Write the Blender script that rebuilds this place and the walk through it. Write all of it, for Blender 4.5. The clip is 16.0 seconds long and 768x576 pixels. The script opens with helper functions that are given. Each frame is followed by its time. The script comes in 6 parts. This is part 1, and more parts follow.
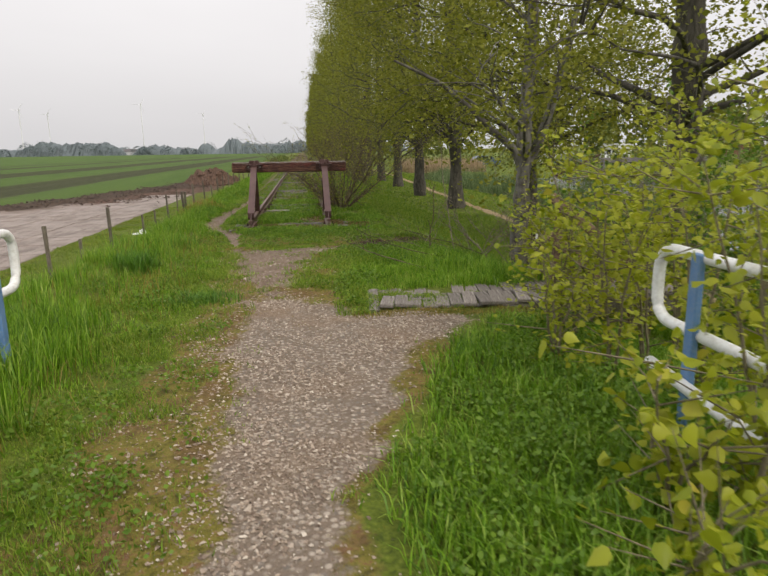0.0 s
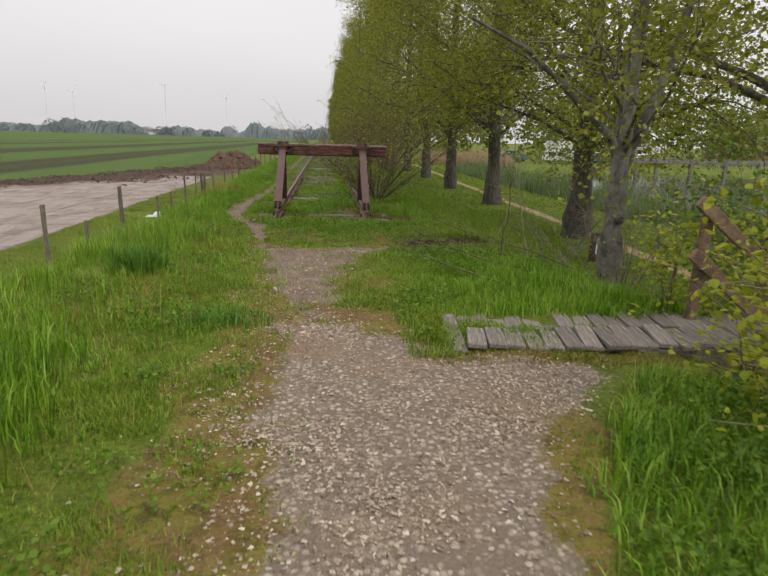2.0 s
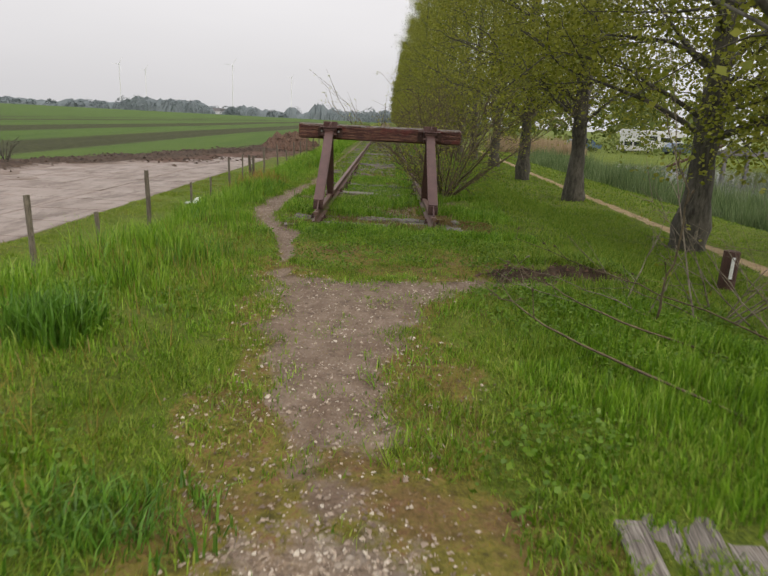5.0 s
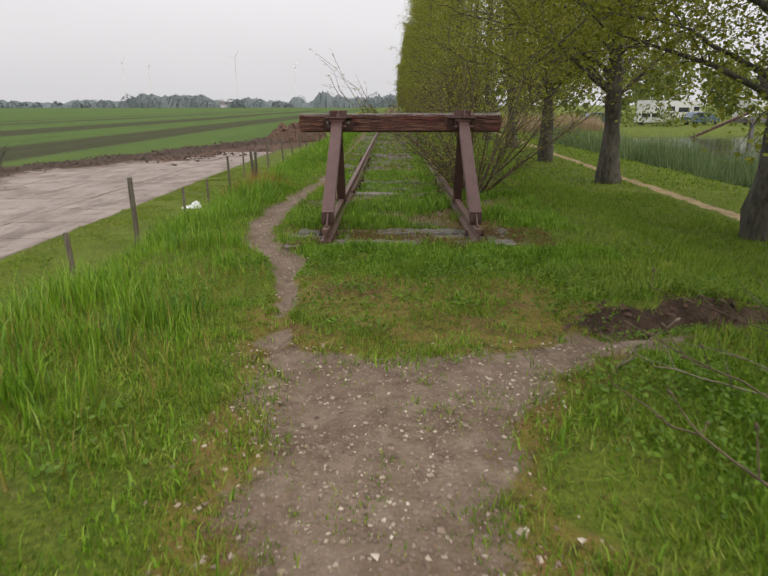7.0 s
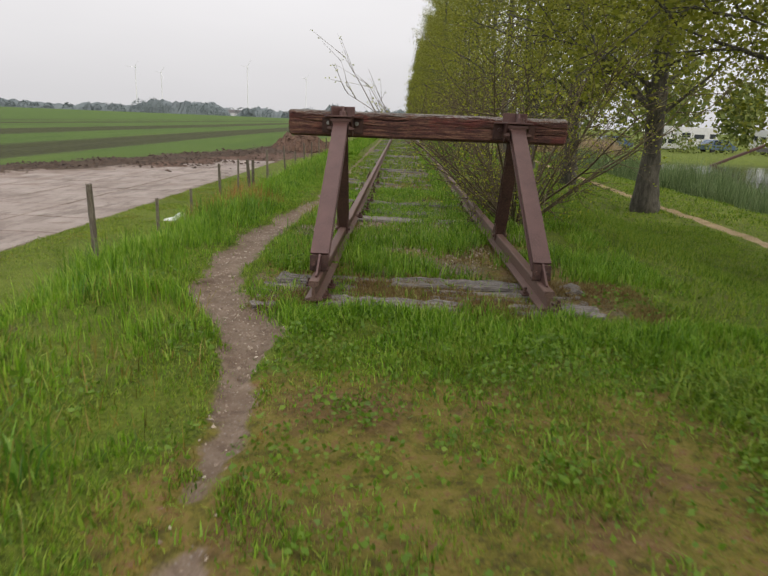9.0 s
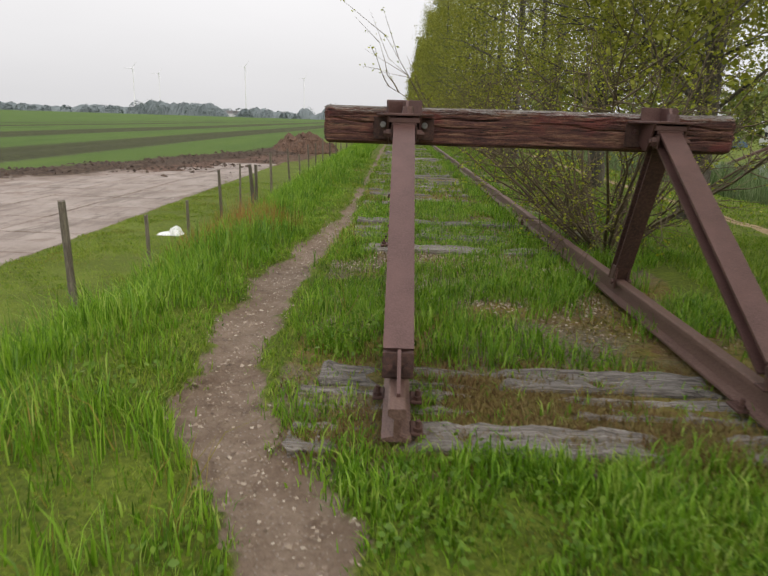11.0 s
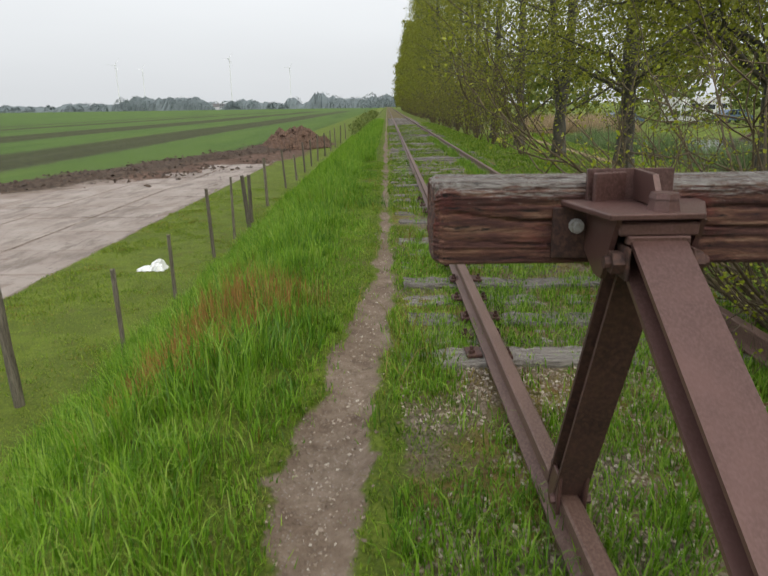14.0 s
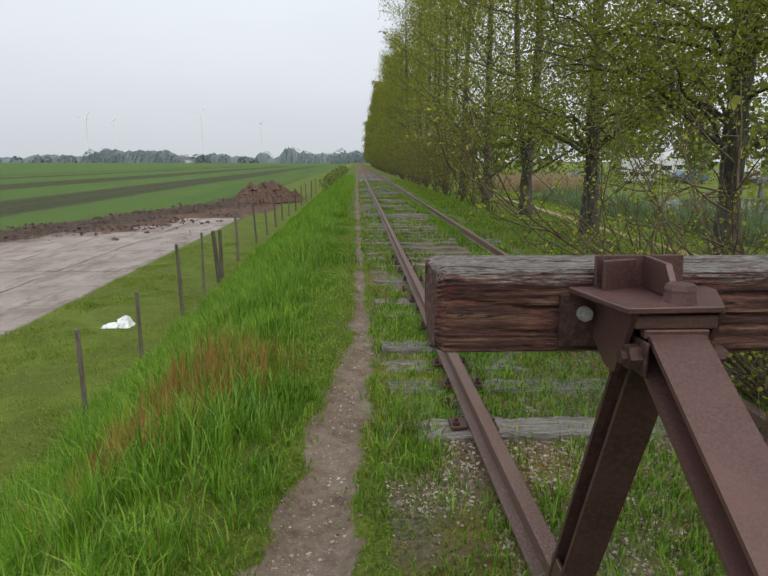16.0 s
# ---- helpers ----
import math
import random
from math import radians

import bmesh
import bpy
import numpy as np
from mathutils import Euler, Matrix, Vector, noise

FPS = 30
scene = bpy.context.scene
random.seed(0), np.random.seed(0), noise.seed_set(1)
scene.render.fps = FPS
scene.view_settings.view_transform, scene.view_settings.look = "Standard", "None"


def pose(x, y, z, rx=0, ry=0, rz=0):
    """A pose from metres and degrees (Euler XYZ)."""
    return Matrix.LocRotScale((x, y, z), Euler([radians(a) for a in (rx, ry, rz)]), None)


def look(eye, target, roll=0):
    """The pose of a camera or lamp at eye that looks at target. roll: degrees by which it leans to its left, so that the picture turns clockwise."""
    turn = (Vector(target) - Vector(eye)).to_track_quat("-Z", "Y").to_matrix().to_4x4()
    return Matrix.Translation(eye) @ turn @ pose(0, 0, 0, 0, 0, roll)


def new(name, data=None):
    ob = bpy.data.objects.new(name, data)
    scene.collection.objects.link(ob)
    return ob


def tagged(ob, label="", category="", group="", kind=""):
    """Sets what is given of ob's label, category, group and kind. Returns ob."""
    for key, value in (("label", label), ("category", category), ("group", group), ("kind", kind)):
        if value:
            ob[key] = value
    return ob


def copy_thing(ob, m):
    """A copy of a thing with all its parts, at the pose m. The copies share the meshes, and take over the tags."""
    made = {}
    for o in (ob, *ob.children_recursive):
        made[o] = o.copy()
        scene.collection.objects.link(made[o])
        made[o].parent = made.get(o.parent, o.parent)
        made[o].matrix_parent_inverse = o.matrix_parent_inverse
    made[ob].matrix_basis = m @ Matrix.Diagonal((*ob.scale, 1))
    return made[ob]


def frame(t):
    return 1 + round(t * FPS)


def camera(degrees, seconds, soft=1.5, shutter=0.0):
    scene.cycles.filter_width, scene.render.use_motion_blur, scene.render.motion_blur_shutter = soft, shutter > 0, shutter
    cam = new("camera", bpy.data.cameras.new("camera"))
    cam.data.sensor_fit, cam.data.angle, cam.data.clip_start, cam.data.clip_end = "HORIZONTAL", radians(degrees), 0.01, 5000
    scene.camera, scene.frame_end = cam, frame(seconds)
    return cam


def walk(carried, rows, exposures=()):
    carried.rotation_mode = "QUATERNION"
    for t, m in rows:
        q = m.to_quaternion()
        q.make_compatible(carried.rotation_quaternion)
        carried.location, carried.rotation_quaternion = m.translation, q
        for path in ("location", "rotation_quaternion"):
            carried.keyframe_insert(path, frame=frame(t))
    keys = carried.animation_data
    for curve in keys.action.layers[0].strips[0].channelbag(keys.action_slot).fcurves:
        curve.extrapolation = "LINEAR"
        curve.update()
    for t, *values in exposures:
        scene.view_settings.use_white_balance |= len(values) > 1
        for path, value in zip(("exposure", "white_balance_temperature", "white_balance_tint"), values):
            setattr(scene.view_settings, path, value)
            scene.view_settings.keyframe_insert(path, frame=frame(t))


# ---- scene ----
cam = camera(63.0, 16.0, shutter=0.35)
PATH = [
    (0, (-0.066, 0.762, 1.369), (0.174, 2.7, 0.937), -0.8),
    (0.5, (-0.174, 1.131, 1.344), (0.037, 3.072, 0.912), 0.3),
    (1, (-0.207, 1.548, 1.276), (0.0, 3.488, 0.835), 0.1),
    (1.5, (-0.294, 2.012, 1.275), (-0.091, 3.95, 0.827), 0.7),
    (2, (-0.348, 2.413, 1.256), (-0.153, 4.35, 0.795), 1.7),
    (2.5, (-0.34, 2.867, 1.266), (-0.233, 4.808, 0.797), 1.4),
    (3, (-0.355, 3.291, 1.239), (-0.314, 5.232, 0.757), 2.3),
    (3.5, (-0.306, 3.732, 1.209), (-0.277, 5.672, 0.725), 3.1),
    (4, (-0.279, 4.145, 1.185), (-0.256, 6.082, 0.689), 3.5),
    (4.2, (-0.274, 4.297, 1.199), (-0.248, 6.233, 0.696), 3.6),
    (6.3, (-0.389, 6.257, 1.252), (-0.39, 8.18, 0.705), 0.7),
    (6.5, (-0.421, 6.421, 1.266), (-0.426, 8.341, 0.704), 0.4),
    (7, (-0.462, 6.881, 1.232), (-0.486, 8.801, 0.672), -0.1),
    (7.5, (-0.499, 7.341, 1.204), (-0.525, 9.277, 0.703), 1.3),
    (8, (-0.514, 7.856, 1.12), (-0.548, 9.787, 0.6), 2.2),
    (8.2, (-0.517, 8.099, 1.106), (-0.545, 10.028, 0.579), 2.5),
    (10.3, (-0.895, 10.252, 1.052), (-0.927, 12.189, 0.555), 2.0),
    (10.5, (-0.949, 10.393, 1.067), (-0.977, 12.329, 0.568), 2.1),
    (11, (-1.14, 10.846, 1.06), (-1.169, 12.777, 0.541), 1.8),
    (11.5, (-1.219, 11.31, 1.039), (-1.246, 13.237, 0.502), -0.5),
    (12, (-1.366, 11.751, 1.047), (-1.385, 13.659, 0.447), -0.5),
    (12.5, (-1.495, 12.134, 1.077), (-1.517, 14.028, 0.435), 0.1),
    (13, (-1.598, 12.511, 1.13), (-1.621, 14.397, 0.464), -0.2),
    (13.5, (-1.719, 12.909, 1.237), (-1.733, 14.799, 0.585), 0.2),
    (14, (-1.705, 13.145, 1.329), (-1.721, 15.065, 0.769), -0.8),
    (14.5, (-1.74, 13.239, 1.389), (-1.716, 15.181, 0.913), 0.2),
    (15, (-1.79, 13.213, 1.423), (-1.717, 15.177, 1.054), -0.1),
    (15.5, (-1.783, 13.229, 1.404), (-1.702, 15.193, 1.034), 0.1),
    (16, (-1.778, 13.26, 1.39), (-1.693, 15.218, 0.993), 0.1),
]
walk(cam, [(t, look(eye, target, roll)) for t, eye, target, roll in PATH],
     [(0, 0.05, 7350, 14), (3.5, 0.0, 7300, 14), (8, 0.05, 7250, 14), (11, 0.15, 7250, 13), (12, 0.35, 7300, 12), (12.5, 0.52, 7300, 11), (13, 0.58, 7300, 10), (13.6, 0.3, 7100, 10), (14.1, 0.12, 6950, 9), (14.6, 0.02, 6800, 9), (16, 0.0, 6700, 9)])

# ---- world, sun, exposure ----
world = bpy.data.worlds.new("overcast_sky")
scene.world = world
world.use_nodes = True
wn, wl = world.node_tree.nodes, world.node_tree.links
wn.clear()
sky = wn.new("ShaderNodeTexSky")
sky.sky_type, sky.sun_disc = "NISHITA", False
sky.sun_elevation, sky.sun_rotation = radians(48), radians(140)
sky.air_density, sky.dust_density, sky.ozone_density = 1.0, 6.0, 1.0
sat = wn.new("ShaderNodeHueSaturation")
sat.inputs["Saturation"].default_value = 0.25
wco = wn.new("ShaderNodeTexCoord")
wnoise = wn.new("ShaderNodeTexNoise")
wnoise.inputs["Scale"].default_value, wnoise.inputs["Detail"].default_value = 1.6, 4
wmap = wn.new("ShaderNodeMapping")
wmap.inputs["Scale"].default_value = (1, 1, 4)
wramp = wn.new("ShaderNodeMapRange")
wramp.inputs["To Min"].default_value, wramp.inputs["To Max"].default_value = 0.9, 1.08
wmix = wn.new("ShaderNodeMix")
wmix.data_type, wmix.inputs[0].default_value = "RGBA", 0.82
wmix.inputs[7].default_value = (7.4, 7.95, 8.8, 1)
wmul = wn.new("ShaderNodeVectorMath")
wmul.operation = "SCALE"
wbg = wn.new("ShaderNodeBackground")
wbg.inputs["Strength"].default_value = 0.1
wout = wn.new("ShaderNodeOutputWorld")
wl.new(sky.outputs[0], sat.inputs["Color"])
wl.new(sat.outputs[0], wmix.inputs[6])
wl.new(wco.outputs["Generated"], wmap.inputs[0])
wl.new(wmap.outputs[0], wnoise.inputs["Vector"])
wl.new(wnoise.outputs[0], wramp.inputs["Value"])
wl.new(wmix.outputs[2], wmul.inputs[0])
wsep = wn.new("ShaderNodeSeparateXYZ")
wup = wn.new("ShaderNodeMapRange")
wup.inputs["From Min"].default_value, wup.inputs["To Min"].default_value, wup.inputs["To Max"].default_value = 0.0, 1.0, 2.0
wboth = wn.new("ShaderNodeMath")
wboth.operation = "MULTIPLY"
wl.new(wco.outputs["Generated"], wsep.inputs[0])
wl.new(wsep.outputs[2], wup.inputs["Value"])
wl.new(wramp.outputs[0], wboth.inputs[0])
wl.new(wup.outputs[0], wboth.inputs[1])
wl.new(wboth.outputs[0], wmul.inputs["Scale"])
wl.new(wmul.outputs[0], wbg.inputs["Color"])
wl.new(wbg.outputs[0], wout.inputs[0])

sun = new("sun", bpy.data.lights.new("sun", "SUN"))
sun.data.energy, sun.data.angle, sun.data.color = 1.15, radians(25), (1.0, 0.96, 0.9)
sun.matrix_world = look((0, 0, 50), (0 - math.sin(radians(140)) * 40, 0 - math.cos(radians(140)) * 40, 50 - 44))

# ---- materials ----
def mat_new(name):
    m = bpy.data.materials.new(name)
    m.use_nodes = True
    nt = m.node_tree
    nt.nodes.clear()
    out = nt.nodes.new("ShaderNodeOutputMaterial")
    b = nt.nodes.new("ShaderNodeBsdfPrincipled")
    nt.links.new(b.outputs[0], out.inputs[0])
    return m, nt, b, out


def node(nt, kind, **kw):
    n = nt.nodes.new(kind)
    for k, v in kw.items():
        n.inputs[k.replace("_", " ")].default_value = v
    return n


def coords(nt, scale=(1, 1, 1), space="Object"):
    c = nt.nodes.new("ShaderNodeTexCoord")
    mp = nt.nodes.new("ShaderNodeMapping")
    mp.inputs["Scale"].default_value = scale
    nt.links.new(c.outputs[space], mp.inputs[0])
    return mp.outputs[0]


def position(nt, scale=(1, 1, 1)):
    c = nt.nodes.new("ShaderNodeNewGeometry")
    mp = nt.nodes.new("ShaderNodeMapping")
    mp.inputs["Scale"].default_value = scale
    nt.links.new(c.outputs["Position"], mp.inputs[0])
    return mp.outputs[0]


def noise_tex(nt, vec, scale, detail=4, rough=0.55):
    n = node(nt, "ShaderNodeTexNoise", Scale=scale, Detail=detail, Roughness=rough)
    nt.links.new(vec, n.inputs["Vector"])
    return n.outputs[0]


def ramp(nt, fac, stops):
    r = nt.nodes.new("ShaderNodeValToRGB")
    e = r.color_ramp.elements
    while len(e) < len(stops):
        e.new(0.5)
    for el, (p, c) in zip(e, stops):
        el.position, el.color = p, (*c, 1) if len(c) == 3 else c
    nt.links.new(fac, r.inputs[0])
    return r.outputs[0]


def mixc(nt, fac, a, b, mode="MIX"):
    m = nt.nodes.new("ShaderNodeMix")
    m.data_type, m.blend_type = "RGBA", mode
    for sock, v in ((m.inputs[0], fac), (m.inputs[6], a), (m.inputs[7], b)):
        if isinstance(v, (int, float)):
            sock.default_value = v
        elif isinstance(v, tuple):
            sock.default_value = (*v, 1)
        else:
            nt.links.new(v, sock)
    return m.outputs[2]


def maths(nt, op, a, b):
    m = nt.nodes.new("ShaderNodeMath")
    m.operation = op
    for sock, v in ((m.inputs[0], a), (m.inputs[1], b)):
        if isinstance(v, (int, float)):
            sock.default_value = v
        else:
            nt.links.new(v, sock)
    return m.outputs[0]


def bump(nt, b, height, strength=0.4, dist=0.02):
    n = node(nt, "ShaderNodeBump", Strength=strength, Distance=dist)
    nt.links.new(height, n.inputs["Height"])
    nt.links.new(n.outputs[0], b.inputs["Normal"])


def surface(name, c1, c2, c3, big=2.0, fine=30.0, stretch=(1, 1, 1), rough=0.8, metal=0.0, relief=0.4, dist=0.01, vary=0.0):
    """Two-scale noise between three colours, with fine relief."""
    m, nt, b, out = mat_new(name)
    v = coords(nt, stretch)
    n1, n2 = noise_tex(nt, v, big, 5), noise_tex(nt, v, fine, 6, 0.65)
    col = ramp(nt, n1, [(0.3, c1), (0.7, c2)])
    col = mixc(nt, ramp(nt, n2, [(0.42, (0, 0, 0)), (0.68, (1, 1, 1))]), col, c3)
    if vary:
        oi = nt.nodes.new("ShaderNodeObjectInfo")
        f = maths(nt, "MULTIPLY_ADD", oi.outputs["Random"], vary * 2)
        f.node.inputs[2].default_value = 1 - vary
        sc = nt.nodes.new("ShaderNodeVectorMath")
        sc.operation = "SCALE"
        nt.links.new(col, sc.inputs[0])
        nt.links.new(f, sc.inputs["Scale"])
        col = sc.outputs[0]
    nt.links.new(col, b.inputs["Base Color"])
    r = ramp(nt, n2, [(0.3, (rough - 0.12,) * 3), (0.7, (min(rough + 0.12, 1),) * 3)])
    nt.links.new(r, b.inputs["Roughness"])
    b.inputs["Metallic"].default_value = metal
    bump(nt, b, n2, relief, dist)
    return m


def foliage(name, stops, rough=0.55, through_light=0.35, patch=1.7):
    """Leaves and blades: a colour for each island, patches at a larger scale, light passing through."""
    m, nt, b, out = mat_new(name)
    g = nt.nodes.new("ShaderNodeNewGeometry")
    n = noise_tex(nt, position(nt), patch, 3)
    n8 = noise_tex(nt, position(nt), patch * 4.7, 2)
    f = maths(nt, "ADD", maths(nt, "MULTIPLY", g.outputs["Random Per Island"], 0.5), maths(nt, "ADD", maths(nt, "MULTIPLY", n, 0.35), maths(nt, "MULTIPLY", n8, 0.28)))
    col = ramp(nt, f, stops)
    nt.links.new(col, b.inputs["Base Color"])
    b.inputs["Roughness"].default_value = rough
    b.inputs["Specular IOR Level"].default_value = 0.3
    tr = nt.nodes.new("ShaderNodeBsdfTranslucent")
    nt.links.new(col, tr.inputs[0])
    mx = nt.nodes.new("ShaderNodeMixShader")
    mx.inputs[0].default_value = through_light
    nt.links.new(b.outputs[0], mx.inputs[1])
    nt.links.new(tr.outputs[0], mx.inputs[2])
    nt.links.new(mx.outputs[0], out.inputs[0])
    return m


RUST = surface("rusted_steel", (0.06, 0.027, 0.023), (0.122, 0.06, 0.052), (0.14, 0.076, 0.067), 5.5, 160, rough=0.44, metal=0.25, relief=0.08, dist=0.002)
RUST_DARK = surface("dark_rust", (0.03, 0.014, 0.012), (0.075, 0.034, 0.027), (0.12, 0.06, 0.045), 4, 70, rough=0.75, metal=0.1, relief=0.3, dist=0.003)
RAIL_RUST = surface("rail_rust", (0.075, 0.036, 0.027), (0.145, 0.08, 0.063), (0.21, 0.135, 0.11), 2, 90, rough=0.6, metal=0.2, relief=0.3, dist=0.003)
SLEEPER = surface("weathered_sleeper", (0.12, 0.105, 0.09), (0.35, 0.32, 0.29), (0.04, 0.03, 0.024), 5, 14, (0.5, 14, 14), 0.9, relief=0.7, dist=0.01, vary=0.25)
DECKWOOD = surface("grey_deck_board", (0.12, 0.1, 0.085), (0.3, 0.275, 0.245), (0.055, 0.047, 0.04), 7, 16, (8, 0.5, 8), 0.88, relief=0.6, dist=0.006, vary=0.25)
POSTWOOD = surface("weathered_post", (0.1, 0.082, 0.062), (0.21, 0.185, 0.145), (0.055, 0.045, 0.035), 4, 20, (6, 6, 0.5), 0.9, relief=0.6, dist=0.006, vary=0.3)
RAILWOOD = surface("brown_handrail", (0.14, 0.085, 0.055), (0.24, 0.16, 0.11), (0.08, 0.05, 0.035), 4, 20, (1, 1, 1), 0.85, relief=0.4, dist=0.004)
BARK = surface("poplar_bark", (0.05, 0.045, 0.035), (0.13, 0.12, 0.095), (0.03, 0.026, 0.02), 3, 9, (1.4, 1.4, 0.5), 0.95, relief=1.0, dist=0.04)
BARK_GREY = surface("pale_grey_bark", (0.08, 0.072, 0.06), (0.22, 0.21, 0.185), (0.045, 0.04, 0.03), 4, 11, (1.2, 1.2, 0.6), 0.9, relief=0.8, dist=0.03)
TWIG = surface("twig_bark", (0.15, 0.125, 0.075), (0.24, 0.21, 0.13), (0.1, 0.085, 0.055), 3, 20, rough=0.8, relief=0.2)
WILLOW = surface("willow_bark", (0.09, 0.065, 0.035), (0.17, 0.13, 0.07), (0.06, 0.045, 0.03), 3, 20, rough=0.85, relief=0.2)
DEADWOOD = surface("dead_branch", (0.16, 0.13, 0.09), (0.3, 0.26, 0.2), (0.09, 0.07, 0.05), 3, 20, rough=0.85, relief=0.3)
SOIL = surface("manure_heap", (0.04, 0.024, 0.017), (0.11, 0.06, 0.042), (0.2, 0.12, 0.08), 3, 12, rough=0.95, relief=0.9, dist=0.05)
DARK_SOIL = surface("dark_field_soil", (0.022, 0.015, 0.011), (0.06, 0.04, 0.03), (0.12, 0.08, 0.06), 0.5, 9, rough=0.95, relief=0.8, dist=0.04)
WHITE_PAINT = surface("chipped_white_paint", (0.72, 0.74, 0.74), (0.82, 0.83, 0.82), (0.6, 0.6, 0.57), 5, 40, rough=0.4, relief=0.1, dist=0.002)
BLUE_PAINT = surface("faded_blue_paint", (0.07, 0.17, 0.36), (0.11, 0.24, 0.45), (0.16, 0.26, 0.4), 6, 50, rough=0.5, relief=0.15, dist=0.002)
PLASTIC = surface("white_plastic", (0.75, 0.77, 0.78), (0.85, 0.86, 0.86), (0.68, 0.7, 0.7), 4, 20, rough=0.4, relief=0.2)
GALV = surface("dull_zinc", (0.38, 0.38, 0.37), (0.5, 0.5, 0.49), (0.28, 0.25, 0.22), 20, 80, rough=0.5, metal=0.3, relief=0.3, dist=0.002)


def beam_material():
    """Old red-brown painted timber, worn to grey along the top, with long dark cracks."""
    m, nt, b, out = mat_new("worn_red_timber")
    n1 = noise_tex(nt, coords(nt, (1.5, 15, 15)), 3.2, 7, 0.7)
    n2 = noise_tex(nt, coords(nt, (2.6, 20, 20)), 4.0, 7, 0.75)
    n4 = noise_tex(nt, coords(nt, (9, 80, 80)), 3.5, 5, 0.7)
    n3 = noise_tex(nt, coords(nt, (1.6, 2.5, 2.5)), 2.2, 5, 0.65)
    col = ramp(nt, n1, [(0.3, (0.04, 0.018, 0.014)), (0.48, (0.105, 0.04, 0.032)), (0.57, (0.2, 0.095, 0.06)), (0.7, (0.34, 0.21, 0.14))])
    red = ramp(nt, n3, [(0.52, (0, 0, 0)), (0.64, (1, 1, 1))])
    col = mixc(nt, maths(nt, "MULTIPLY", red, 0.55), col, (0.19, 0.035, 0.03))
    fibre = ramp(nt, n4, [(0.35, (0.35, 0.35, 0.35)), (0.65, (1.25, 1.25, 1.25))])
    col = mixc(nt, 0.75, col, fibre, "MULTIPLY")
    sep = nt.nodes.new("ShaderNodeSeparateXYZ")
    nt.links.new(coords(nt), sep.inputs[0])
    top = node(nt, "ShaderNodeMapRange")
    top.inputs["From Min"].default_value, top.inputs["From Max"].default_value = 0.085, 0.11
    jag = maths(nt, "ADD", maths(nt, "MULTIPLY", maths(nt, "SUBTRACT", n2, 0.5), 0.2), maths(nt, "MULTIPLY", maths(nt, "SUBTRACT", n4, 0.5), 0.12))
    nt.links.new(maths(nt, "ADD", sep.outputs[2], jag), top.inputs[0])
    grey = ramp(nt, n4, [(0.3, (0.03, 0.026, 0.024)), (0.46, (0.17, 0.155, 0.14)), (0.6, (0.3, 0.28, 0.26)), (0.75, (0.5, 0.48, 0.45))])
    col = mixc(nt, top.outputs[0], col, grey)
    crack = ramp(nt, n2, [(0.37, (1, 1, 1)), (0.41, (0, 0, 0))])
    col = mixc(nt, crack, col, (0.01, 0.008, 0.007))
    nt.links.new(col, b.inputs["Base Color"])
    b.inputs["Roughness"].default_value = 0.85
    bump(nt, b, maths(nt, "ADD", ramp(nt, n2, [(0.28, (0, 0, 0)), (0.42, (1, 1, 1))]), maths(nt, "MULTIPLY", n4, 0.5)), 1.0, 0.016)
    return m


BEAM = beam_material()

GRASS = foliage("meadow_grass", [(0.25, (0.052, 0.115, 0.007)), (0.48, (0.122, 0.222, 0.014)), (0.7, (0.21, 0.315, 0.028)), (0.95, (0.37, 0.36, 0.1))], 0.5, 0.35)
LAWN = foliage("cropped_lawn", [(0.25, (0.06, 0.12, 0.008)), (0.5, (0.135, 0.225, 0.015)), (0.75, (0.225, 0.3, 0.032)), (0.97, (0.36, 0.33, 0.09))], 0.55, 0.35, 0.9)
TALL = foliage("tall_lush_grass", [(0.25, (0.042, 0.108, 0.007)), (0.48, (0.118, 0.26, 0.015)), (0.7, (0.225, 0.4, 0.032)), (0.94, (0.42, 0.47, 0.13))], 0.42, 0.4)
DRY = foliage("dry_moss_grass", [(0.25, (0.06, 0.065, 0.01)), (0.48, (0.17, 0.15, 0.02)), (0.7, (0.27, 0.2, 0.045)), (0.95, (0.4, 0.31, 0.16))], 0.7, 0.25)
MOSS = foliage("olive_moss", [(0.25, (0.06, 0.06, 0.008)), (0.48, (0.15, 0.145, 0.012)), (0.66, (0.24, 0.2, 0.02)), (0.8, (0.24, 0.125, 0.03)), (0.97, (0.33, 0.22, 0.09))], 0.8, 0.2, 2.6)
LITTER = foliage("brown_litter", [(0.2, (0.09, 0.055, 0.02)), (0.5, (0.17, 0.1, 0.04)), (0.75, (0.2, 0.17, 0.05)), (0.95, (0.33, 0.24, 0.14))], 0.8, 0.15)
COARSE = foliage("coarse_blue_grass", [(0.25, (0.035, 0.1, 0.01)), (0.5, (0.075, 0.19, 0.018)), (0.9, (0.16, 0.31, 0.04))], 0.4, 0.3)
SORREL = foliage("red_sorrel", [(0.25, (0.2, 0.11, 0.035)), (0.6, (0.36, 0.175, 0.055)), (0.95, (0.4, 0.28, 0.09))], 0.7, 0.3)
WEED = foliage("broad_weed", [(0.2, (0.06, 0.13, 0.01)), (0.6, (0.11, 0.21, 0.018)), (0.95, (0.18, 0.28, 0.03))], 0.45, 0.3)
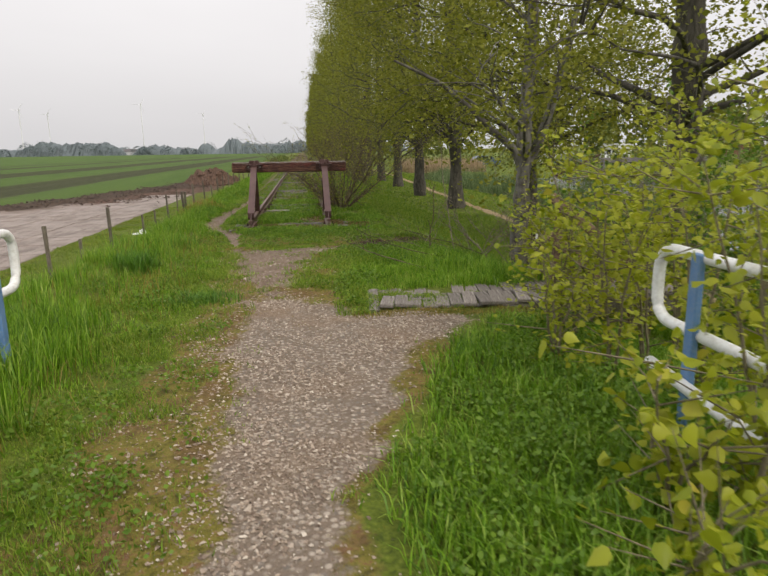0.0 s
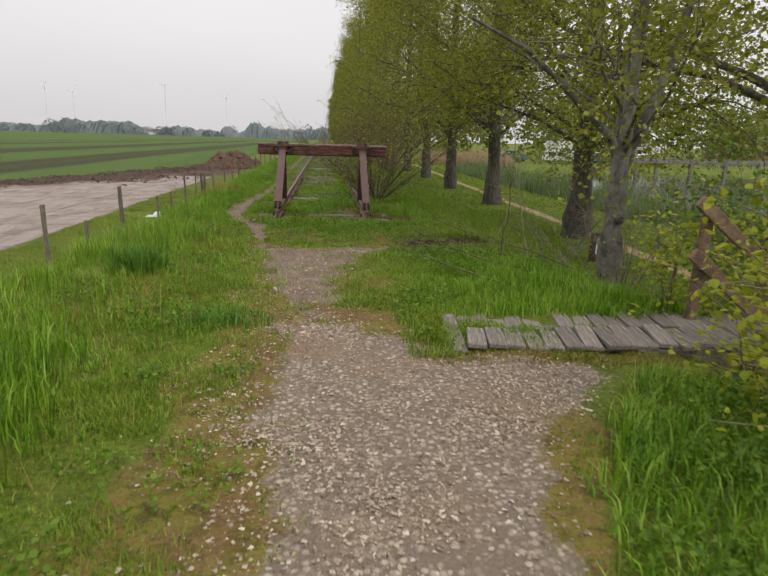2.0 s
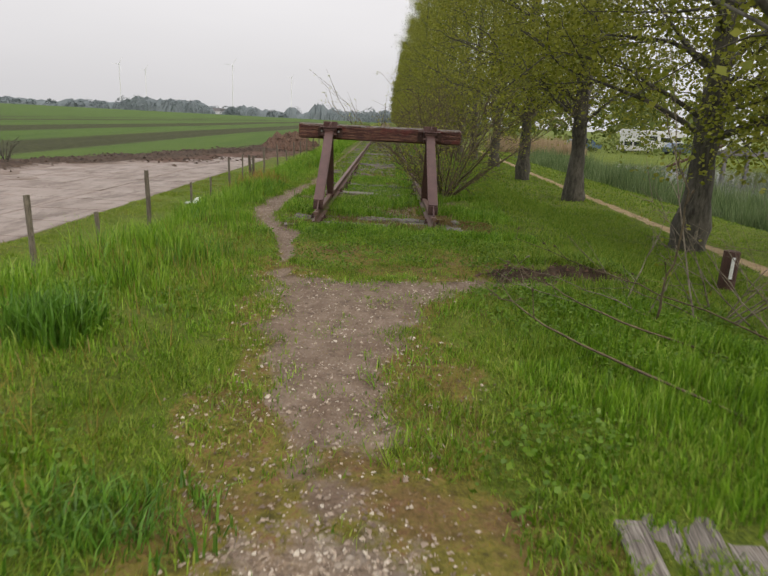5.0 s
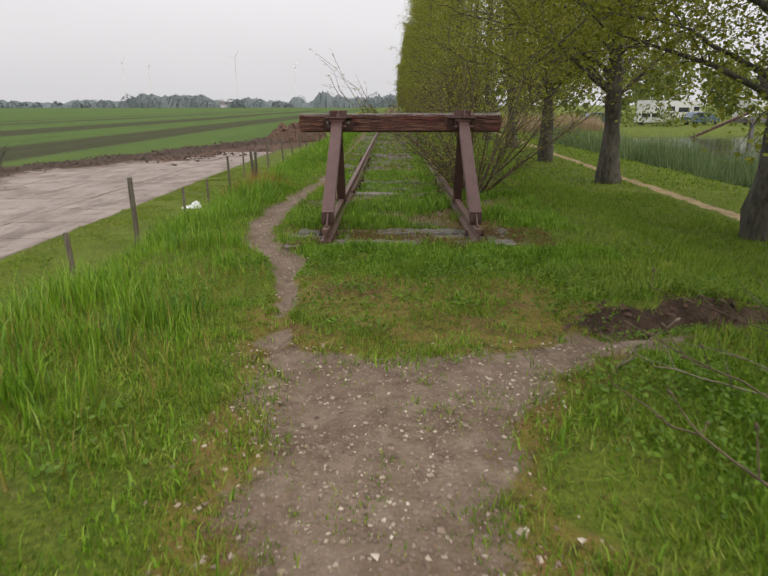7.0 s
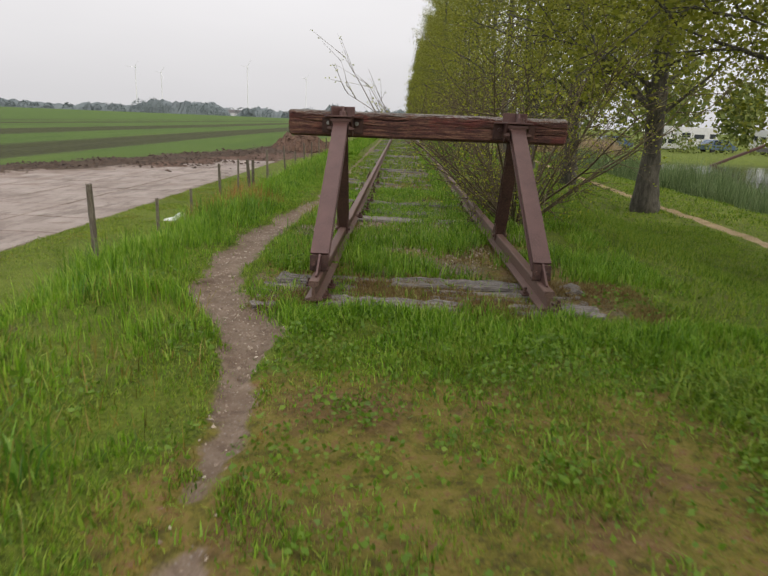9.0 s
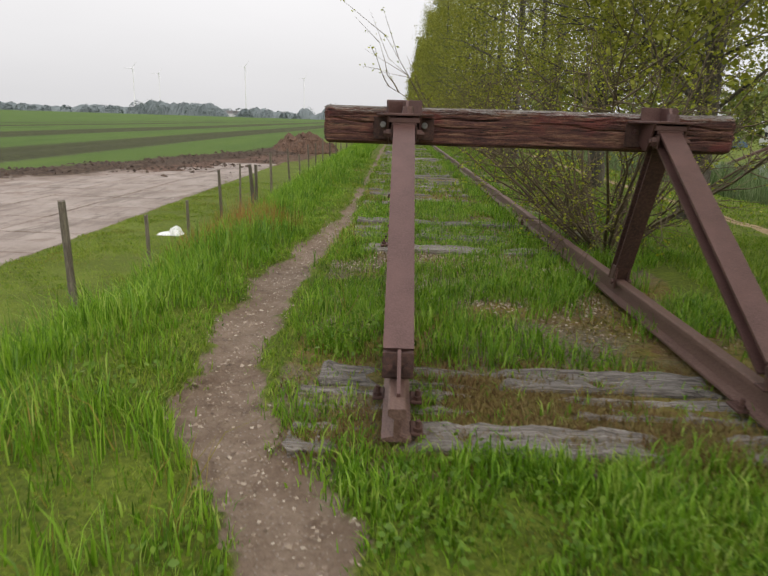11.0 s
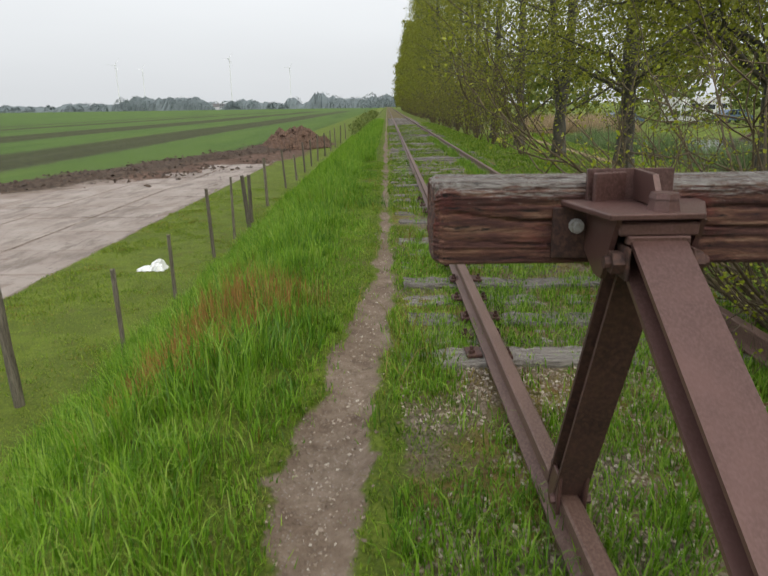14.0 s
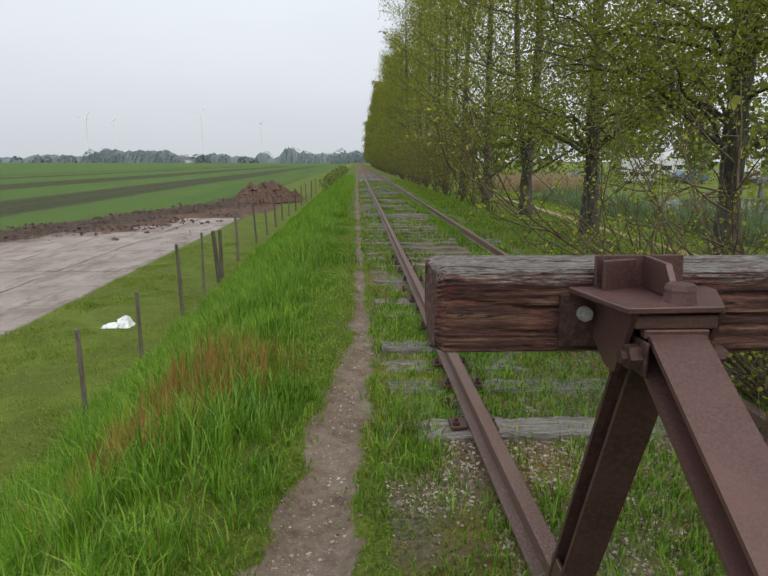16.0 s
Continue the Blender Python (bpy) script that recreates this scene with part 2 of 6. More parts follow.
POPLAR = foliage("spring_poplar_leaf", [(0.25, (0.1, 0.12, 0.014)), (0.5, (0.19, 0.212, 0.024)), (0.8, (0.29, 0.3, 0.042)), (0.97, (0.36, 0.32, 0.07))], 0.5, 0.45, 0.3)
SAPLEAF = foliage("sapling_leaf", [(0.2, (0.17, 0.22, 0.012)), (0.5, (0.29, 0.34, 0.02)), (0.8, (0.42, 0.44, 0.05)), (0.96, (0.42, 0.3, 0.05))], 0.4, 0.45, 1.0)
REED = foliage("green_reed", [(0.25, (0.06, 0.105, 0.035)), (0.5, (0.12, 0.19, 0.065)), (0.75, (0.2, 0.27, 0.12)), (0.95, (0.33, 0.37, 0.22))], 0.5, 0.3)
REED_DRY = foliage("dry_reed", [(0.2, (0.3, 0.22, 0.13)), (0.6, (0.42, 0.32, 0.2)), (0.9, (0.5, 0.4, 0.27))], 0.7, 0.3)
MIDWOOD = foliage("harbour_leaf", [(0.2, (0.07, 0.1, 0.025)), (0.5, (0.13, 0.17, 0.04)), (0.9, (0.22, 0.25, 0.07))], 0.7, 0.25, 0.1)
# horizon trees: the blue-grey stands for distance haze, put into the leaf colour
HAZED_WOOD = foliage("haze_tinted_wood", [(0.2, (0.14, 0.175, 0.185)), (0.5, (0.155, 0.19, 0.2)), (0.9, (0.175, 0.21, 0.215))], 0.8, 0.2, 0.02)


# ---- mesh helpers ----
def mesh_from(name, verts, faces, material, smooth=False):
    """A mesh from numpy vertices and equal-sided faces."""
    verts, faces = np.asarray(verts, dtype=np.float32), np.asarray(faces, dtype=np.int32)
    me = bpy.data.meshes.new(name)
    me.vertices.add(len(verts))
    me.vertices.foreach_set("co", verts.ravel())
    k = faces.shape[1]
    me.loops.add(faces.size)
    me.loops.foreach_set("vertex_index", faces.ravel())
    me.polygons.add(len(faces))
    me.polygons.foreach_set("loop_start", np.arange(0, faces.size, k, dtype=np.int32))
    me.polygons.foreach_set("use_smooth", np.full(len(faces), smooth))
    me.materials.append(material)
    me.update(calc_edges=True)
    return me


def bm_mesh(name, bm, material, smooth=False):
    me = bpy.data.meshes.new(name)
    bm.to_mesh(me)
    bm.free()
    me.materials.append(material)
    if smooth:
        me.polygons.foreach_set("use_smooth", np.full(len(me.polygons), True))
    return me


def part(name, bm, material, parent, label="", smooth=False):
    ob = new(name, bm_mesh(name, bm, material, smooth))
    ob.parent = parent
    if label:
        tagged(ob, label)
    return ob


def box(bm, size, at=(0, 0, 0), rot=(0, 0, 0), bevel=0.0, segments=1):
    m = pose(*at, *rot) @ Matrix.Diagonal((*size, 1))
    r = bmesh.ops.create_cube(bm, size=1, matrix=m)
    if bevel:
        edges = list({e for v in r["verts"] for e in v.link_edges})
        bmesh.ops.bevel(bm, geom=edges, offset=bevel, segments=segments, affect="EDGES", profile=0.6)
    return bm


def cyl(bm, r, depth, at=(0, 0, 0), rot=(0, 0, 0), r2=None, sides=12):
    bmesh.ops.create_cone(bm, cap_ends=True, segments=sides, radius1=r, radius2=r if r2 is None else r2, depth=depth, matrix=pose(*at, *rot))
    return bm


def extrude_profile(bm, profile, y0, y1, matrix=Matrix.Identity(4)):
    """A closed (x, z) profile drawn from y0 to y1."""
    a = [bm.verts.new(matrix @ Vector((x, y0, z))) for x, z in profile]
    b = [bm.verts.new(matrix @ Vector((x, y1, z))) for x, z in profile]
    n = len(profile)
    for i in range(n):
        bm.faces.new((a[i], a[(i + 1) % n], b[(i + 1) % n], b[i]))
    bm.faces.new(a[::-1])
    bm.faces.new(b)
    bmesh.ops.recalc_face_normals(bm, faces=bm.faces[:])
    return bm


def tube_arrays(points, radii, sides):
    """Vertices and quads of a tapering tube along points."""
    pts = np.asarray(points, dtype=float)
    n = len(pts)
    d = np.gradient(pts, axis=0)
    d /= np.linalg.norm(d, axis=1, keepdims=True) + 1e-9
    ref = np.where(np.abs(d[:, 2:3]) > 0.9, np.array([[1.0, 0, 0]]), np.array([[0, 0, 1.0]]))
    u = np.cross(d, ref)
    u /= np.linalg.norm(u, axis=1, keepdims=True) + 1e-9
    w = np.cross(d, u)
    a = np.arange(sides) / sides * 2 * np.pi
    ring = u[:, None, :] * np.cos(a)[None, :, None] + w[:, None, :] * np.sin(a)[None, :, None]
    verts = (pts[:, None, :] + ring * np.asarray(radii)[:, None, None]).reshape(-1, 3)
    i, j = np.meshgrid(np.arange(n - 1), np.arange(sides), indexing="ij")
    k = (j + 1) % sides
    faces = np.stack([i * sides + j, i * sides + k, (i + 1) * sides + k, (i + 1) * sides + j], axis=-1).reshape(-1, 4)
    return verts, faces


def join_arrays(chunks):
    vs, fs, base = [], [], 0
    for v, f in chunks:
        vs.append(v)
        fs.append(f + base)
        base += len(v)
    return np.concatenate(vs), np.concatenate(fs)


def tube(bm, points, radius, sides=10):
    v, f = tube_arrays(points, [radius] * len(points), sides)
    vs = [bm.verts.new(p) for p in v]
    for q in f:
        bm.faces.new([vs[k] for k in q])
    n = len(points)
    bm.faces.new(vs[:sides][::-1])
    bm.faces.new(vs[(n - 1) * sides:])
    bmesh.ops.recalc_face_normals(bm, faces=bm.faces[:])
    return bm


def rounded(points, radius=0.1, steps=6):
    """The polyline with its corners rounded."""
    pts = [Vector(p) for p in points]
    out = [pts[0]]
    for a, b, c in zip(pts, pts[1:], pts[2:]):
        r = min(radius, (a - b).length * 0.5, (c - b).length * 0.5)
        p, q = b + (a - b).normalized() * r, b + (c - b).normalized() * r
        for i in range(steps + 1):
            t = i / steps
            out.append(p * (1 - t) ** 2 + b * 2 * t * (1 - t) + q * t * t)
    return out + [pts[-1]]


# ---- ground ----
rng = np.random.default_rng(7)


def sstep(t):
    t = np.clip(t, 0, 1)
    return t * t * (3 - 2 * t)


def wavy(x, y, f=1.0, s=0.0):
    """Smooth uneven field of about -1 to 1."""
    return (np.sin(x * 1.7 * f + 1.3 * np.sin(y * 1.1 * f + s) + s) + np.sin(y * 2.1 * f + 1.7 * np.sin(x * 0.9 * f + 2 * s) + 2 * s)
            + 0.6 * np.sin((x + y) * 3.7 * f + 3 * s) + 0.5 * np.sin((x - 0.7 * y) * 5.3 * f + s)) / 3.1


def patchy(x, y, f, s, lo=0.0, soft=0.35):
    return sstep((wavy(x, y, f, s) - lo) / soft)


TRAIL = np.array([(-0.75, 9.2), (-1.12, 10.3), (-1.22, 11.2), (-1.42, 12.4), (-1.86, 13.3), (-2.0, 14.2), (-1.96, 15.8), (-1.9, 16.6), (-1.74, 18.2), (-1.74, 24.6), (-1.75, 60), (-1.75, 300)])
SAND = np.array([(6.2, 8.0), (6.7, 15.0), (7.0, 21.5), (7.2, 29), (7.5, 38), (8.0, 48), (8.5, 63), (8.6, 120)])


def line_dist(x, y, line):
    best = np.full(np.shape(x), 1e9)
    for (ax, ay), (bx, by) in zip(line, line[1:]):
        t = np.clip(((x - ax) * (bx - ax) + (y - ay) * (by - ay)) / ((bx - ax) ** 2 + (by - ay) ** 2), 0, 1)
        best = np.minimum(best, np.hypot(x - ax - t * (bx - ax), y - ay - t * (by - ay)))
    return best


def bank_edge(x, y):
    """The y of the crumbling lip beside the bare patch."""
    return 10.72 + 0.42 * np.clip(x - 0.6, -1, 1.3) + 0.12 * wavy(x, y, 3) + 0.08 * wavy(x, y, 7, 3)


def gully(x, y):
    """Eroded hollow at the end of the bare patch: 1 in its floor."""
    low = np.interp(x, [0.3, 0.63, 0.95, 1.6, 2.4], [9.6, 9.9, 10.2, 10.45, 10.7])
    return sstep((x - 0.45) / 0.8) * sstep((bank_edge(x, y) - y) / 0.2) * sstep((y - low) / 0.5) * sstep((3.0 - x) / 1.0)


def height(x, y):
    x, y = np.asarray(x, dtype=float), np.asarray(y, dtype=float)
    z = -0.1 * sstep((y - 8.5) / 3)
    z = z - 1.42 * sstep((-2.55 - x) / 2.35)
    z = z - 0.98 * sstep((x - 1.5) / 3.6)
    z = z - 0.75 * sstep((x - 9.6) / 2.0) * sstep((66 - y) / 5) * sstep((74 - x) / 8)
    z = z - 0.2 * gully(x, y) + 0.035 * np.exp(-((y - bank_edge(x, y) - 0.1) / 0.14) ** 2) * sstep((x - 0.6) / 0.4) * sstep((3.0 - x) / 1.0) * (0.5 + wavy(x, y, 5, 2))
    near = sstep((40 - np.hypot(x, y - 12)) / 15)
    z = z + near * (0.022 * wavy(x, y, 1.3) + 0.012 * wavy(x, y, 4.1, 2)) * (1 - 0.6 * trail_mask(x, y)) * (1 - 0.75 * track_mask(x, y))
    z = z - 0.05 * trail_mask(x, y)
    for fx in FURROWS:
        z = z - 0.22 * np.exp(-((x - fx - 0.4 * np.sin(y * 0.05)) / 0.9) ** 2) * sstep((y - 20) / 10)
    z = z + 0.22 * field_edge(x, y) * (0.6 + 0.5 * wavy(x, y, 1.1))
    return z


FURROWS = [-22.5, -26.0, -39.0, -43.0, -60.0, -72.0, -125.0]


def trail_mask(x, y):
    return sstep((np.interp(y, [9, 10.5, 11.2, 12.0, 12.6, 13.4, 17, 18.5, 20], [0.2, 0.12, 0.1, 0.15, 0.28, 0.24, 0.23, 0.16, 0.13]) + 0.06 * wavy(x, y, 2.5) + 0.05 * wavy(x, y, 7.1, 5) - line_dist(x, y, TRAIL)) / 0.12)


def gravel_mask(x, y):
    left = np.interp(y, [-4, 3, 4.7, 6.0, 6.7, 7.2], [-0.62, -0.62, -0.74, -0.78, -0.72, -0.6])
    right = np.interp(y, [-4, 2, 3, 3.84, 4.83, 5.15, 5.6, 5.85, 5.98, 6.3, 6.8, 7.2], [0.2, 0.15, 0.16, 0.38, 0.76, 1.0, 1.3, 1.25, 0.75, 0.15, -0.12, -0.4])
    e = 0.12 * wavy(x, y, 2.2, 1) + 0.1 * wavy(x, y, 6.1, 4)
    return sstep((x - left + e + 0.15) / 0.6) * sstep((right - x + e + 0.12) / 0.5) * sstep((7.2 - y) / 0.6)


def dirt_mask(x, y):
    left = np.interp(y, [6.5, 7, 7.5, 8.7, 9.9, 10.3], [-0.62, -0.68, -0.84, -1.12, -1.26, -1.05])
    right = np.interp(y, [7, 7.6, 8.4, 9.28, 9.58, 9.92, 10.35, 10.6, 10.9], [-0.16, -0.1, -0.03, 0.25, 0.42, 0.85, 1.35, 1.8, 2.4])
    e = 0.11 * wavy(x, y, 2.6, 3) + 0.09 * wavy(x, y, 6.3, 8)
    top = np.interp(x, [-1.2, -0.9, -0.4, 0.3, 0.6, 2.0], [10.25, 10.25, 10.1, 10.4, 10.7, 11.3]) + 0.1 * wavy(x, y, 4, 6)
    m = sstep((x - left + e + 0.12) / 0.5) * sstep((right - x + e + 0.12) / 0.5) * sstep((y - 6.5) / 0.5) * sstep((top - y + e) / 0.55)
    return np.maximum(m, trail_mask(x, y))


def bare_mask(x, y):
    """Dark crumbling earth of the small bank."""
    return sstep((x - 0.5) / 0.4) * sstep((2.7 - x) / 0.7) * sstep((0.17 + 0.07 * wavy(x, y, 4, 1) - np.abs(y - bank_edge(x, y) + 0.08)) / 0.12)


def slab_mask(x, y):
    return sstep((-7.7 + 0.15 * wavy(x, y, 0.8) - x) / 0.2) * sstep((x + np.interp(y, [0, 33, 39, 49, 56], [17.5, 17.0, 14.6, 11.6, 9.5])) / 0.5) * sstep((52 - y) / 4)


def field_edge(x, y):
    e = -np.interp(y, [0, 33, 39, 49, 56, 62], [18.0, 17.5, 15.2, 12.4, 10.2, 9.6])
    return np.exp(-((x - e) / (2.0 + 0.8 * wavy(x, y, 0.6, 2))) ** 2) * sstep((66 - y) / 4)


def mud_mask(x, y):
    """Brown soil trodden from the heap along the far end of the slabs."""
    c = np.interp(y, [36, 45, 62], [-12.5, -10.5, -8.5])
    return sstep((3.4 + 1.2 * wavy(x, y, 0.5, 2) - np.abs(x - c)) / 1.8) * sstep((y - 36) / 6) * sstep((68 - y) / 4)


def sand_mask(x, y):
    return sstep((0.27 + 0.07 * wavy(x, y, 2) - line_dist(x, y, SAND)) / 0.15)


def track_mask(x, y):
    return sstep((x + 1.75) / 0.2) * sstep((1.1 - x) / 0.3) * sstep((y - 12.5) / 0.4)


def moss_mask(x, y):
    """Thin mossy turf beside the gravel and round the bare patch."""
    l = np.interp(y, [-4, 3, 6, 7, 10, 11.5], [-1.35, -1.3, -1.2, -1.1, -1.45, -1.5])
    r = np.interp(y, [-4, 3, 5, 6, 7, 9, 10, 10.8, 12.4], [0.25, 0.28, 1.05, 1.2, 0.35, 0.35, 0.9, 1.1, 0.9])
    e = 0.18 * wavy(x, y, 1.8, 5)
    return sstep((x - l + e) / 0.3) * sstep((r - x + e) / 0.3) * sstep((12.4 - y) / 1.2)


def spread(lo, hi, fine_lo, fine_hi, step, growth=1.12):
    mid = list(np.arange(fine_lo, fine_hi + 1e-6, step))
    d, v, up = step, fine_hi, []
    while v < hi:
        d *= growth
        v += d
        up.append(min(v, hi))
    d, v, down = step, fine_lo, []
    while v > lo:
        d *= growth
        v -= d
        down.append(max(v, lo))
    return np.array(down[::-1] + mid + up)


def ground_material():
    m, nt, b, out = mat_new("ground_cover")
    p = position(nt)
    n_big, n_mid, n_fine = noise_tex(nt, p, 0.25, 4), noise_tex(nt, p, 3.0, 5), noise_tex(nt, p, 38.0, 5, 0.7)

    n_edge = noise_tex(nt, p, 13.0, 6, 0.75)

    def mask(name, soft=0.5):
        a = nt.nodes.new("ShaderNodeAttribute")
        a.attribute_name = name
        s = maths(nt, "ADD", a.outputs["Fac"], maths(nt, "MULTIPLY", maths(nt, "SUBTRACT", n_mid, 0.5), soft))
        s = maths(nt, "ADD", s, maths(nt, "MULTIPLY", maths(nt, "SUBTRACT", n_edge, 0.5), soft * 1.3))
        return ramp(nt, s, [(0.4, (0, 0, 0)), (0.6, (1, 1, 1))])

    col = ramp(nt, n_fine, [(0.3, (0.035, 0.052, 0.008)), (0.5, (0.085, 0.118, 0.014)), (0.72, (0.165, 0.195, 0.03))])
    turf_tone = noise_tex(nt, p, 1.6, 6, 0.7)
    col = mixc(nt, ramp(nt, turf_tone, [(0.45, (0, 0, 0)), (0.6, (0.8, 0.8, 0.8))]), col, ramp(nt, n_fine, [(0.3, (0.08, 0.115, 0.014)), (0.7, (0.175, 0.225, 0.03))]))
    col = mixc(nt, ramp(nt, noise_tex(nt, p, 2.4, 7, 0.75), [(0.58, (0, 0, 0)), (0.68, (0.7, 0.7, 0.7))]), col, ramp(nt, n_fine, [(0.3, (0.05, 0.04, 0.015)), (0.7, (0.17, 0.13, 0.06))]))
    meadow = ramp(nt, noise_tex(nt, position(nt, (1.0, 0.12, 1)), 0.35, 6, 0.65), [(0.3, (0.03, 0.062, 0.012)), (0.5, (0.055, 0.11, 0.016)), (0.72, (0.085, 0.14, 0.022))])
    meadow = mixc(nt, 0.3, meadow, ramp(nt, noise_tex(nt, p, 6, 5), [(0.3, (0.025, 0.045, 0.012)), (0.7, (0.1, 0.15, 0.025))]))
    col = mixc(nt, mask("field", 0.2), col, meadow)
    moss = ramp(nt, noise_tex(nt, p, 9, 9, 0.82), [(0.3, (0.03, 0.026, 0.012)), (0.41, (0.085, 0.075, 0.018)), (0.49, (0.15, 0.135, 0.025)), (0.55, (0.2, 0.16, 0.045)), (0.59, (0.17, 0.085, 0.04)), (0.68, (0.22, 0.16, 0.105)), (0.8, (0.36, 0.31, 0.25))])
    rusty = ramp(nt, noise_tex(nt, p, 2.3, 7, 0.7), [(0.5, (0, 0, 0)), (0.6, (1, 1, 1))])
    moss = mixc(nt, maths(nt, "MULTIPLY", rusty, 0.7), moss, ramp(nt, n_fine, [(0.3, (0.06, 0.035, 0.018)), (0.55, (0.16, 0.09, 0.045)), (0.75, (0.27, 0.19, 0.13))]))
    col = mixc(nt, maths(nt, "MULTIPLY", mask("furrow", 1.3), 0.92), col, ramp(nt, n_mid, [(0.3, (0.022, 0.02, 0.012)), (0.7, (0.06, 0.065, 0.025))]))
    col = mixc(nt, mask("moss"), col, moss)
    track = ramp(nt, n_fine, [(0.3, (0.05, 0.04, 0.028)), (0.5, (0.14, 0.115, 0.075)), (0.7, (0.26, 0.225, 0.17))])
    track = mixc(nt, ramp(nt, noise_tex(nt, p, 1.4, 4), [(0.42, (0, 0, 0)), (0.58, (1, 1, 1))]), track, moss)
    col = mixc(nt, mask("track", 0.6), col, track)
    dirt = ramp(nt, noise_tex(nt, p, 9, 7, 0.7), [(0.28, (0.1, 0.07, 0.05)), (0.46, (0.2, 0.148, 0.11)), (0.62, (0.26, 0.2, 0.155)), (0.78, (0.35, 0.285, 0.23))])
    vor = node(nt, "ShaderNodeTexVoronoi", Scale=46.0)
    nt.links.new(p, vor.inputs["Vector"])
    peb = ramp(nt, vor.outputs["Distance"], [(0.12, (1, 1, 1)), (0.3, (0, 0, 0))])
    damp = ramp(nt, noise_tex(nt, p, 2.7, 8, 0.75), [(0.42, (0, 0, 0)), (0.62, (1, 1, 1))])
    dirt = mixc(nt, maths(nt, "MULTIPLY", damp, 0.55), dirt, (0.12, 0.078, 0.052))
    dirt = mixc(nt, maths(nt, "MULTIPLY", peb, 0.3), dirt, (0.42, 0.39, 0.36))
    col = mixc(nt, mask("dirt", 0.6), col, dirt)
    gv = node(nt, "ShaderNodeTexVoronoi", Scale=34.0)
    nt.links.new(p, gv.inputs["Vector"])
    sepc = nt.nodes.new("ShaderNodeSeparateColor")
    nt.links.new(gv.outputs["Color"], sepc.inputs[0])
    gravel = ramp(nt, sepc.outputs[0], [(0.0, (0.16, 0.14, 0.12)), (0.5, (0.31, 0.26, 0.21)), (1.0, (0.47, 0.41, 0.34))])
    gravel = mixc(nt, ramp(nt, gv.outputs["Distance"], [(0.3, (0, 0, 0)), (0.6, (1, 1, 1))]), gravel, (0.19, 0.15, 0.115))
    gravel = mixc(nt, ramp(nt, noise_tex(nt, p, 1.1, 3), [(0.5, (0, 0, 0)), (0.66, (0.85, 0.85, 0.85))]), gravel, ramp(nt, n_fine, [(0.3, (0.13, 0.085, 0.055)), (0.7, (0.34, 0.255, 0.18))]))
    col = mixc(nt, mask("gravel", 0.7), col, gravel)
    sand = ramp(nt, n_mid, [(0.3, (0.25, 0.18, 0.1)), (0.7, (0.38, 0.29, 0.18))])
    col = mixc(nt, mask("sand", 0.4), col, sand)
    pale = ramp(nt, noise_tex(nt, position(nt, (0.9, 0.9, 1)), 0.9, 9, 0.65), [(0.25, (0.1, 0.075, 0.055)), (0.45, (0.22, 0.175, 0.15)), (0.7, (0.3, 0.255, 0.225))])
    col = mixc(nt, mask("slab", 0.3), col, pale)
    soil = ramp(nt, noise_tex(nt, p, 2.5, 7, 0.75), [(0.3, (0.035, 0.02, 0.014)), (0.55, (0.12, 0.07, 0.05)), (0.75, (0.25, 0.18, 0.14))])
    col = mixc(nt, mask("mud", 0.9), col, soil)
    dark = ramp(nt, noise_tex(nt, p, 4, 6, 0.7), [(0.3, (0.022, 0.015, 0.01)), (0.55, (0.075, 0.05, 0.035)), (0.75, (0.16, 0.115, 0.085))])
    col = mixc(nt, mask("dark", 0.7), col, dark)
    nt.links.new(col, b.inputs["Base Color"])
    b.inputs["Roughness"].default_value = 0.92
    b.inputs["Specular IOR Level"].default_value = 0.2
    bump(nt, b, maths(nt, "ADD", n_fine, maths(nt, "MULTIPLY", vor.outputs["Distance"], 0.6)), 0.7, 0.03)
    return m


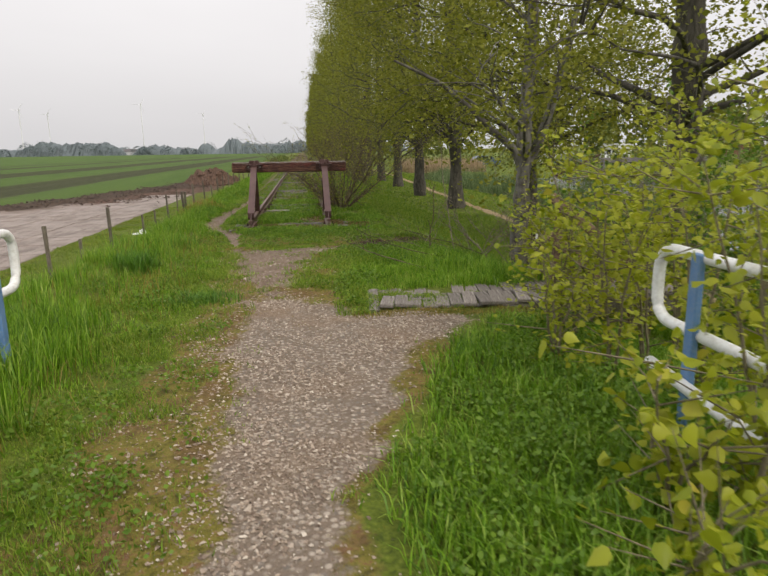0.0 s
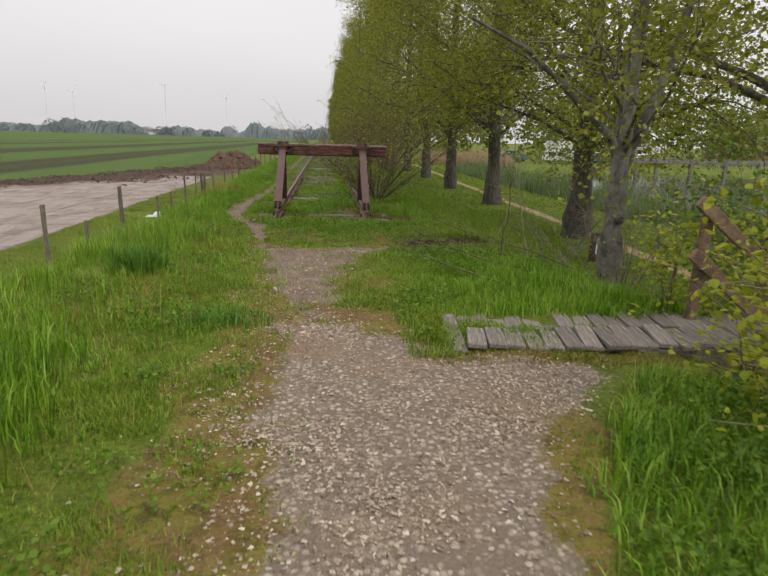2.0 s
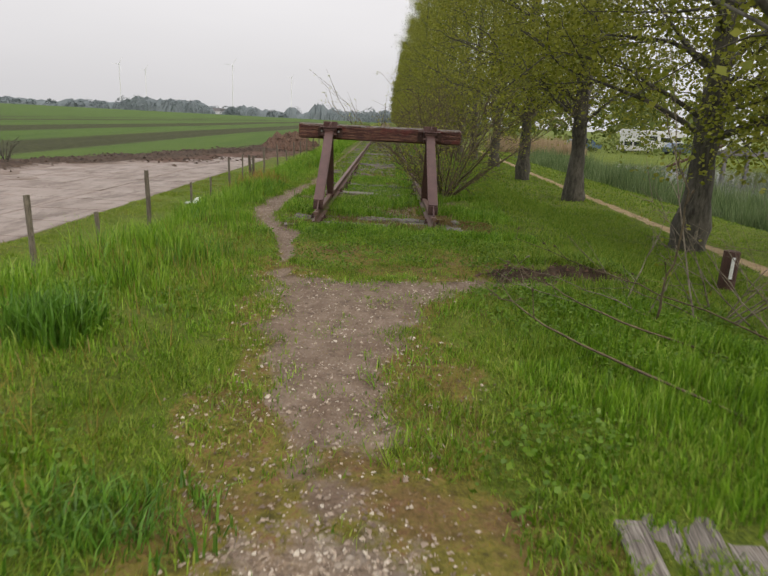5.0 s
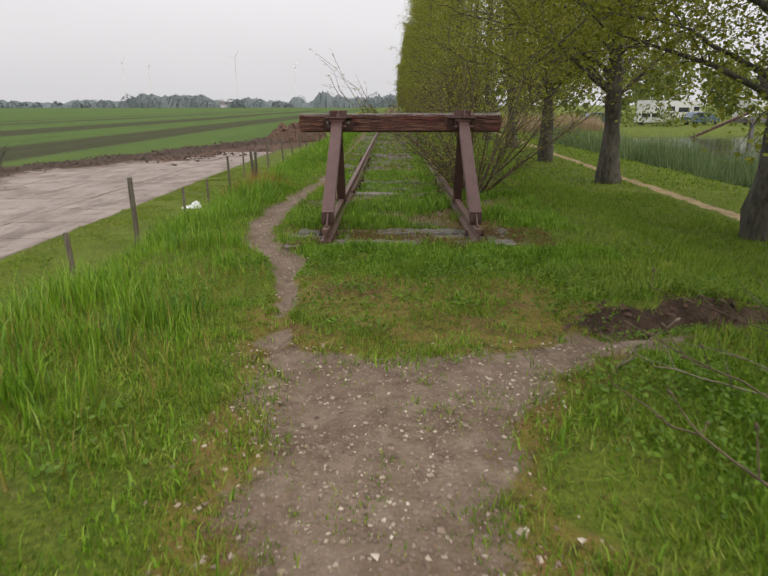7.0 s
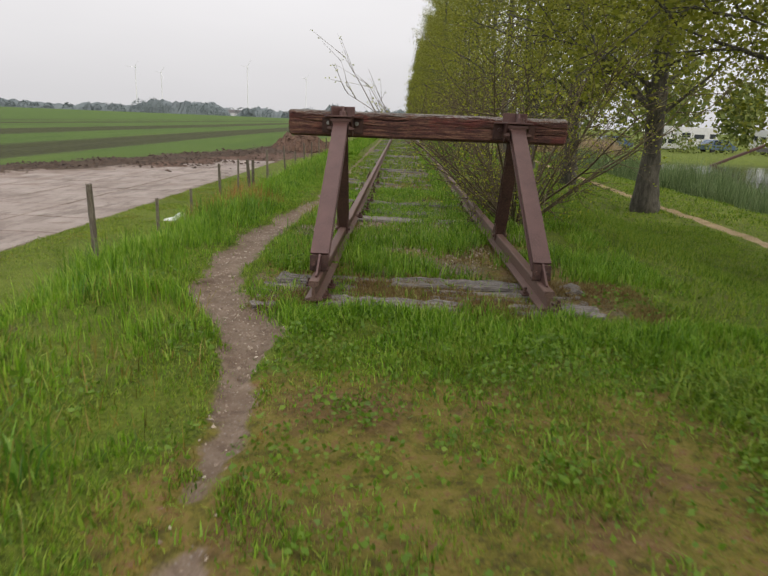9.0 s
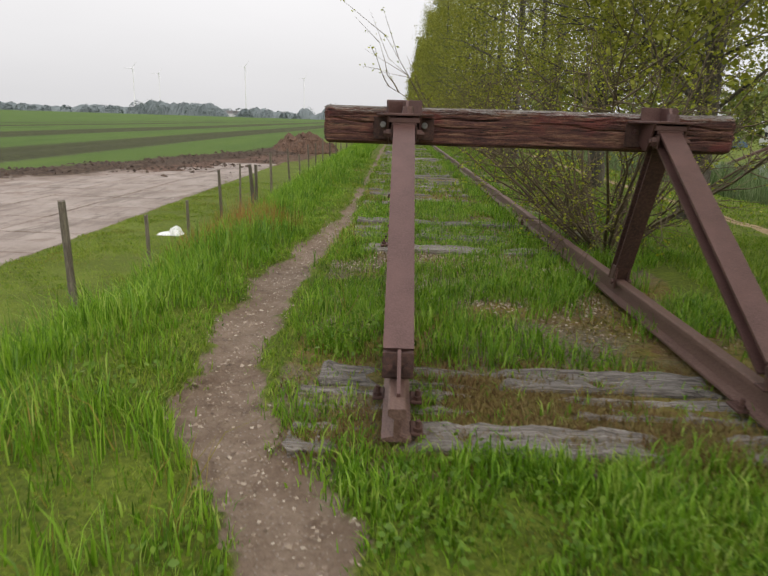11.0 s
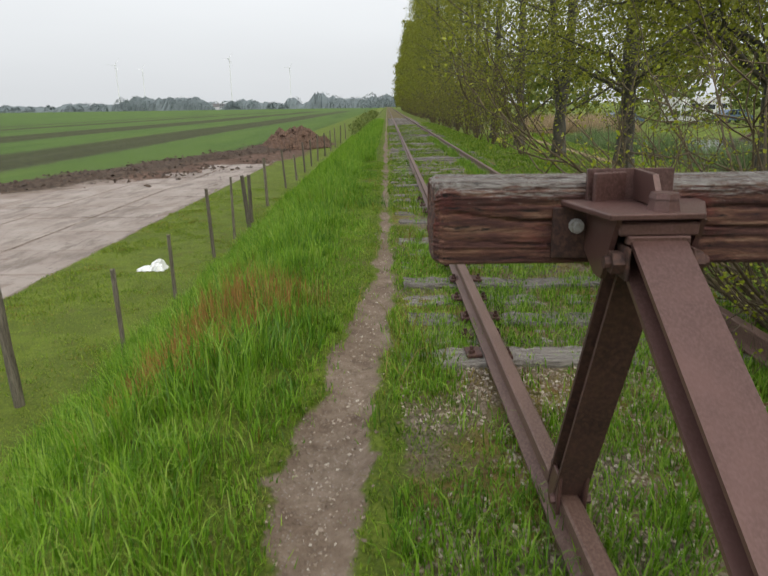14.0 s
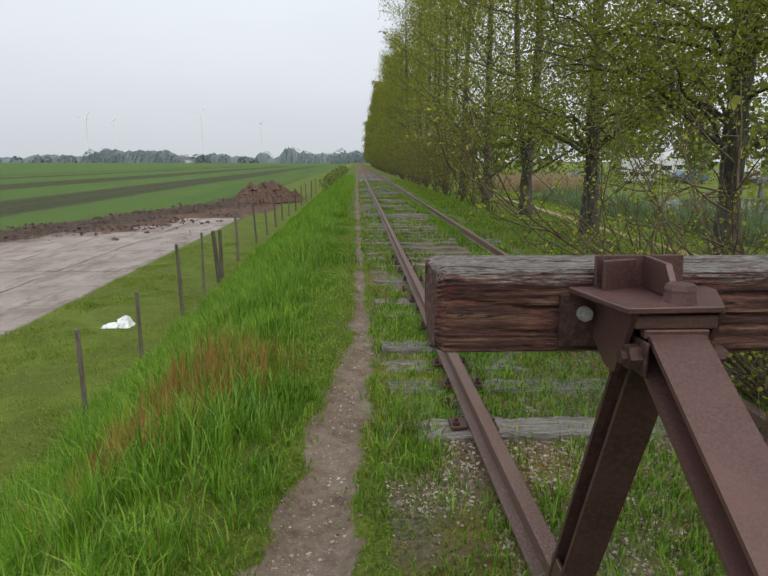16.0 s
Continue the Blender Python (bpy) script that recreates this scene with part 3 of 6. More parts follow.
def build_ground():
    xs, ys = spread(-2600, 2600, -4.0, 4.5, 0.09, 1.1), spread(-900, 3200, 1.5, 18, 0.09, 1.07)
    xs = np.concatenate([xs[xs < -70], np.arange(-70, -30, 0.6), np.arange(-30, -6.6, 0.35), xs[(xs > -6.55) & (xs < 4.6)], np.arange(4.7, 10, 0.14), xs[xs > 10.1]])
    X, Y = np.meshgrid(xs, ys)
    x, y = X.ravel(), Y.ravel()
    z = height(x, y)
    z = np.where(np.hypot(x, y) > 400, np.minimum(z, -0.9), z)
    nx, ny = len(xs), len(ys)
    i, j = np.meshgrid(np.arange(ny - 1), np.arange(nx - 1), indexing="ij")
    a = i * nx + j
    faces = np.stack([a, a + 1, a + nx + 1, a + nx], axis=-1).reshape(-1, 4)
    me = mesh_from("ground", np.stack([x, y, z], axis=1), faces, ground_material(), True)
    furrow = sum(np.exp(-((x - fx - 0.4 * np.sin(y * 0.05)) / (1.7 + 0.02 * np.abs(fx))) ** 2) for fx in FURROWS) * sstep((y - 20) / 10) * sstep((420 - y) / 60)
    masks = {"gravel": gravel_mask(x, y), "dirt": dirt_mask(x, y), "moss": moss_mask(x, y), "slab": slab_mask(x, y), "sand": sand_mask(x, y), "track": track_mask(x, y),
             "mud": mud_mask(x, y), "field": sstep((-9.5 - x) / 2), "dark": np.clip(bare_mask(x, y) + field_edge(x, y) * 1.1, 0, 1), "furrow": np.clip(furrow, 0, 1)}
    for k, v in masks.items():
        at = me.attributes.new(k, "FLOAT", "POINT")
        at.data.foreach_set("value", np.asarray(v, dtype=np.float32))
    tagged(new("ground", me), "grassy ground with worn gravel path and meadow reaching the horizon", "ground", kind="structure")


build_ground()


def water_material():
    m, nt, b, out = mat_new("pond_water")
    b.inputs["Base Color"].default_value = (0.05, 0.06, 0.055, 1)
    b.inputs["Roughness"].default_value = 0.06
    b.inputs["Specular IOR Level"].default_value = 0.8
    bump(nt, b, noise_tex(nt, position(nt, (1, 1, 1)), 2.5, 3), 0.12, 0.05)
    return m


bm = bmesh.new()
bmesh.ops.create_grid(bm, x_segments=20, y_segments=20, size=1, matrix=pose(42, 22, -1.42) @ Matrix.Diagonal((31.5, 43, 1, 1)))
tagged(new("water", bm_mesh("water", bm, water_material())), "calm grey pond water reflecting the sky", "water", kind="structure")


def gz(x, y):
    return float(height(np.array([x]), np.array([y]))[0])

# ---- railway: rails, sleepers, buffer stop ----
RAIL_X, RAIL_TOP = (-1.11, 0.385), 0.07
RAIL_PROFILE = [(-0.055, -0.13), (0.055, -0.13), (0.055, -0.118), (0.012, -0.105), (0.009, -0.04), (0.033, -0.028), (0.033, -0.006), (0.026, 0), (-0.026, 0), (-0.033, -0.006), (-0.033, -0.028), (-0.009, -0.04), (-0.012, -0.105), (-0.055, -0.118)]
for rx in RAIL_X:
    bm = bmesh.new()
    extrude_profile(bm, RAIL_PROFILE, 12.88, 420)
    rail = new("rail", bm_mesh("rail", bm, RAIL_RUST))
    rail.location = (rx, 0, RAIL_TOP)
    tagged(rail, "long rusty steel rail on overgrown sleepers", "rail", "rails of the disused track")


def sleeper_mesh(seed, rot=0.0):
    """A hewn sleeper; rot is how far its top has crumbled away in places."""
    r = random.Random(seed)
    bm = bmesh.new()
    n = 34 if rot else 14
    rings = []
    for i in range(n + 1):
        x = -1.24 + 2.48 * i / n
        w, top = 0.112 + r.uniform(-0.012, 0.012) - 0.3 * rot * r.random(), r.uniform(-0.014, 0.006) - rot * max(0, math.sin(x * 4.1 + seed * 2.3) + 0.6 * math.sin(x * 9.7 + seed) - 0.1)
        split = rot * 0.5
        ring = [(-w, -0.14), (w, -0.14), (w, top - 0.02), (w - 0.015, top), (0.03, top - r.uniform(0, 0.012) - split), (-0.02, top - r.uniform(0, 0.016) - split * r.random()), (-w + 0.015, top), (-w, top - 0.02)]
        rings.append([bm.verts.new((x + (r.uniform(-0.02, 0.02) if i in (0, n) else 0), yy, zz)) for yy, zz in ring])
    for a, b in zip(rings, rings[1:]):
        for k in range(8):
            bm.faces.new((a[k], b[k], b[(k + 1) % 8], a[(k + 1) % 8]))
    bm.faces.new(rings[0])
    bm.faces.new(rings[-1][::-1])
    bmesh.ops.recalc_face_normals(bm, faces=bm.faces[:])
    return bm_mesh("sleeper", bm, SLEEPER)


sleeper_meshes = [sleeper_mesh(k) for k in range(6)]
rs = random.Random(3)
sleeper_y = [12.97, 13.3, 13.56, 16.52, 16.9, 17.2, 17.66, 18.1, 18.74, 19.29, 19.8, 20.4] + [21.0 + 0.6 * k for k in range(110)]
for k, sy in enumerate(sleeper_y):
    ob = new("sleeper", sleeper_meshes[k % 6] if k > 15 else sleeper_mesh(60 + k, 0.03 if k < 3 else 0.02))
    ob.matrix_world = pose(-0.363 + rs.uniform(-0.04, 0.04), sy, (-0.062 if k < 3 else -0.055 if k == 3 else -0.068) + rs.uniform(-0.02, 0.012), rs.uniform(-1, 1), rs.uniform(-0.4, 0.4), rs.uniform(-1.2, 1.2))
    if k < 3:
        ob.scale = (0.91, 1, 1)
    if 3 <= k < 16:
        for rx in RAIL_X:
            for sx in (-1, 1):
                bm = bmesh.new()
                box(bm, (0.09, 0.13, 0.02), (0, 0, 0), (0, sx * 4, 0), 0.004)
                cyl(bm, 0.011, 0.05, (sx * 0.015, -0.03, 0.025), sides=8)
                cyl(bm, 0.021, 0.018, (sx * 0.015, -0.03, 0.018), sides=6)
                chair = part("rail_chair", bm, RUST_DARK, ob)
                chair.location = (rx + 0.363 + sx * 0.085, rs.uniform(-0.015, 0.015), 0.008)
    tagged(ob, "grey weathered wooden sleeper half sunk in grass", "sleeper", "sleepers of the disused track")


def i_beam(bm, width, depth, thick, web, length, matrix):
    """An I-section along its own y, the broad front flange facing its own +z."""
    w, d = width / 2, depth / 2
    profile = [(-w, d), (-w, d - thick), (-web / 2, d - thick - 0.008), (-web / 2, -d + thick + 0.008), (-w, -d + thick), (-w, -d), (w, -d), (w, -d + thick), (web / 2, -d + thick + 0.008), (web / 2, d - thick - 0.008), (w, d - thick), (w, d)]
    return extrude_profile(bm, profile, 0, length, matrix)


def along(a, b, up=(0, 0, 1)):
    """A matrix whose y runs from a to b."""
    y = (Vector(b) - Vector(a)).normalized()
    x = y.cross(Vector(up)).normalized()
    z = x.cross(y)
    m = Matrix((x, y, z)).transposed().to_4x4()
    m.translation = Vector(a)
    return m


BEAM_Z0, BEAM_Z1, BEAM_Y0, BEAM_Y1 = 0.915, 1.135, 14.72, 14.98


def build_buffer_stop():
    stop = tagged(new("buffer_stop"), "rusty steel railway buffer stop with worn red timber beam", "buffer stop")
    stop.location = (-0.363, 14.2, 0)
    o = Vector(stop.location)
    # timber beam: grain ridges and long splits run along it, the ends are worn round
    n, hy, hz = 220, (BEAM_Y1 - BEAM_Y0) / 2, (BEAM_Z1 - BEAM_Z0) / 2
    r = random.Random(5)
    splits = [(-1.2, -0.75, 0.032, -0.02, 0.016), (-0.98, -0.3, -0.012, 0.012, 0.014), (-0.62, -0.1, 0.04, 0.01, 0.013), (0.0, 0.7, 0.045, -0.05, 0.016), (0.3, 1.1, 0.0, 0.03, 0.014), (0.8, 1.222, 0.05, -0.02, 0.018), (0.9, 1.222, -0.04, 0.01, 0.012)]
    splits += [(q, q + r.uniform(0.12, 0.45), r.uniform(-0.085, 0.09), r.uniform(-0.02, 0.02), r.uniform(0.004, 0.009)) for q in (r.uniform(-1.2, 1.0) for _ in range(34))]
    outline = [(-1, z) for z in np.linspace(-1, 1, 34)] + [(y, 1) for y in np.linspace(-0.95, 1, 22)] + [(1, z) for z in (0.4, -0.3, -1)] + [(0.3, -1), (-0.5, -1)]
    m = len(outline)
    X = np.repeat(np.linspace(-1.222, 1.222, n + 1), m)
    U, W = np.tile([p[0] for p in outline], n + 1), np.tile([p[1] for p in outline], n + 1)
    grain = wavy(X * 1.3, W * 26 + U * 21, 1.0, 2) + 0.7 * wavy(X * 2.6, W * 55 + U * 44, 1.0, 5)
    sink = 0.0022 * grain + np.where(W > 0.99, 0.0035 * grain, 0)
    for x0, x1, z0, rise, depth in splits:
        along_ = np.clip((X - x0) / (x1 - x0), 0, 1)
        line = z0 + rise * along_ + 0.006 * np.sin(X * 17 + z0 * 90)
        sink = sink + np.where(U < -0.99, depth * np.sin(along_ * math.pi) ** 0.6 * np.exp(-((W * hz - line) / 0.0042) ** 2), 0)
    for k in range(12):
        x0, u0 = r.uniform(-1.2, 0.9), r.uniform(-0.8, 0.9)
        along_ = np.clip((X - x0) / r.uniform(0.2, 0.6), 0, 1)
        sink = sink + np.where(W > 0.99, 0.014 * np.sin(along_ * math.pi) * np.exp(-((U - u0) / 0.05) ** 2), 0)
    worn = np.clip((np.abs(X) - 1.195) / 0.027, 0, 1) ** 2
    corner = np.clip(np.abs(U) + np.abs(W) - 1.82, 0, 1) * 0.06 * (1 + 0.5 * wavy(X, W * 3, 3, 1))
    shrink = 1 - 0.12 * worn
    V = np.stack([X + 0.01 * worn * grain, (U * hy - np.where(np.abs(U) > 0.99, np.sign(U) * sink, 0)) * shrink - np.sign(U) * corner, (W * hz - np.where(W > 0.99, sink, 0)) * shrink - np.sign(W) * corner], axis=1)
    bm = bmesh.new()
    vs = [bm.verts.new(p) for p in V]
    for i in range(n):
        for k in range(m):
            bm.faces.new((vs[i * m + k], vs[(i + 1) * m + k], vs[(i + 1) * m + (k + 1) % m], vs[i * m + (k + 1) % m]))
    bm.faces.new(vs[:m])
    bm.faces.new(vs[n * m:][::-1])
    bmesh.ops.recalc_face_normals(bm, faces=bm.faces[:])
    beam = part("beam", bm, BEAM, stop, "split timber beam, worn red paint, grey on top")
    beam.location = Vector((-0.363, (BEAM_Y0 + BEAM_Y1) / 2, (BEAM_Z0 + BEAM_Z1) / 2)) - o
    for rx in RAIL_X:
        x = rx - o.x
        def put(name, bm, material, label="", parent=stop):
            return part(name, bm, material, parent, label)
        # sloping front strut: an I-section with its broad flange to the front
        a, b = Vector((x, 13.2 - o.y, 0.135)), Vector((x, 14.62 - o.y, 1.03))
        bm = bmesh.new()
        i_beam(bm, 0.122, 0.085, 0.012, 0.012, (b - a).length, along(a, b) @ Matrix.Translation((0, 0, 0.0275)))
        front = put("front_strut", bm, RUST, "sloping rusty steel I-section strut")
        # cut end of the strut, bolted to an angle, with a fin that runs down to the rail
        bm = bmesh.new()
        box(bm, (0.124, 0.012, 0.1), (x, 13.15 - o.y, 0.13), (-8, 0, 0), 0.002)
        box(bm, (0.124, 0.07, 0.012), (x, 13.18 - o.y, 0.079), (0, 0, 0), 0.002)
        angle = put("foot_angle", bm, RUST_DARK)
        for sx in (-0.036, 0.036):
            bm = bmesh.new()
            cyl(bm, 0.016, 0.022, (x + sx, 13.135 - o.y, 0.125), (82, 0, 0), sides=6)
            put("foot_bolt", bm, RUST_DARK, parent=angle)
        bm = bmesh.new()
        fin = [(13.16, 0.19), (13.14, 0.072), (12.98, 0.072), (12.98, 0.085)]
        l3 = [bm.verts.new((x + 0.004 - 0.007, py - o.y, pz)) for py, pz in fin]
        r3 = [bm.verts.new((x + 0.004 + 0.007, py - o.y, pz)) for py, pz in fin]
        bm.faces.new(l3)
        bm.faces.new(r3[::-1])
        for k in range(4):
            bm.faces.new((l3[k], l3[(k + 1) % 4], r3[(k + 1) % 4], r3[k]))
        bmesh.ops.recalc_face_normals(bm, faces=bm.faces[:])
        put("foot_fin", bm, RUST)
        for sx, sy in ((0.075, 12.97), (0.08, 13.24), (-0.075, 13.27)):
            bm = bmesh.new()
            box(bm, (0.05, 0.1, 0.016), (x + sx, sy - o.y, -0.05), (0, sx * 60, 0), 0.004)
            cyl(bm, 0.011, 0.05, (x + sx * 1.05, sy - 0.03 - o.y, -0.025), (4, 3, 0), 0.01, 8)
            cyl(bm, 0.019, 0.016, (x + sx * 1.05, sy - 0.03 - o.y, -0.034), (4, 3, 0), 0.019, 6)
            put("rail_chair", bm, RUST_DARK)
        # back strut, nearly upright
        a, b = Vector((x, 15.02 - o.y, 0.05)), Vector((x, 14.76 - o.y, BEAM_Z0 + 0.0))
        bm = bmesh.new()
        i_beam(bm, 0.105, 0.085, 0.012, 0.014, (Vector((x, 14.62 - o.y, 1.0)) - a).length, along(a, Vector((x, 14.60 - o.y, 1.0)), (0, -1, 0)))
        put("back_strut", bm, RUST_DARK, "dark rusty upright strut")
        # plates that clasp the foot of the back strut on the rail
        for sx in (-1, 1):
            bm = bmesh.new()
            box(bm, (0.012, 0.11, 0.15), (x + sx * 0.044, 14.985 - o.y, 0.09), (4, 0, 0), 0.003)
            cyl(bm, 0.017, 0.02, (x + sx * 0.058, 14.96 - o.y, 0.06), (0, 90, 0), sides=6)
            put("foot_plate", bm, RUST)
        # cut end of the upright above the beam: a flange against the timber and a sloping web
        turned = 1 if rx < 0 else -1
        bm = bmesh.new()
        box(bm, (0.21, 0.016, 0.085), (x, 14.7 - o.y, 1.131), (-5, 0, 0), 0.002)
        box(bm, (0.09, 0.014, 0.075), (x - 0.055 * turned, 14.682 - o.y, 1.128), (0, 0, 20 * turned), 0.002)
        put("top_stub", bm, RUST)
        bm = bmesh.new()
        web = [(14.695, 1.172), (14.59, 1.17), (14.545, 1.11), (14.53, 1.1), (14.695, 1.1)]
        wl_ = [bm.verts.new((x + 0.008, py - o.y, pz)) for py, pz in web]
        wr_ = [bm.verts.new((x + 0.022, py - o.y, pz)) for py, pz in web]
        bm.faces.new(wl_)
        bm.faces.new(wr_[::-1])
        for k in range(5):
            bm.faces.new((wl_[k], wl_[(k + 1) % 5], wr_[(k + 1) % 5], wr_[k]))
        bmesh.ops.recalc_face_normals(bm, faces=bm.faces[:])
        put("top_web", bm, RUST)
        # horizontal clamp plate with clipped corners, and the gussets below it
        bm = bmesh.new()
        prof = [(-0.165 * turned, 14.708), (0.175 * turned, 14.708), (0.172 * turned, 14.66), (0.092 * turned, 14.49), (-0.118 * turned, 14.48)]
        lo = [bm.verts.new((x + px, py - o.y, 1.083)) for px, py in prof]
        hi = [bm.verts.new((x + px, py - o.y, 1.097)) for px, py in prof]
        bm.faces.new(lo[::-1])
        bm.faces.new(hi)
        for k in range(5):
            bm.faces.new((lo[k], lo[(k + 1) % 5], hi[(k + 1) % 5], hi[k]))
        bmesh.ops.recalc_face_normals(bm, faces=bm.faces[:])
        bmesh.ops.bevel(bm, geom=bm.edges[:], offset=0.0025, segments=1, affect="EDGES")
        put("clamp_plate", bm, RUST)
        bm = bmesh.new()
        box(bm, (0.36, 0.012, 0.13), (x, 14.712 - o.y, 1.012), (0, 0, 0), 0.002)
        back = put("back_plate", bm, RUST_DARK)
        for sx in (-1, 1):
            bm = bmesh.new()
            tri = [(14.495, 1.082), (14.705, 1.082), (14.705, 0.97), (14.62, 0.93), (14.57, 0.93)]
            l2 = [bm.verts.new((x + sx * 0.092 - 0.006, py - o.y, pz)) for py, pz in tri]
            r2 = [bm.verts.new((x + sx * 0.092 + 0.006, py - o.y, pz)) for py, pz in tri]
            bm.faces.new(l2)
            bm.faces.new(r2[::-1])
            for k in range(5):
                bm.faces.new((l2[k], l2[(k + 1) % 5], r2[(k + 1) % 5], r2[k]))
            bmesh.ops.recalc_face_normals(bm, faces=bm.faces[:])
            put("gusset", bm, RUST)
            bm = bmesh.new()
            cyl(bm, 0.018, 0.018, (x + sx * 0.124, 14.698 - o.y, 1.032), (90, 0, 0), sides=10)
            cyl(bm, 0.012, 0.03, (x + sx * 0.124, 14.69 - o.y, 1.032), (90, 0, 0), sides=8)
            put("beam_bolt", bm, GALV if rx < 0 else RUST, "pale bolt head", parent=back)
            bm = bmesh.new()
            box(bm, (0.008, 0.075, 0.075), (x + sx * 0.07, 14.515 - o.y, 0.985), (0, 0, 0), 0.002)
            cyl(bm, 0.027, 0.03, (x + sx * 0.086, 14.51 - o.y, 0.985), (0, 90, 0), sides=6)
            cyl(bm, 0.015, 0.05, (x + sx * 0.09, 14.51 - o.y, 0.985), (0, 90, 0), sides=8)
            put("strut_bolt", bm, RUST_DARK)
        bm = bmesh.new()
        box(bm, (0.175, 0.03, 0.03), (x, 14.515 - o.y, 1.06), (0, 0, 0), 0.004)
        box(bm, (0.14, 0.022, 0.02), (x, 14.508 - o.y, 1.035), (0, 0, 0), 0.003)
        put("cross_bar", bm, RUST)
        bm = bmesh.new()
        cyl(bm, 0.036, 0.03, (x + 0.018, 14.535 - o.y, 1.112), (0, 0, 20), 0.03, 7)
        cyl(bm, 0.034, 0.012, (x + 0.018, 14.535 - o.y, 1.13), (0, 0, 20), 0.03, 7)
        put("wedge", bm, RUST)


build_buffer_stop()

# ---- fence posts ----
def fence_post(x, y, top, r=0.045, lean=(0, 0)):
    base = gz(x, y) - 0.12
    h, r = top - base, r * 0.82
    bm = bmesh.new()
    rr = random.Random(int(x * 100 + y * 10))
    rings, n = [], 9
    for i in range(5):
        t = i / 4
        rings.append([bm.verts.new((math.cos(k / n * 6.283) * r * (1.08 - 0.12 * t) * rr.uniform(0.88, 1.1), math.sin(k / n * 6.283) * r * (1.08 - 0.12 * t) * rr.uniform(0.88, 1.1), h * t + (rr.uniform(-0.015, 0.015) if i == 4 else 0))) for k in range(n)])
    for a, b in zip(rings, rings[1:]):
        for k in range(n):
            bm.faces.new((a[k], a[(k + 1) % n], b[(k + 1) % n], b[k]))
    bm.faces.new(rings[-1])
    ob = new("fence_post", bm_mesh("fence_post", bm, POSTWOOD))
    ob.matrix_world = pose(x, y, base, lean[0], lean[1], 0)
    return tagged(ob, "weathered wooden fence post standing at the foot of the bank", "fence post", "fence posts along the field")


FENCE = [(-4.96, 13.33, 0.03, 0.05), (-5.2, 15.9, -0.55, 0.05), (-5.4, 18.8, -0.07, 0.06), (-4.8, 19.95, -0.41, 0.035), (-5.03, 22.46, -0.51, 0.035), (-5.15, 25.2, -0.17, 0.04),
         (-5.17, 27.0, -0.14, 0.035), (-5.13, 28.4, -0.25, 0.06), (-5.22, 29.1, -0.3, 0.06), (-5.3, 31.8, -0.1, 0.055), (-5.4, 36.0, -0.15, 0.045), (-5.35, 38.5, -0.5, 0.05), (-5.4, 41.5, -0.2, 0.05),
         (-5.45, 44.5, -0.25, 0.045), (-5.45, 47.5, -0.1, 0.05), (-5.4, 51.0, -0.2, 0.05), (-5.4, 55.0, -0.2, 0.05), (-5.4, 59.0, -0.15, 0.05), (-5.4, 64, -0.15, 0.05), (-5.4, 70, -0.15, 0.05)]
rf = random.Random(11)
for fx, fy, ft, fr in FENCE:
    fence_post(fx, fy, ft, fr, (rf.uniform(-3, 3), rf.uniform(-4, 1)))

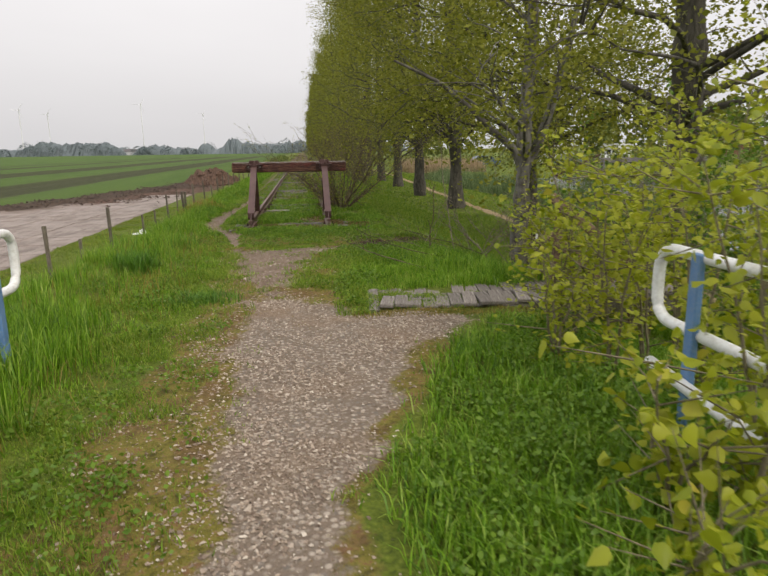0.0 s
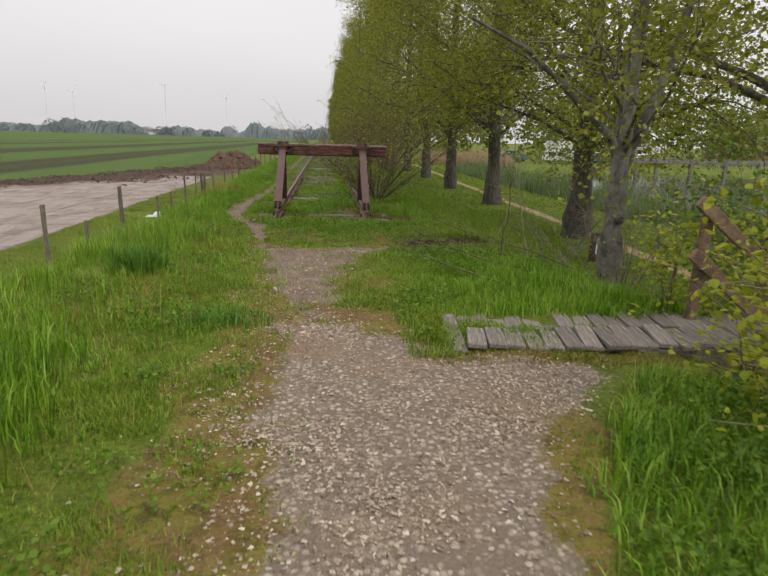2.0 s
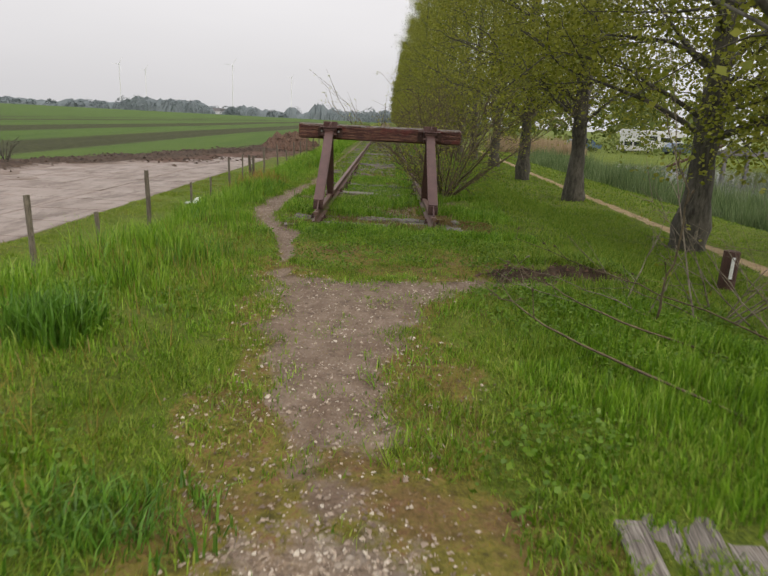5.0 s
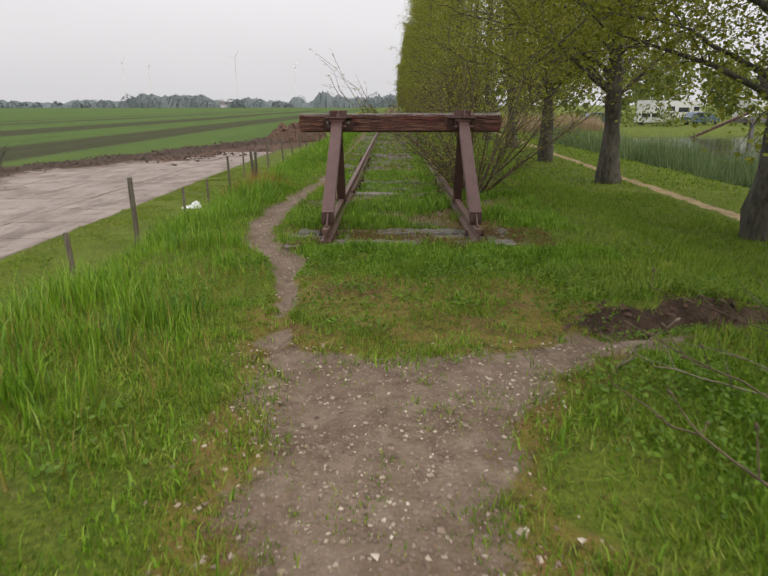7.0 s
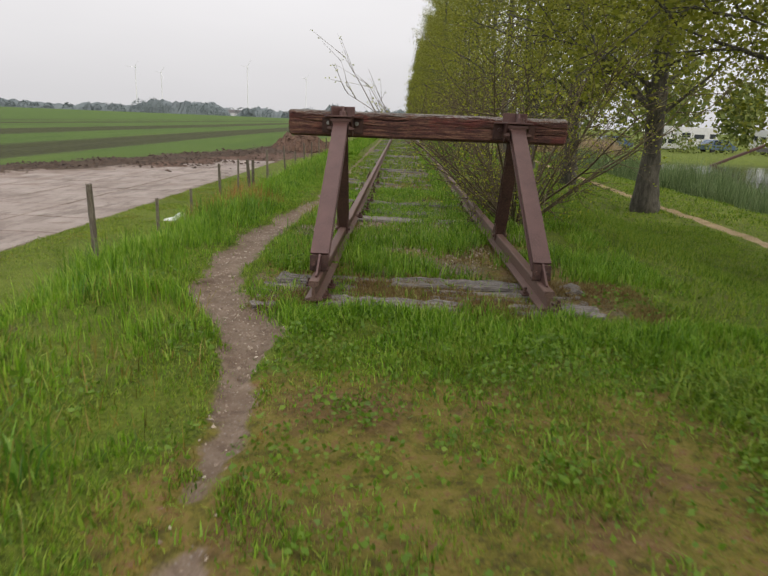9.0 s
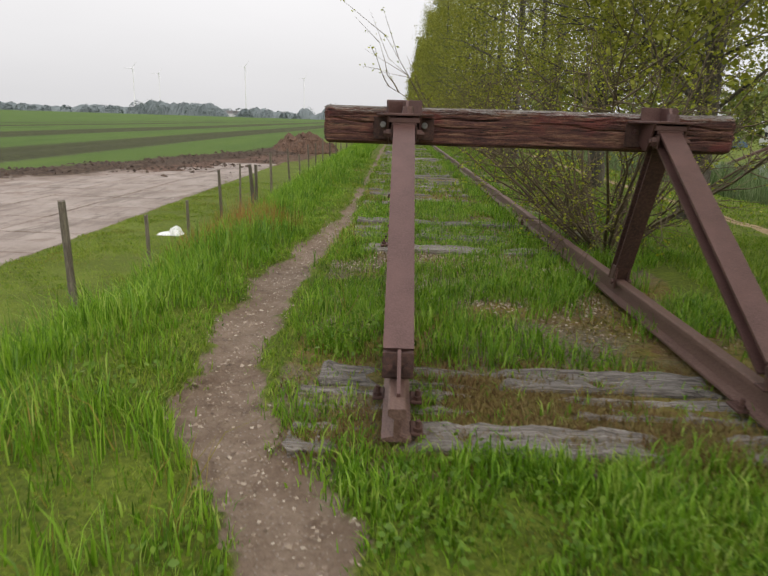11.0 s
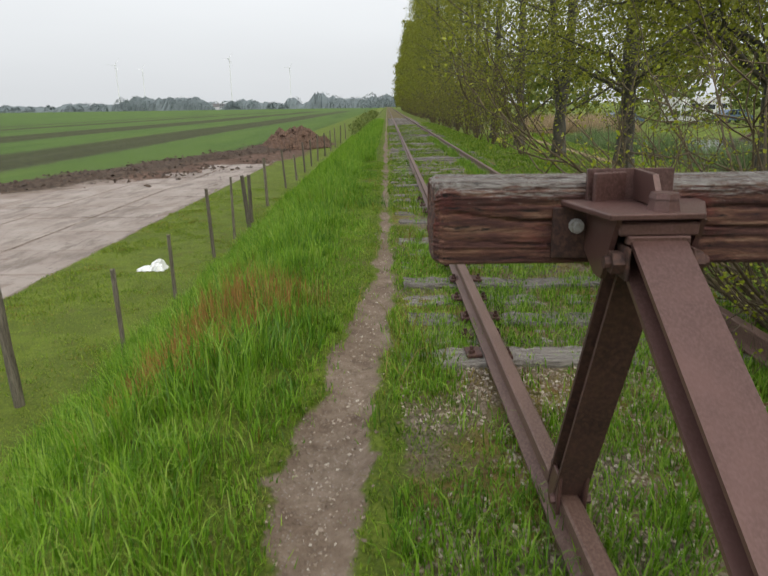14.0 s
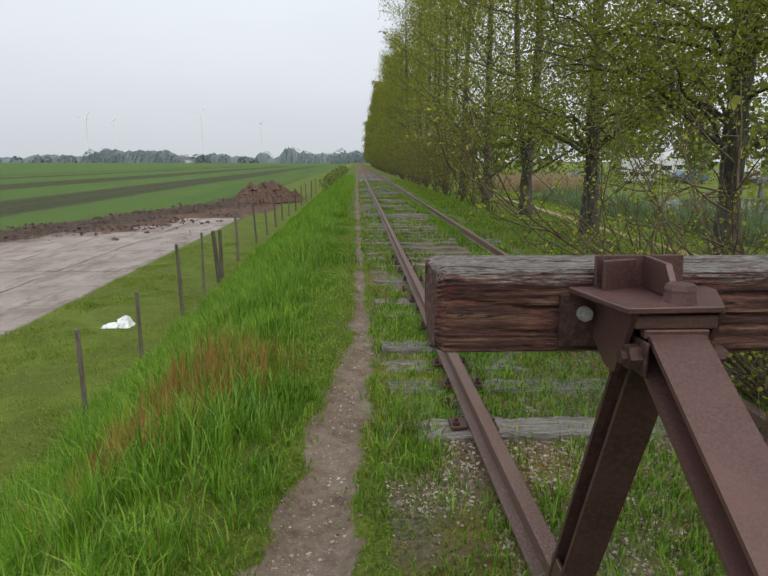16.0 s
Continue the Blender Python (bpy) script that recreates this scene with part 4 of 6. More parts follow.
# ---- trees ----
def grow(seed, trunk_h, base_r, crown_low, crown_r, limbs, leaves, leaf_size, fork=False, droop=0.0, sub=5, narrow=1.0, skew=1.0):
    """A trunk with limbs and twigs as tubes, and leaf quads round the twigs. Returns two array pairs."""
    r = np.random.default_rng(seed)
    wood, tips = [], []
    n = 12
    t = np.linspace(0, 1, n)
    bend = r.normal(0, 0.12, 2)
    pts = np.stack([bend[0] * t * t * 2 + 0.1 * np.sin(t * 5 + seed), bend[1] * t * t * 2 + 0.1 * np.cos(t * 4 + seed) - 0.1, t * trunk_h], axis=1)
    rad = base_r * (1 - 0.85 * t ** 1.1) * (1 + 0.6 * np.exp(-t * 26))
    pts[0, 2] = -0.25
    stems = [pts]
    if fork:
        j = int(np.searchsorted(pts[:, 2], fork)) - 1
        up = np.maximum(t - t[j], 0)
        side = np.array([math.cos(seed * 1.7), math.sin(seed * 1.7), 0])
        twin = pts - side * (1.5 * up / (0.25 + up))[:, None]
        pts = pts + side * (1.2 * up / (0.25 + up))[:, None]
        stems = [pts, twin]
        wood.append(tube_arrays(twin[j:], rad[j:] * 0.72, 10))
    tf = np.linspace(0, 1, 60)
    fine = np.stack([np.interp(tf, t, pts[:, c]) for c in range(3)], axis=1)
    tv, tq = tube_arrays(fine, np.interp(tf, t, rad) * (1 + 0.06 * r.normal(0, 1, 60)), 14)
    axis = np.repeat(fine, 14, axis=0)
    tv = axis + (tv - axis) * (1 + 0.1 * wavy(tv[:, 0] * 9 + seed, tv[:, 2] * 4 + tv[:, 1] * 9, 1.0, 2) + np.clip(r.normal(0, 0.07, len(tv)), -0.1, 0.2))[:, None]
    wood.append((tv, tq))
    for k in range(limbs):
        pts = stems[k % len(stems)]
        f = crown_low + (0.97 - crown_low) * ((k + r.uniform(0, 1)) / limbs) ** skew
        p0 = np.array([np.interp(f, t, pts[:, c]) for c in range(3)])
        ang, rise = r.uniform(0, 6.283), r.uniform(0.35, 1.0)
        length = crown_r * (1.15 - 0.75 * ((f - crown_low) / (1 - crown_low)) ** 1.3) * r.uniform(0.55, 0.88)
        m = 7
        s = np.linspace(0, 1, m)
        d = np.array([math.cos(ang), math.sin(ang), rise * narrow])
        br = p0 + s[:, None] * d * length + np.stack([0.08 * length * (np.sin(s * 4 + k) - math.sin(k)), 0.08 * length * (np.cos(s * 5 + k) - math.cos(k)), -droop * length * s * s + 0.25 * length * s * s * narrow], axis=1) + r.normal(0, 0.03 * length, (m, 3)) * s[:, None]
        r0 = np.interp(f, t, rad) * r.uniform(0.22, 0.36)
        wood.append(tube_arrays(br, r0 * (1 - 0.97 * s), 6))
        for q in range(sub):
            g = r.uniform(0.25, 1.0)
            p1 = np.array([np.interp(g, s, br[:, c]) for c in range(3)])
            d2 = d + r.normal(0, 0.75, 3)
            d2 /= np.linalg.norm(d2)
            l2 = length * r.uniform(0.3, 0.6)
            s2 = np.linspace(0, 1, 5)
            tw = p1 + s2[:, None] * d2 * l2 + r.normal(0, 0.06 * l2, (5, 3)) * s2[:, None] - np.array([0, 0, 1]) * (droop * 0.5 * l2 * s2 ** 2)[:, None]
            wood.append(tube_arrays(tw, max(r0 * 0.28, 0.006) * (1 - 0.8 * s2), 4))
            tips += [tw[1:], br[3:]] if q == 0 else [tw[1:]]
    tips = np.concatenate(tips)
    tips = tips[np.hypot(tips[:, 0], tips[:, 1]) < crown_r * (0.86 + 0.2 * np.sin(tips[:, 2] * 1.3 + seed) * np.sin(np.arctan2(tips[:, 1], tips[:, 0]) * 3 + seed))]
    c = tips[r.integers(0, len(tips), leaves)] + np.clip(r.normal(0, 1, (leaves, 3)), -1.35, 1.35) * 0.24 * crown_r / 2.2
    floor_z = trunk_h * crown_low * 0.72
    c[:, 2] = np.where(c[:, 2] < floor_z, floor_z + np.abs(c[:, 2] - floor_z) * 0.8 + r.exponential(0.5, leaves), c[:, 2])
    return join_arrays(wood), leaf_arrays(c, leaf_size, r)


def leaf_arrays(c, size, r, flat=0.6):
    """Small folded rhombic leaves at the places c, turned at random."""
    n = len(c)
    u = r.normal(0, 1, (n, 3))
    u[:, 2] *= flat
    u /= np.linalg.norm(u, axis=1, keepdims=True)
    v = np.cross(u, r.normal(0, 1, (n, 3)))
    v /= np.linalg.norm(v, axis=1, keepdims=True) + 1e-9
    s = (size * r.uniform(0.6, 1.35, n))[:, None]
    verts = np.stack([c - u * s, c + v * s * 0.75 - u * s * 0.15, c + u * s, c - v * s * 0.75 - u * s * 0.15], axis=1).reshape(-1, 3)
    return verts, np.arange(n * 4).reshape(-1, 4)


def tree(name, x, y, seed, material, label, group="", bark=None, scale=1.0, turn=0, **kw):
    wood, leaf = grow(seed, **kw)
    ob = tagged(new(name), label, "tree", group)
    tr = new("trunk", mesh_from("trunk", wood[0], wood[1], bark or BARK, True))
    cr = new("crown", mesh_from("crown", leaf[0], leaf[1], material))
    tr.parent = cr.parent = ob
    ob.matrix_world = pose(x, y, gz(x, y), 0, 0, turn) @ Matrix.Diagonal((scale, scale, scale, 1))
    return ob


POPLAR_LABEL, ROW = "poplar with dark bark and fresh yellow-green spring leaves", "poplars in the row beside the track"
for k, (tx, ty) in enumerate([(6.1, 18.1), (6.1, 26.6), (6.1, 34.4)]):
    tree("poplar_tree", tx, ty, 20 + k, POPLAR, POPLAR_LABEL, ROW, trunk_h=19 + k, base_r=0.25 - 0.01 * k, crown_low=0.115, crown_r=4.6, limbs=46, leaves=66000, leaf_size=0.041, sub=7, droop=0.5, skew=1.8, fork=(0, 2.2, 0)[k])
variants = []
for k in range(4):
    v = tree("poplar_tree", 6.1, 42.8 + 8.5 * k, 40 + k, POPLAR, POPLAR_LABEL, ROW, trunk_h=20 + k, base_r=0.24, crown_low=0.07, crown_r=5.1, limbs=36, leaves=17000, leaf_size=0.068, sub=5, droop=0.3, fork=(2.6, 0, 0, 3.0)[k])
    variants.append(v)
far_variants = [tree("poplar_tree", 6.1, 76.8 + 8.2 * 12 + 8.2 * k, 50 + k, POPLAR, POPLAR_LABEL, ROW, trunk_h=21 + k, base_r=0.29, crown_low=0.06, crown_r=5.2, limbs=20, leaves=4200, leaf_size=0.2, sub=2, droop=0.35) for k in range(2)]
rt = random.Random(2)
for k in range(34):
    ty = 76.8 + 8.2 * k
    tx = 6.1 + rt.uniform(-0.3, 0.3)
    if k in (12, 13):
        continue
    v = copy_thing((variants[k % 4] if k < 12 else far_variants[k % 2]), pose(tx, ty, gz(tx, ty), 0, 0, rt.uniform(0, 360)))
    sc = rt.uniform(0.95, 1.12)
    v.scale = (sc, sc, sc * rt.uniform(0.95, 1.1))
tree("poplar_tree", 6.1, 10.6, 60, POPLAR, "tall poplar with thick dark trunk rising from saplings", ROW, trunk_h=19, base_r=0.26, crown_low=0.14, crown_r=4.2, limbs=36, leaves=44000, leaf_size=0.041, sub=6, droop=0.5, skew=1.8)
tree("grey_tree", 3.02, 9.3, 61, POPLAR, "pale grey forked tree with a knot hole in its trunk", "", BARK_GREY, trunk_h=9, base_r=0.105, crown_low=0.17, crown_r=2.8, limbs=22, leaves=20000, leaf_size=0.027, sub=6, droop=0.3, skew=1.5)
grey = bpy.data.objects["grey_tree"]
bm = bmesh.new()
cyl(bm, 0.055, 0.05, (0, 0, 0), (90, 0, 0), 0.045, 14)
cyl(bm, 0.03, 0.03, (0, -0.02, 0), (90, 0, 0), 0.03, 12)
knot = part("knot", bm, BARK, grey, "dark knot hole")
knot.location = (-0.09, -0.22, 0.85)
# its forked limbs
for pts, r0 in (([(-0.08, -0.06, 1.45), (-0.25, -0.1, 1.75), (-0.5, -0.12, 1.95), (-0.9, -0.15, 2.3), (-1.3, -0.2, 2.6), (-1.9, -0.3, 2.85)], 0.06), ([(-0.06, -0.06, 1.4), (0.12, 0.0, 1.75), (0.3, 0.05, 2.2), (0.5, 0.05, 2.9), (0.7, 0.1, 3.8), (0.8, 0.15, 4.8)], 0.085)):
    v, f = tube_arrays(pts, r0 * np.linspace(1, 0.25, 6), 10)
    limb = new("limb", mesh_from("limb", v, f, BARK_GREY, True))
    limb.parent = grey


# ---- shrubs ----
def shrub(name, x, y, seed, stems, tall, wide, leaves, leaf_size, label, category="shrub", material=None, bark=None, group="", stem_r=0.018, twigs=9, rise=1.0, crook=1.0):
    """Many thin stems from one foot, each with twigs, and scattered small leaves."""
    r = np.random.default_rng(seed)
    wood, tips = [], []
    for k in range(stems):
        a = r.uniform(0, 6.283)
        out = wide * r.uniform(0.25, 1.0)
        h = tall * r.uniform(0.55, 1.0) * rise
        s = np.linspace(0, 1, 8)
        foot = np.array([math.cos(a), math.sin(a), 0]) * r.uniform(0, 0.12)
        st = foot + np.stack([math.cos(a) * out * s, math.sin(a) * out * s, h * s ** 1.05 - 0.05], axis=1) + np.cumsum(r.normal(0, 0.035 * crook * tall / 2, (8, 3)), axis=0) * s[:, None]
        wood.append(tube_arrays(st, stem_r * r.uniform(0.6, 1.2) * (1 - 0.8 * s), 5))
        for q in range(twigs):
            g = r.uniform(0.15, 1)
            p = np.array([np.interp(g, s, st[:, c]) for c in range(3)])
            d = np.array([math.cos(a), math.sin(a), 0.7]) * 0.7 + r.normal(0, 0.7, 3)
            d /= np.linalg.norm(d)
            l = tall * r.uniform(0.12, 0.32)
            s2 = np.linspace(0, 1, 5)
            tw = p + s2[:, None] * d * l + r.normal(0, 0.05 * l, (5, 3)) * s2[:, None] + np.array([0, 0, 0.25 * l]) * (s2 ** 2)[:, None]
            wood.append(tube_arrays(tw, stem_r * 0.38 * (1 - 0.8 * s2), 4))
            tips.append(tw)
            for _ in range(2):
                p2 = tw[r.integers(1, 5)]
                d3 = d + r.normal(0, 0.7, 3)
                tw2 = p2 + s2[:, None] * d3 * l * 0.4
                wood.append(tube_arrays(tw2, stem_r * 0.2 * (1 - 0.7 * s2), 3))
                tips.append(tw2)
    ob = tagged(new(name), label, category, group)
    w = join_arrays(wood)
    st = new("branchwork", mesh_from("branchwork", w[0], w[1], bark or TWIG, True))
    st.parent = ob
    if leaves:
        tips = np.concatenate(tips)
        tips = tips[tips[:, 2] > 0.05]
        c = tips[r.integers(0, len(tips), leaves)] + r.normal(0, leaf_size * 1.2, (leaves, 3))
        v, f = leaf_arrays(c, leaf_size, r)
        lv = new("foliage", mesh_from("foliage", v, f, material or POPLAR))
        lv.parent = ob
    ob.matrix_world = pose(x, y, gz(x, y))
    return ob


shrub("willow_bush", 0.85, 16.7, 5, 36, 2.3, 2.3, 6000, 0.0125, "bare-looking willow bush with tiny opening leaves beside the rail", material=SAPLEAF, bark=WILLOW, stem_r=0.017, twigs=12, rise=0.9, crook=1.5)
shrub("bare_shrub", 3.0, 9.0, 9, 12, 1.3, 0.9, 0, 0, "tangle of bare dry twigs at the tree's foot", bark=DEADWOOD, stem_r=0.01, twigs=9)
shrub("bare_shrub", 2.5, 9.9, 10, 8, 1.0, 1.0, 120, 0.02, "tangle of bare dry twigs on the bank", bark=DEADWOOD, stem_r=0.009, twigs=8)
shrub("dead_weed", -17.2, 33.5, 12, 7, 1.3, 0.6, 0, 0, "dark dead weed stalks at the edge of the yard", "weed", bark=BARK, stem_r=0.03, twigs=4)
under = [shrub("undergrowth_shrub", 3.6, 38.0 + 4 * k, 70 + k, 11, 5.0, 2.0, 900, 0.05, "tall thin-stemmed undergrowth shrub in fresh leaf below the poplars", group="undergrowth below the poplars", bark=WILLOW, stem_r=0.024, twigs=8) for k in range(3)]
ru = random.Random(4)
for k in range(40):
    ux, uy = 3.9 + ru.uniform(-0.7, 0.8), 50 + 4.2 * k
    cp = copy_thing(under[k % 3], pose(ux, uy, gz(ux, uy), 0, 0, ru.uniform(0, 360)))
    q = ru.uniform(0.8, 1.2)
    cp.scale = (q, q, q)


def sapling(x, y, seed, tall, lean, leaves, size=0.021, label="young poplar sapling with fresh lime-green leaves"):
    r = np.random.default_rng(seed)
    wood, tips = [], []
    s = np.linspace(0, 1, 9)
    for k in range(3):
        a = r.uniform(0, 6.283)
        sp = np.array([math.cos(a), math.sin(a)]) * r.uniform(0.05, 0.35)
        h = tall * r.uniform(0.6, 1.0)
        st = np.stack([(sp[0] + lean[0]) * s ** 1.4, (sp[1] + lean[1]) * s ** 1.4, h * s - 0.04], axis=1) + np.cumsum(r.normal(0, 0.012, (9, 3)), axis=0)
        wood.append(tube_arrays(st, 0.011 * (1 - 0.75 * s), 6))
        tips.append(st[3:])
        for q in range(9):
            p = st[r.integers(1, 9)]
            d = r.normal(0, 1, 3) * np.array([1, 1, 0.4]) + np.array([0, 0, 0.35])
            d /= np.linalg.norm(d)
            l = r.uniform(0.2, 0.5)
            s2 = np.linspace(0, 1, 5)
            tw = p + s2[:, None] * d * l
            wood.append(tube_arrays(tw, 0.005 * (1 - 0.7 * s2), 4))
            tips.append(tw[1:])
    tips = np.concatenate(tips)
    c = tips[r.integers(0, len(tips), leaves)] + r.normal(0, 0.035, (leaves, 3))
    # broad deltoid leaves: seven corners round a folded middle
    n = leaves
    u = r.normal(0, 1, (n, 3))
    u[:, 2] = u[:, 2] * 0.5 - 0.35
    u /= np.linalg.norm(u, axis=1, keepdims=True)
    w = np.cross(u, r.normal(0, 1, (n, 3)) + np.array([0, 0, 1.2]))
    w /= np.linalg.norm(w, axis=1, keepdims=True)
    nn = np.cross(u, w)
    sz = (size * r.uniform(0.55, 1.3, n))[:, None]
    rim = [(-0.95, 0), (-0.75, 0.62), (-0.1, 0.85), (0.55, 0.42), (1.15, 0), (0.55, -0.42), (-0.1, -0.85), (-0.75, -0.62)]
    cols = [c + nn * sz * -0.12] + [c + u * sz * a + w * sz * b + nn * sz * abs(b) * 0.25 for a, b in rim]
    verts = np.stack(cols, axis=1).reshape(-1, 3)
    tri = np.array([(0, k + 1, (k + 1) % 8 + 1) for k in range(8)])
    faces = (np.arange(n)[:, None, None] * 9 + tri[None]).reshape(-1, 3)
    ob = tagged(new("poplar_sapling"), label, "sapling", "saplings beside the path")
    wv = join_arrays(wood)
    a = new("branchwork", mesh_from("branchwork", wv[0], wv[1], TWIG, True))
    b = new("foliage", mesh_from("foliage", verts, faces, SAPLEAF, True))
    a.parent = b.parent = ob
    ob.matrix_world = pose(x, y, gz(x, y))


for k, (sx, sy, st, ln, cnt) in enumerate([(1.25, 2.75, 0.75, (-0.1, -0.05), 170), (1.5, 2.6, 1.7, (0.05, 0), 330), (1.85, 3.0, 2.1, (0, 0), 420), (2.0, 3.7, 2.0, (-0.1, 0), 420), (1.75, 4.2, 1.5, (-0.1, 0), 380), (2.2, 4.6, 1.9, (-0.15, 0), 480),
                                           (1.7, 4.9, 1.1, (-0.1, 0), 330), (2.6, 5.5, 1.5, (0.2, 0), 260), (2.0, 5.5, 0.6, (0, 0), 160), (2.7, 5.0, 2.2, (0, 0), 480), (2.9, 5.9, 1.7, (0, 0), 420), (2.5, 3.9, 2.3, (0, 0), 480),
                                           (3.3, 5.2, 2.3, (0, 0), 480), (3.4, 6.6, 1.7, (0, 0), 420), (3.0, 7.4, 1.2, (0, 0), 300), (1.05, 2.35, 0.45, (0.05, 0), 90), (1.5, 4.4, 0.8, (-0.15, 0), 200), (2.3, 6.9, 1.3, (-0.1, 0), 300), (1.9, 5.0, 1.7, (-0.2, 0), 420), (2.4, 5.9, 1.2, (-0.1, 0), 320), (3.0, 4.4, 2.2, (0, 0), 420)]):
    sapling(sx, sy, 100 + k, st, ln, int(cnt * 1.4), 0.031 if sy < 2.8 else 0.021)

for k, (ux, uy, tall) in enumerate([(4.1, 7.6, 2.3), (4.9, 6.6, 2.6), (3.9, 5.9, 1.8), (4.6, 8.8, 2.0)]):
    shrub("leafy_bush", ux, uy, 300 + k, 14, tall, 1.1, 4200, 0.024, "dense dark green bush behind the saplings", material=WEED, group="bushes behind the saplings", stem_r=0.01, twigs=8)

# ---- wooden footbridge with its handrail ----
def footbridge():
    fb = tagged(new("wooden_footbridge"), "low grey plank footbridge half covered by grass", "footbridge")
    fb.location = (0.53, 6.42, 0.02)
    r = random.Random(8)
    bm = bmesh.new()
    box(bm, (0.118, 0.40, 0.035), (0, 0, 0), (0, 0, 0), 0.006)
    me = bm_mesh("board", bm, DECKWOOD)
    for row, yy in enumerate((-0.2, 0.21)):
        for k in range(23):
            ob = new("board", me)
            ob.parent = fb
            ob.matrix_local = pose(0.11 + 0.126 * k, yy + r.uniform(-0.04, 0.04), r.uniform(-0.018, 0.01) - (0.02 if row else 0), r.uniform(-3, 3), r.uniform(-4, 4), r.uniform(-3, 3) - 9)
    bm = bmesh.new()
    box(bm, (0.1, 0.78, 0.035), (0, 0, 0), (0, 0, 0), 0.006)
    end = part("end_board", bm, DECKWOOD, fb)
    end.matrix_local = pose(0.0, -0.03, -0.018, 1, -2, -5)
    for yy in (-0.32, 0.32):
        bm = bmesh.new()
        box(bm, (2.95, 0.09, 0.14), (1.45, yy, -0.095), (0, 0, 0), 0.008)
        part("bearer", bm, DECKWOOD, fb)


footbridge()


def handrail():
    hr = tagged(new("handrail"), "brown wooden handrail sloping down beside the footbridge", "handrail")
    hr.location = (2.42, 6.72, 0)
    for px, h in ((0, 0.86), (0.55, 0.42), (0.85, 0.2)):
        bm = bmesh.new()
        z0 = gz(2.42 + px, 6.72) - 0.1
        box(bm, (0.07, 0.07, h - z0), (px, 0, (h + z0) / 2), (0, 2, 0), 0.008)
        part("post", bm, RAILWOOD, hr)
    for dz in (0, -0.38):
        a, b = Vector((-0.1, -0.055, 0.9 + dz)), Vector((1.0, -0.055, 0.02 + dz))
        bm = bmesh.new()
        i = along(a, b)
        box(bm, (0.035, (b - a).length, 0.095), (0, (b - a).length / 2, 0), (0, 0, 0), 0.006)
        bmesh.ops.transform(bm, matrix=i, verts=bm.verts[:])
        part("rail", bm, RAILWOOD, hr)


handrail()

# ---- cycle barriers at the start of the path ----
def cycle_barrier(x, y, flip=1, lower=True):
    cb = tagged(new("cycle_barrier"), "cycle barrier of white bent tube on a faded blue post", "barrier", "cycle barriers across the path")
    z = gz(x, y)
    cb.location = (x, y, z)
    bm = bmesh.new()
    box(bm, (0.035, 0.07, 0.98), (0, 0, 0.4), (0, 0, 0), 0.006)
    part("post", bm, BLUE_PAINT, cb)
    bm = bmesh.new()
    tube(bm, rounded([(0.03 * flip, -1.1, 0.87), (0.03 * flip, 0.36, 0.87), (0.03 * flip, 0.36, 0.5), (0.03 * flip, -1.1, 0.5)], 0.14, 8), 0.03, 12)
    part("hoop", bm, WHITE_PAINT, cb, smooth=True)
    if not lower:
        return
    bm = bmesh.new()
    tube(bm, [(-0.05 * flip, 0.25, 0.29), (-0.05 * flip, -0.4, 0.24), (-0.05 * flip, -1.1, 0.24)], 0.03, 12)
    part("lower_tube", bm, WHITE_PAINT, cb, smooth=True)


cycle_barrier(1.72, 3.4, 1)
cycle_barrier(-1.98, 4.82, -1, False)

# ---- heap, slabs, bag, bollard ----
def heap():
    r = np.random.default_rng(31)
    chunks = []
    tri = np.array([(0, 1, 2, 2), (0, 2, 3, 3), (0, 3, 4, 4), (0, 4, 1, 1), (5, 2, 1, 1), (5, 3, 2, 2), (5, 4, 3, 3), (5, 1, 4, 4)])
    n = 2600
    a, q = r.uniform(0, 6.283, n), np.sqrt(r.uniform(0, 1, n))
    px, py = np.cos(a) * q * 2.4, np.sin(a) * q * 3.4
    top = 1.1 * np.clip(1 - q ** 2.2, 0, 1) * (0.72 + 0.55 * wavy(px, py, 1.6))
    s = 0.07 + 0.3 * r.uniform(0, 1, n) ** 2.5
    base = np.array([(0, 0, 1), (1, 0, 0), (0, 1, 0), (-1, 0, 0), (0, -1, 0), (0, 0, -1)], dtype=float)
    v = base[None] * s[:, None, None] * r.uniform(0.6, 1.3, (n, 6, 1)) + np.stack([px, py, top], axis=1)[:, None, :]
    f = (np.arange(n)[:, None, None] * 6 + tri[None, :, :3]).reshape(-1, 3)
    g = 26
    gx, gy = np.meshgrid(np.linspace(-2.6, 2.6, g), np.linspace(-3.6, 3.6, g))
    gq = np.hypot(gx / 2.4, gy / 3.4)
    gzv = 1.1 * np.clip(1 - gq ** 2.2, -0.15, 1) * (0.72 + 0.55 * wavy(gx, gy, 1.6))
    gv = np.stack([gx, gy, gzv], axis=-1).reshape(-1, 3)
    i, j = np.meshgrid(np.arange(g - 1), np.arange(g - 1), indexing="ij")
    k = (i * g + j).ravel()
    gf = np.concatenate([np.stack([k, k + 1, k + g + 1], axis=1), np.stack([k, k + g + 1, k + g], axis=1)])
    verts, faces = np.concatenate([gv, v.reshape(-1, 3)]), np.concatenate([gf, f + len(gv)])
    ob = new("manure_heap", mesh_from("manure_heap", verts, faces, SOIL))
    ob.location = (-8.3, 60.0, gz(-8.3, 60) - 0.02)
    tagged(ob, "dark brown heap of soil and manure beside the field", "heap")


heap()


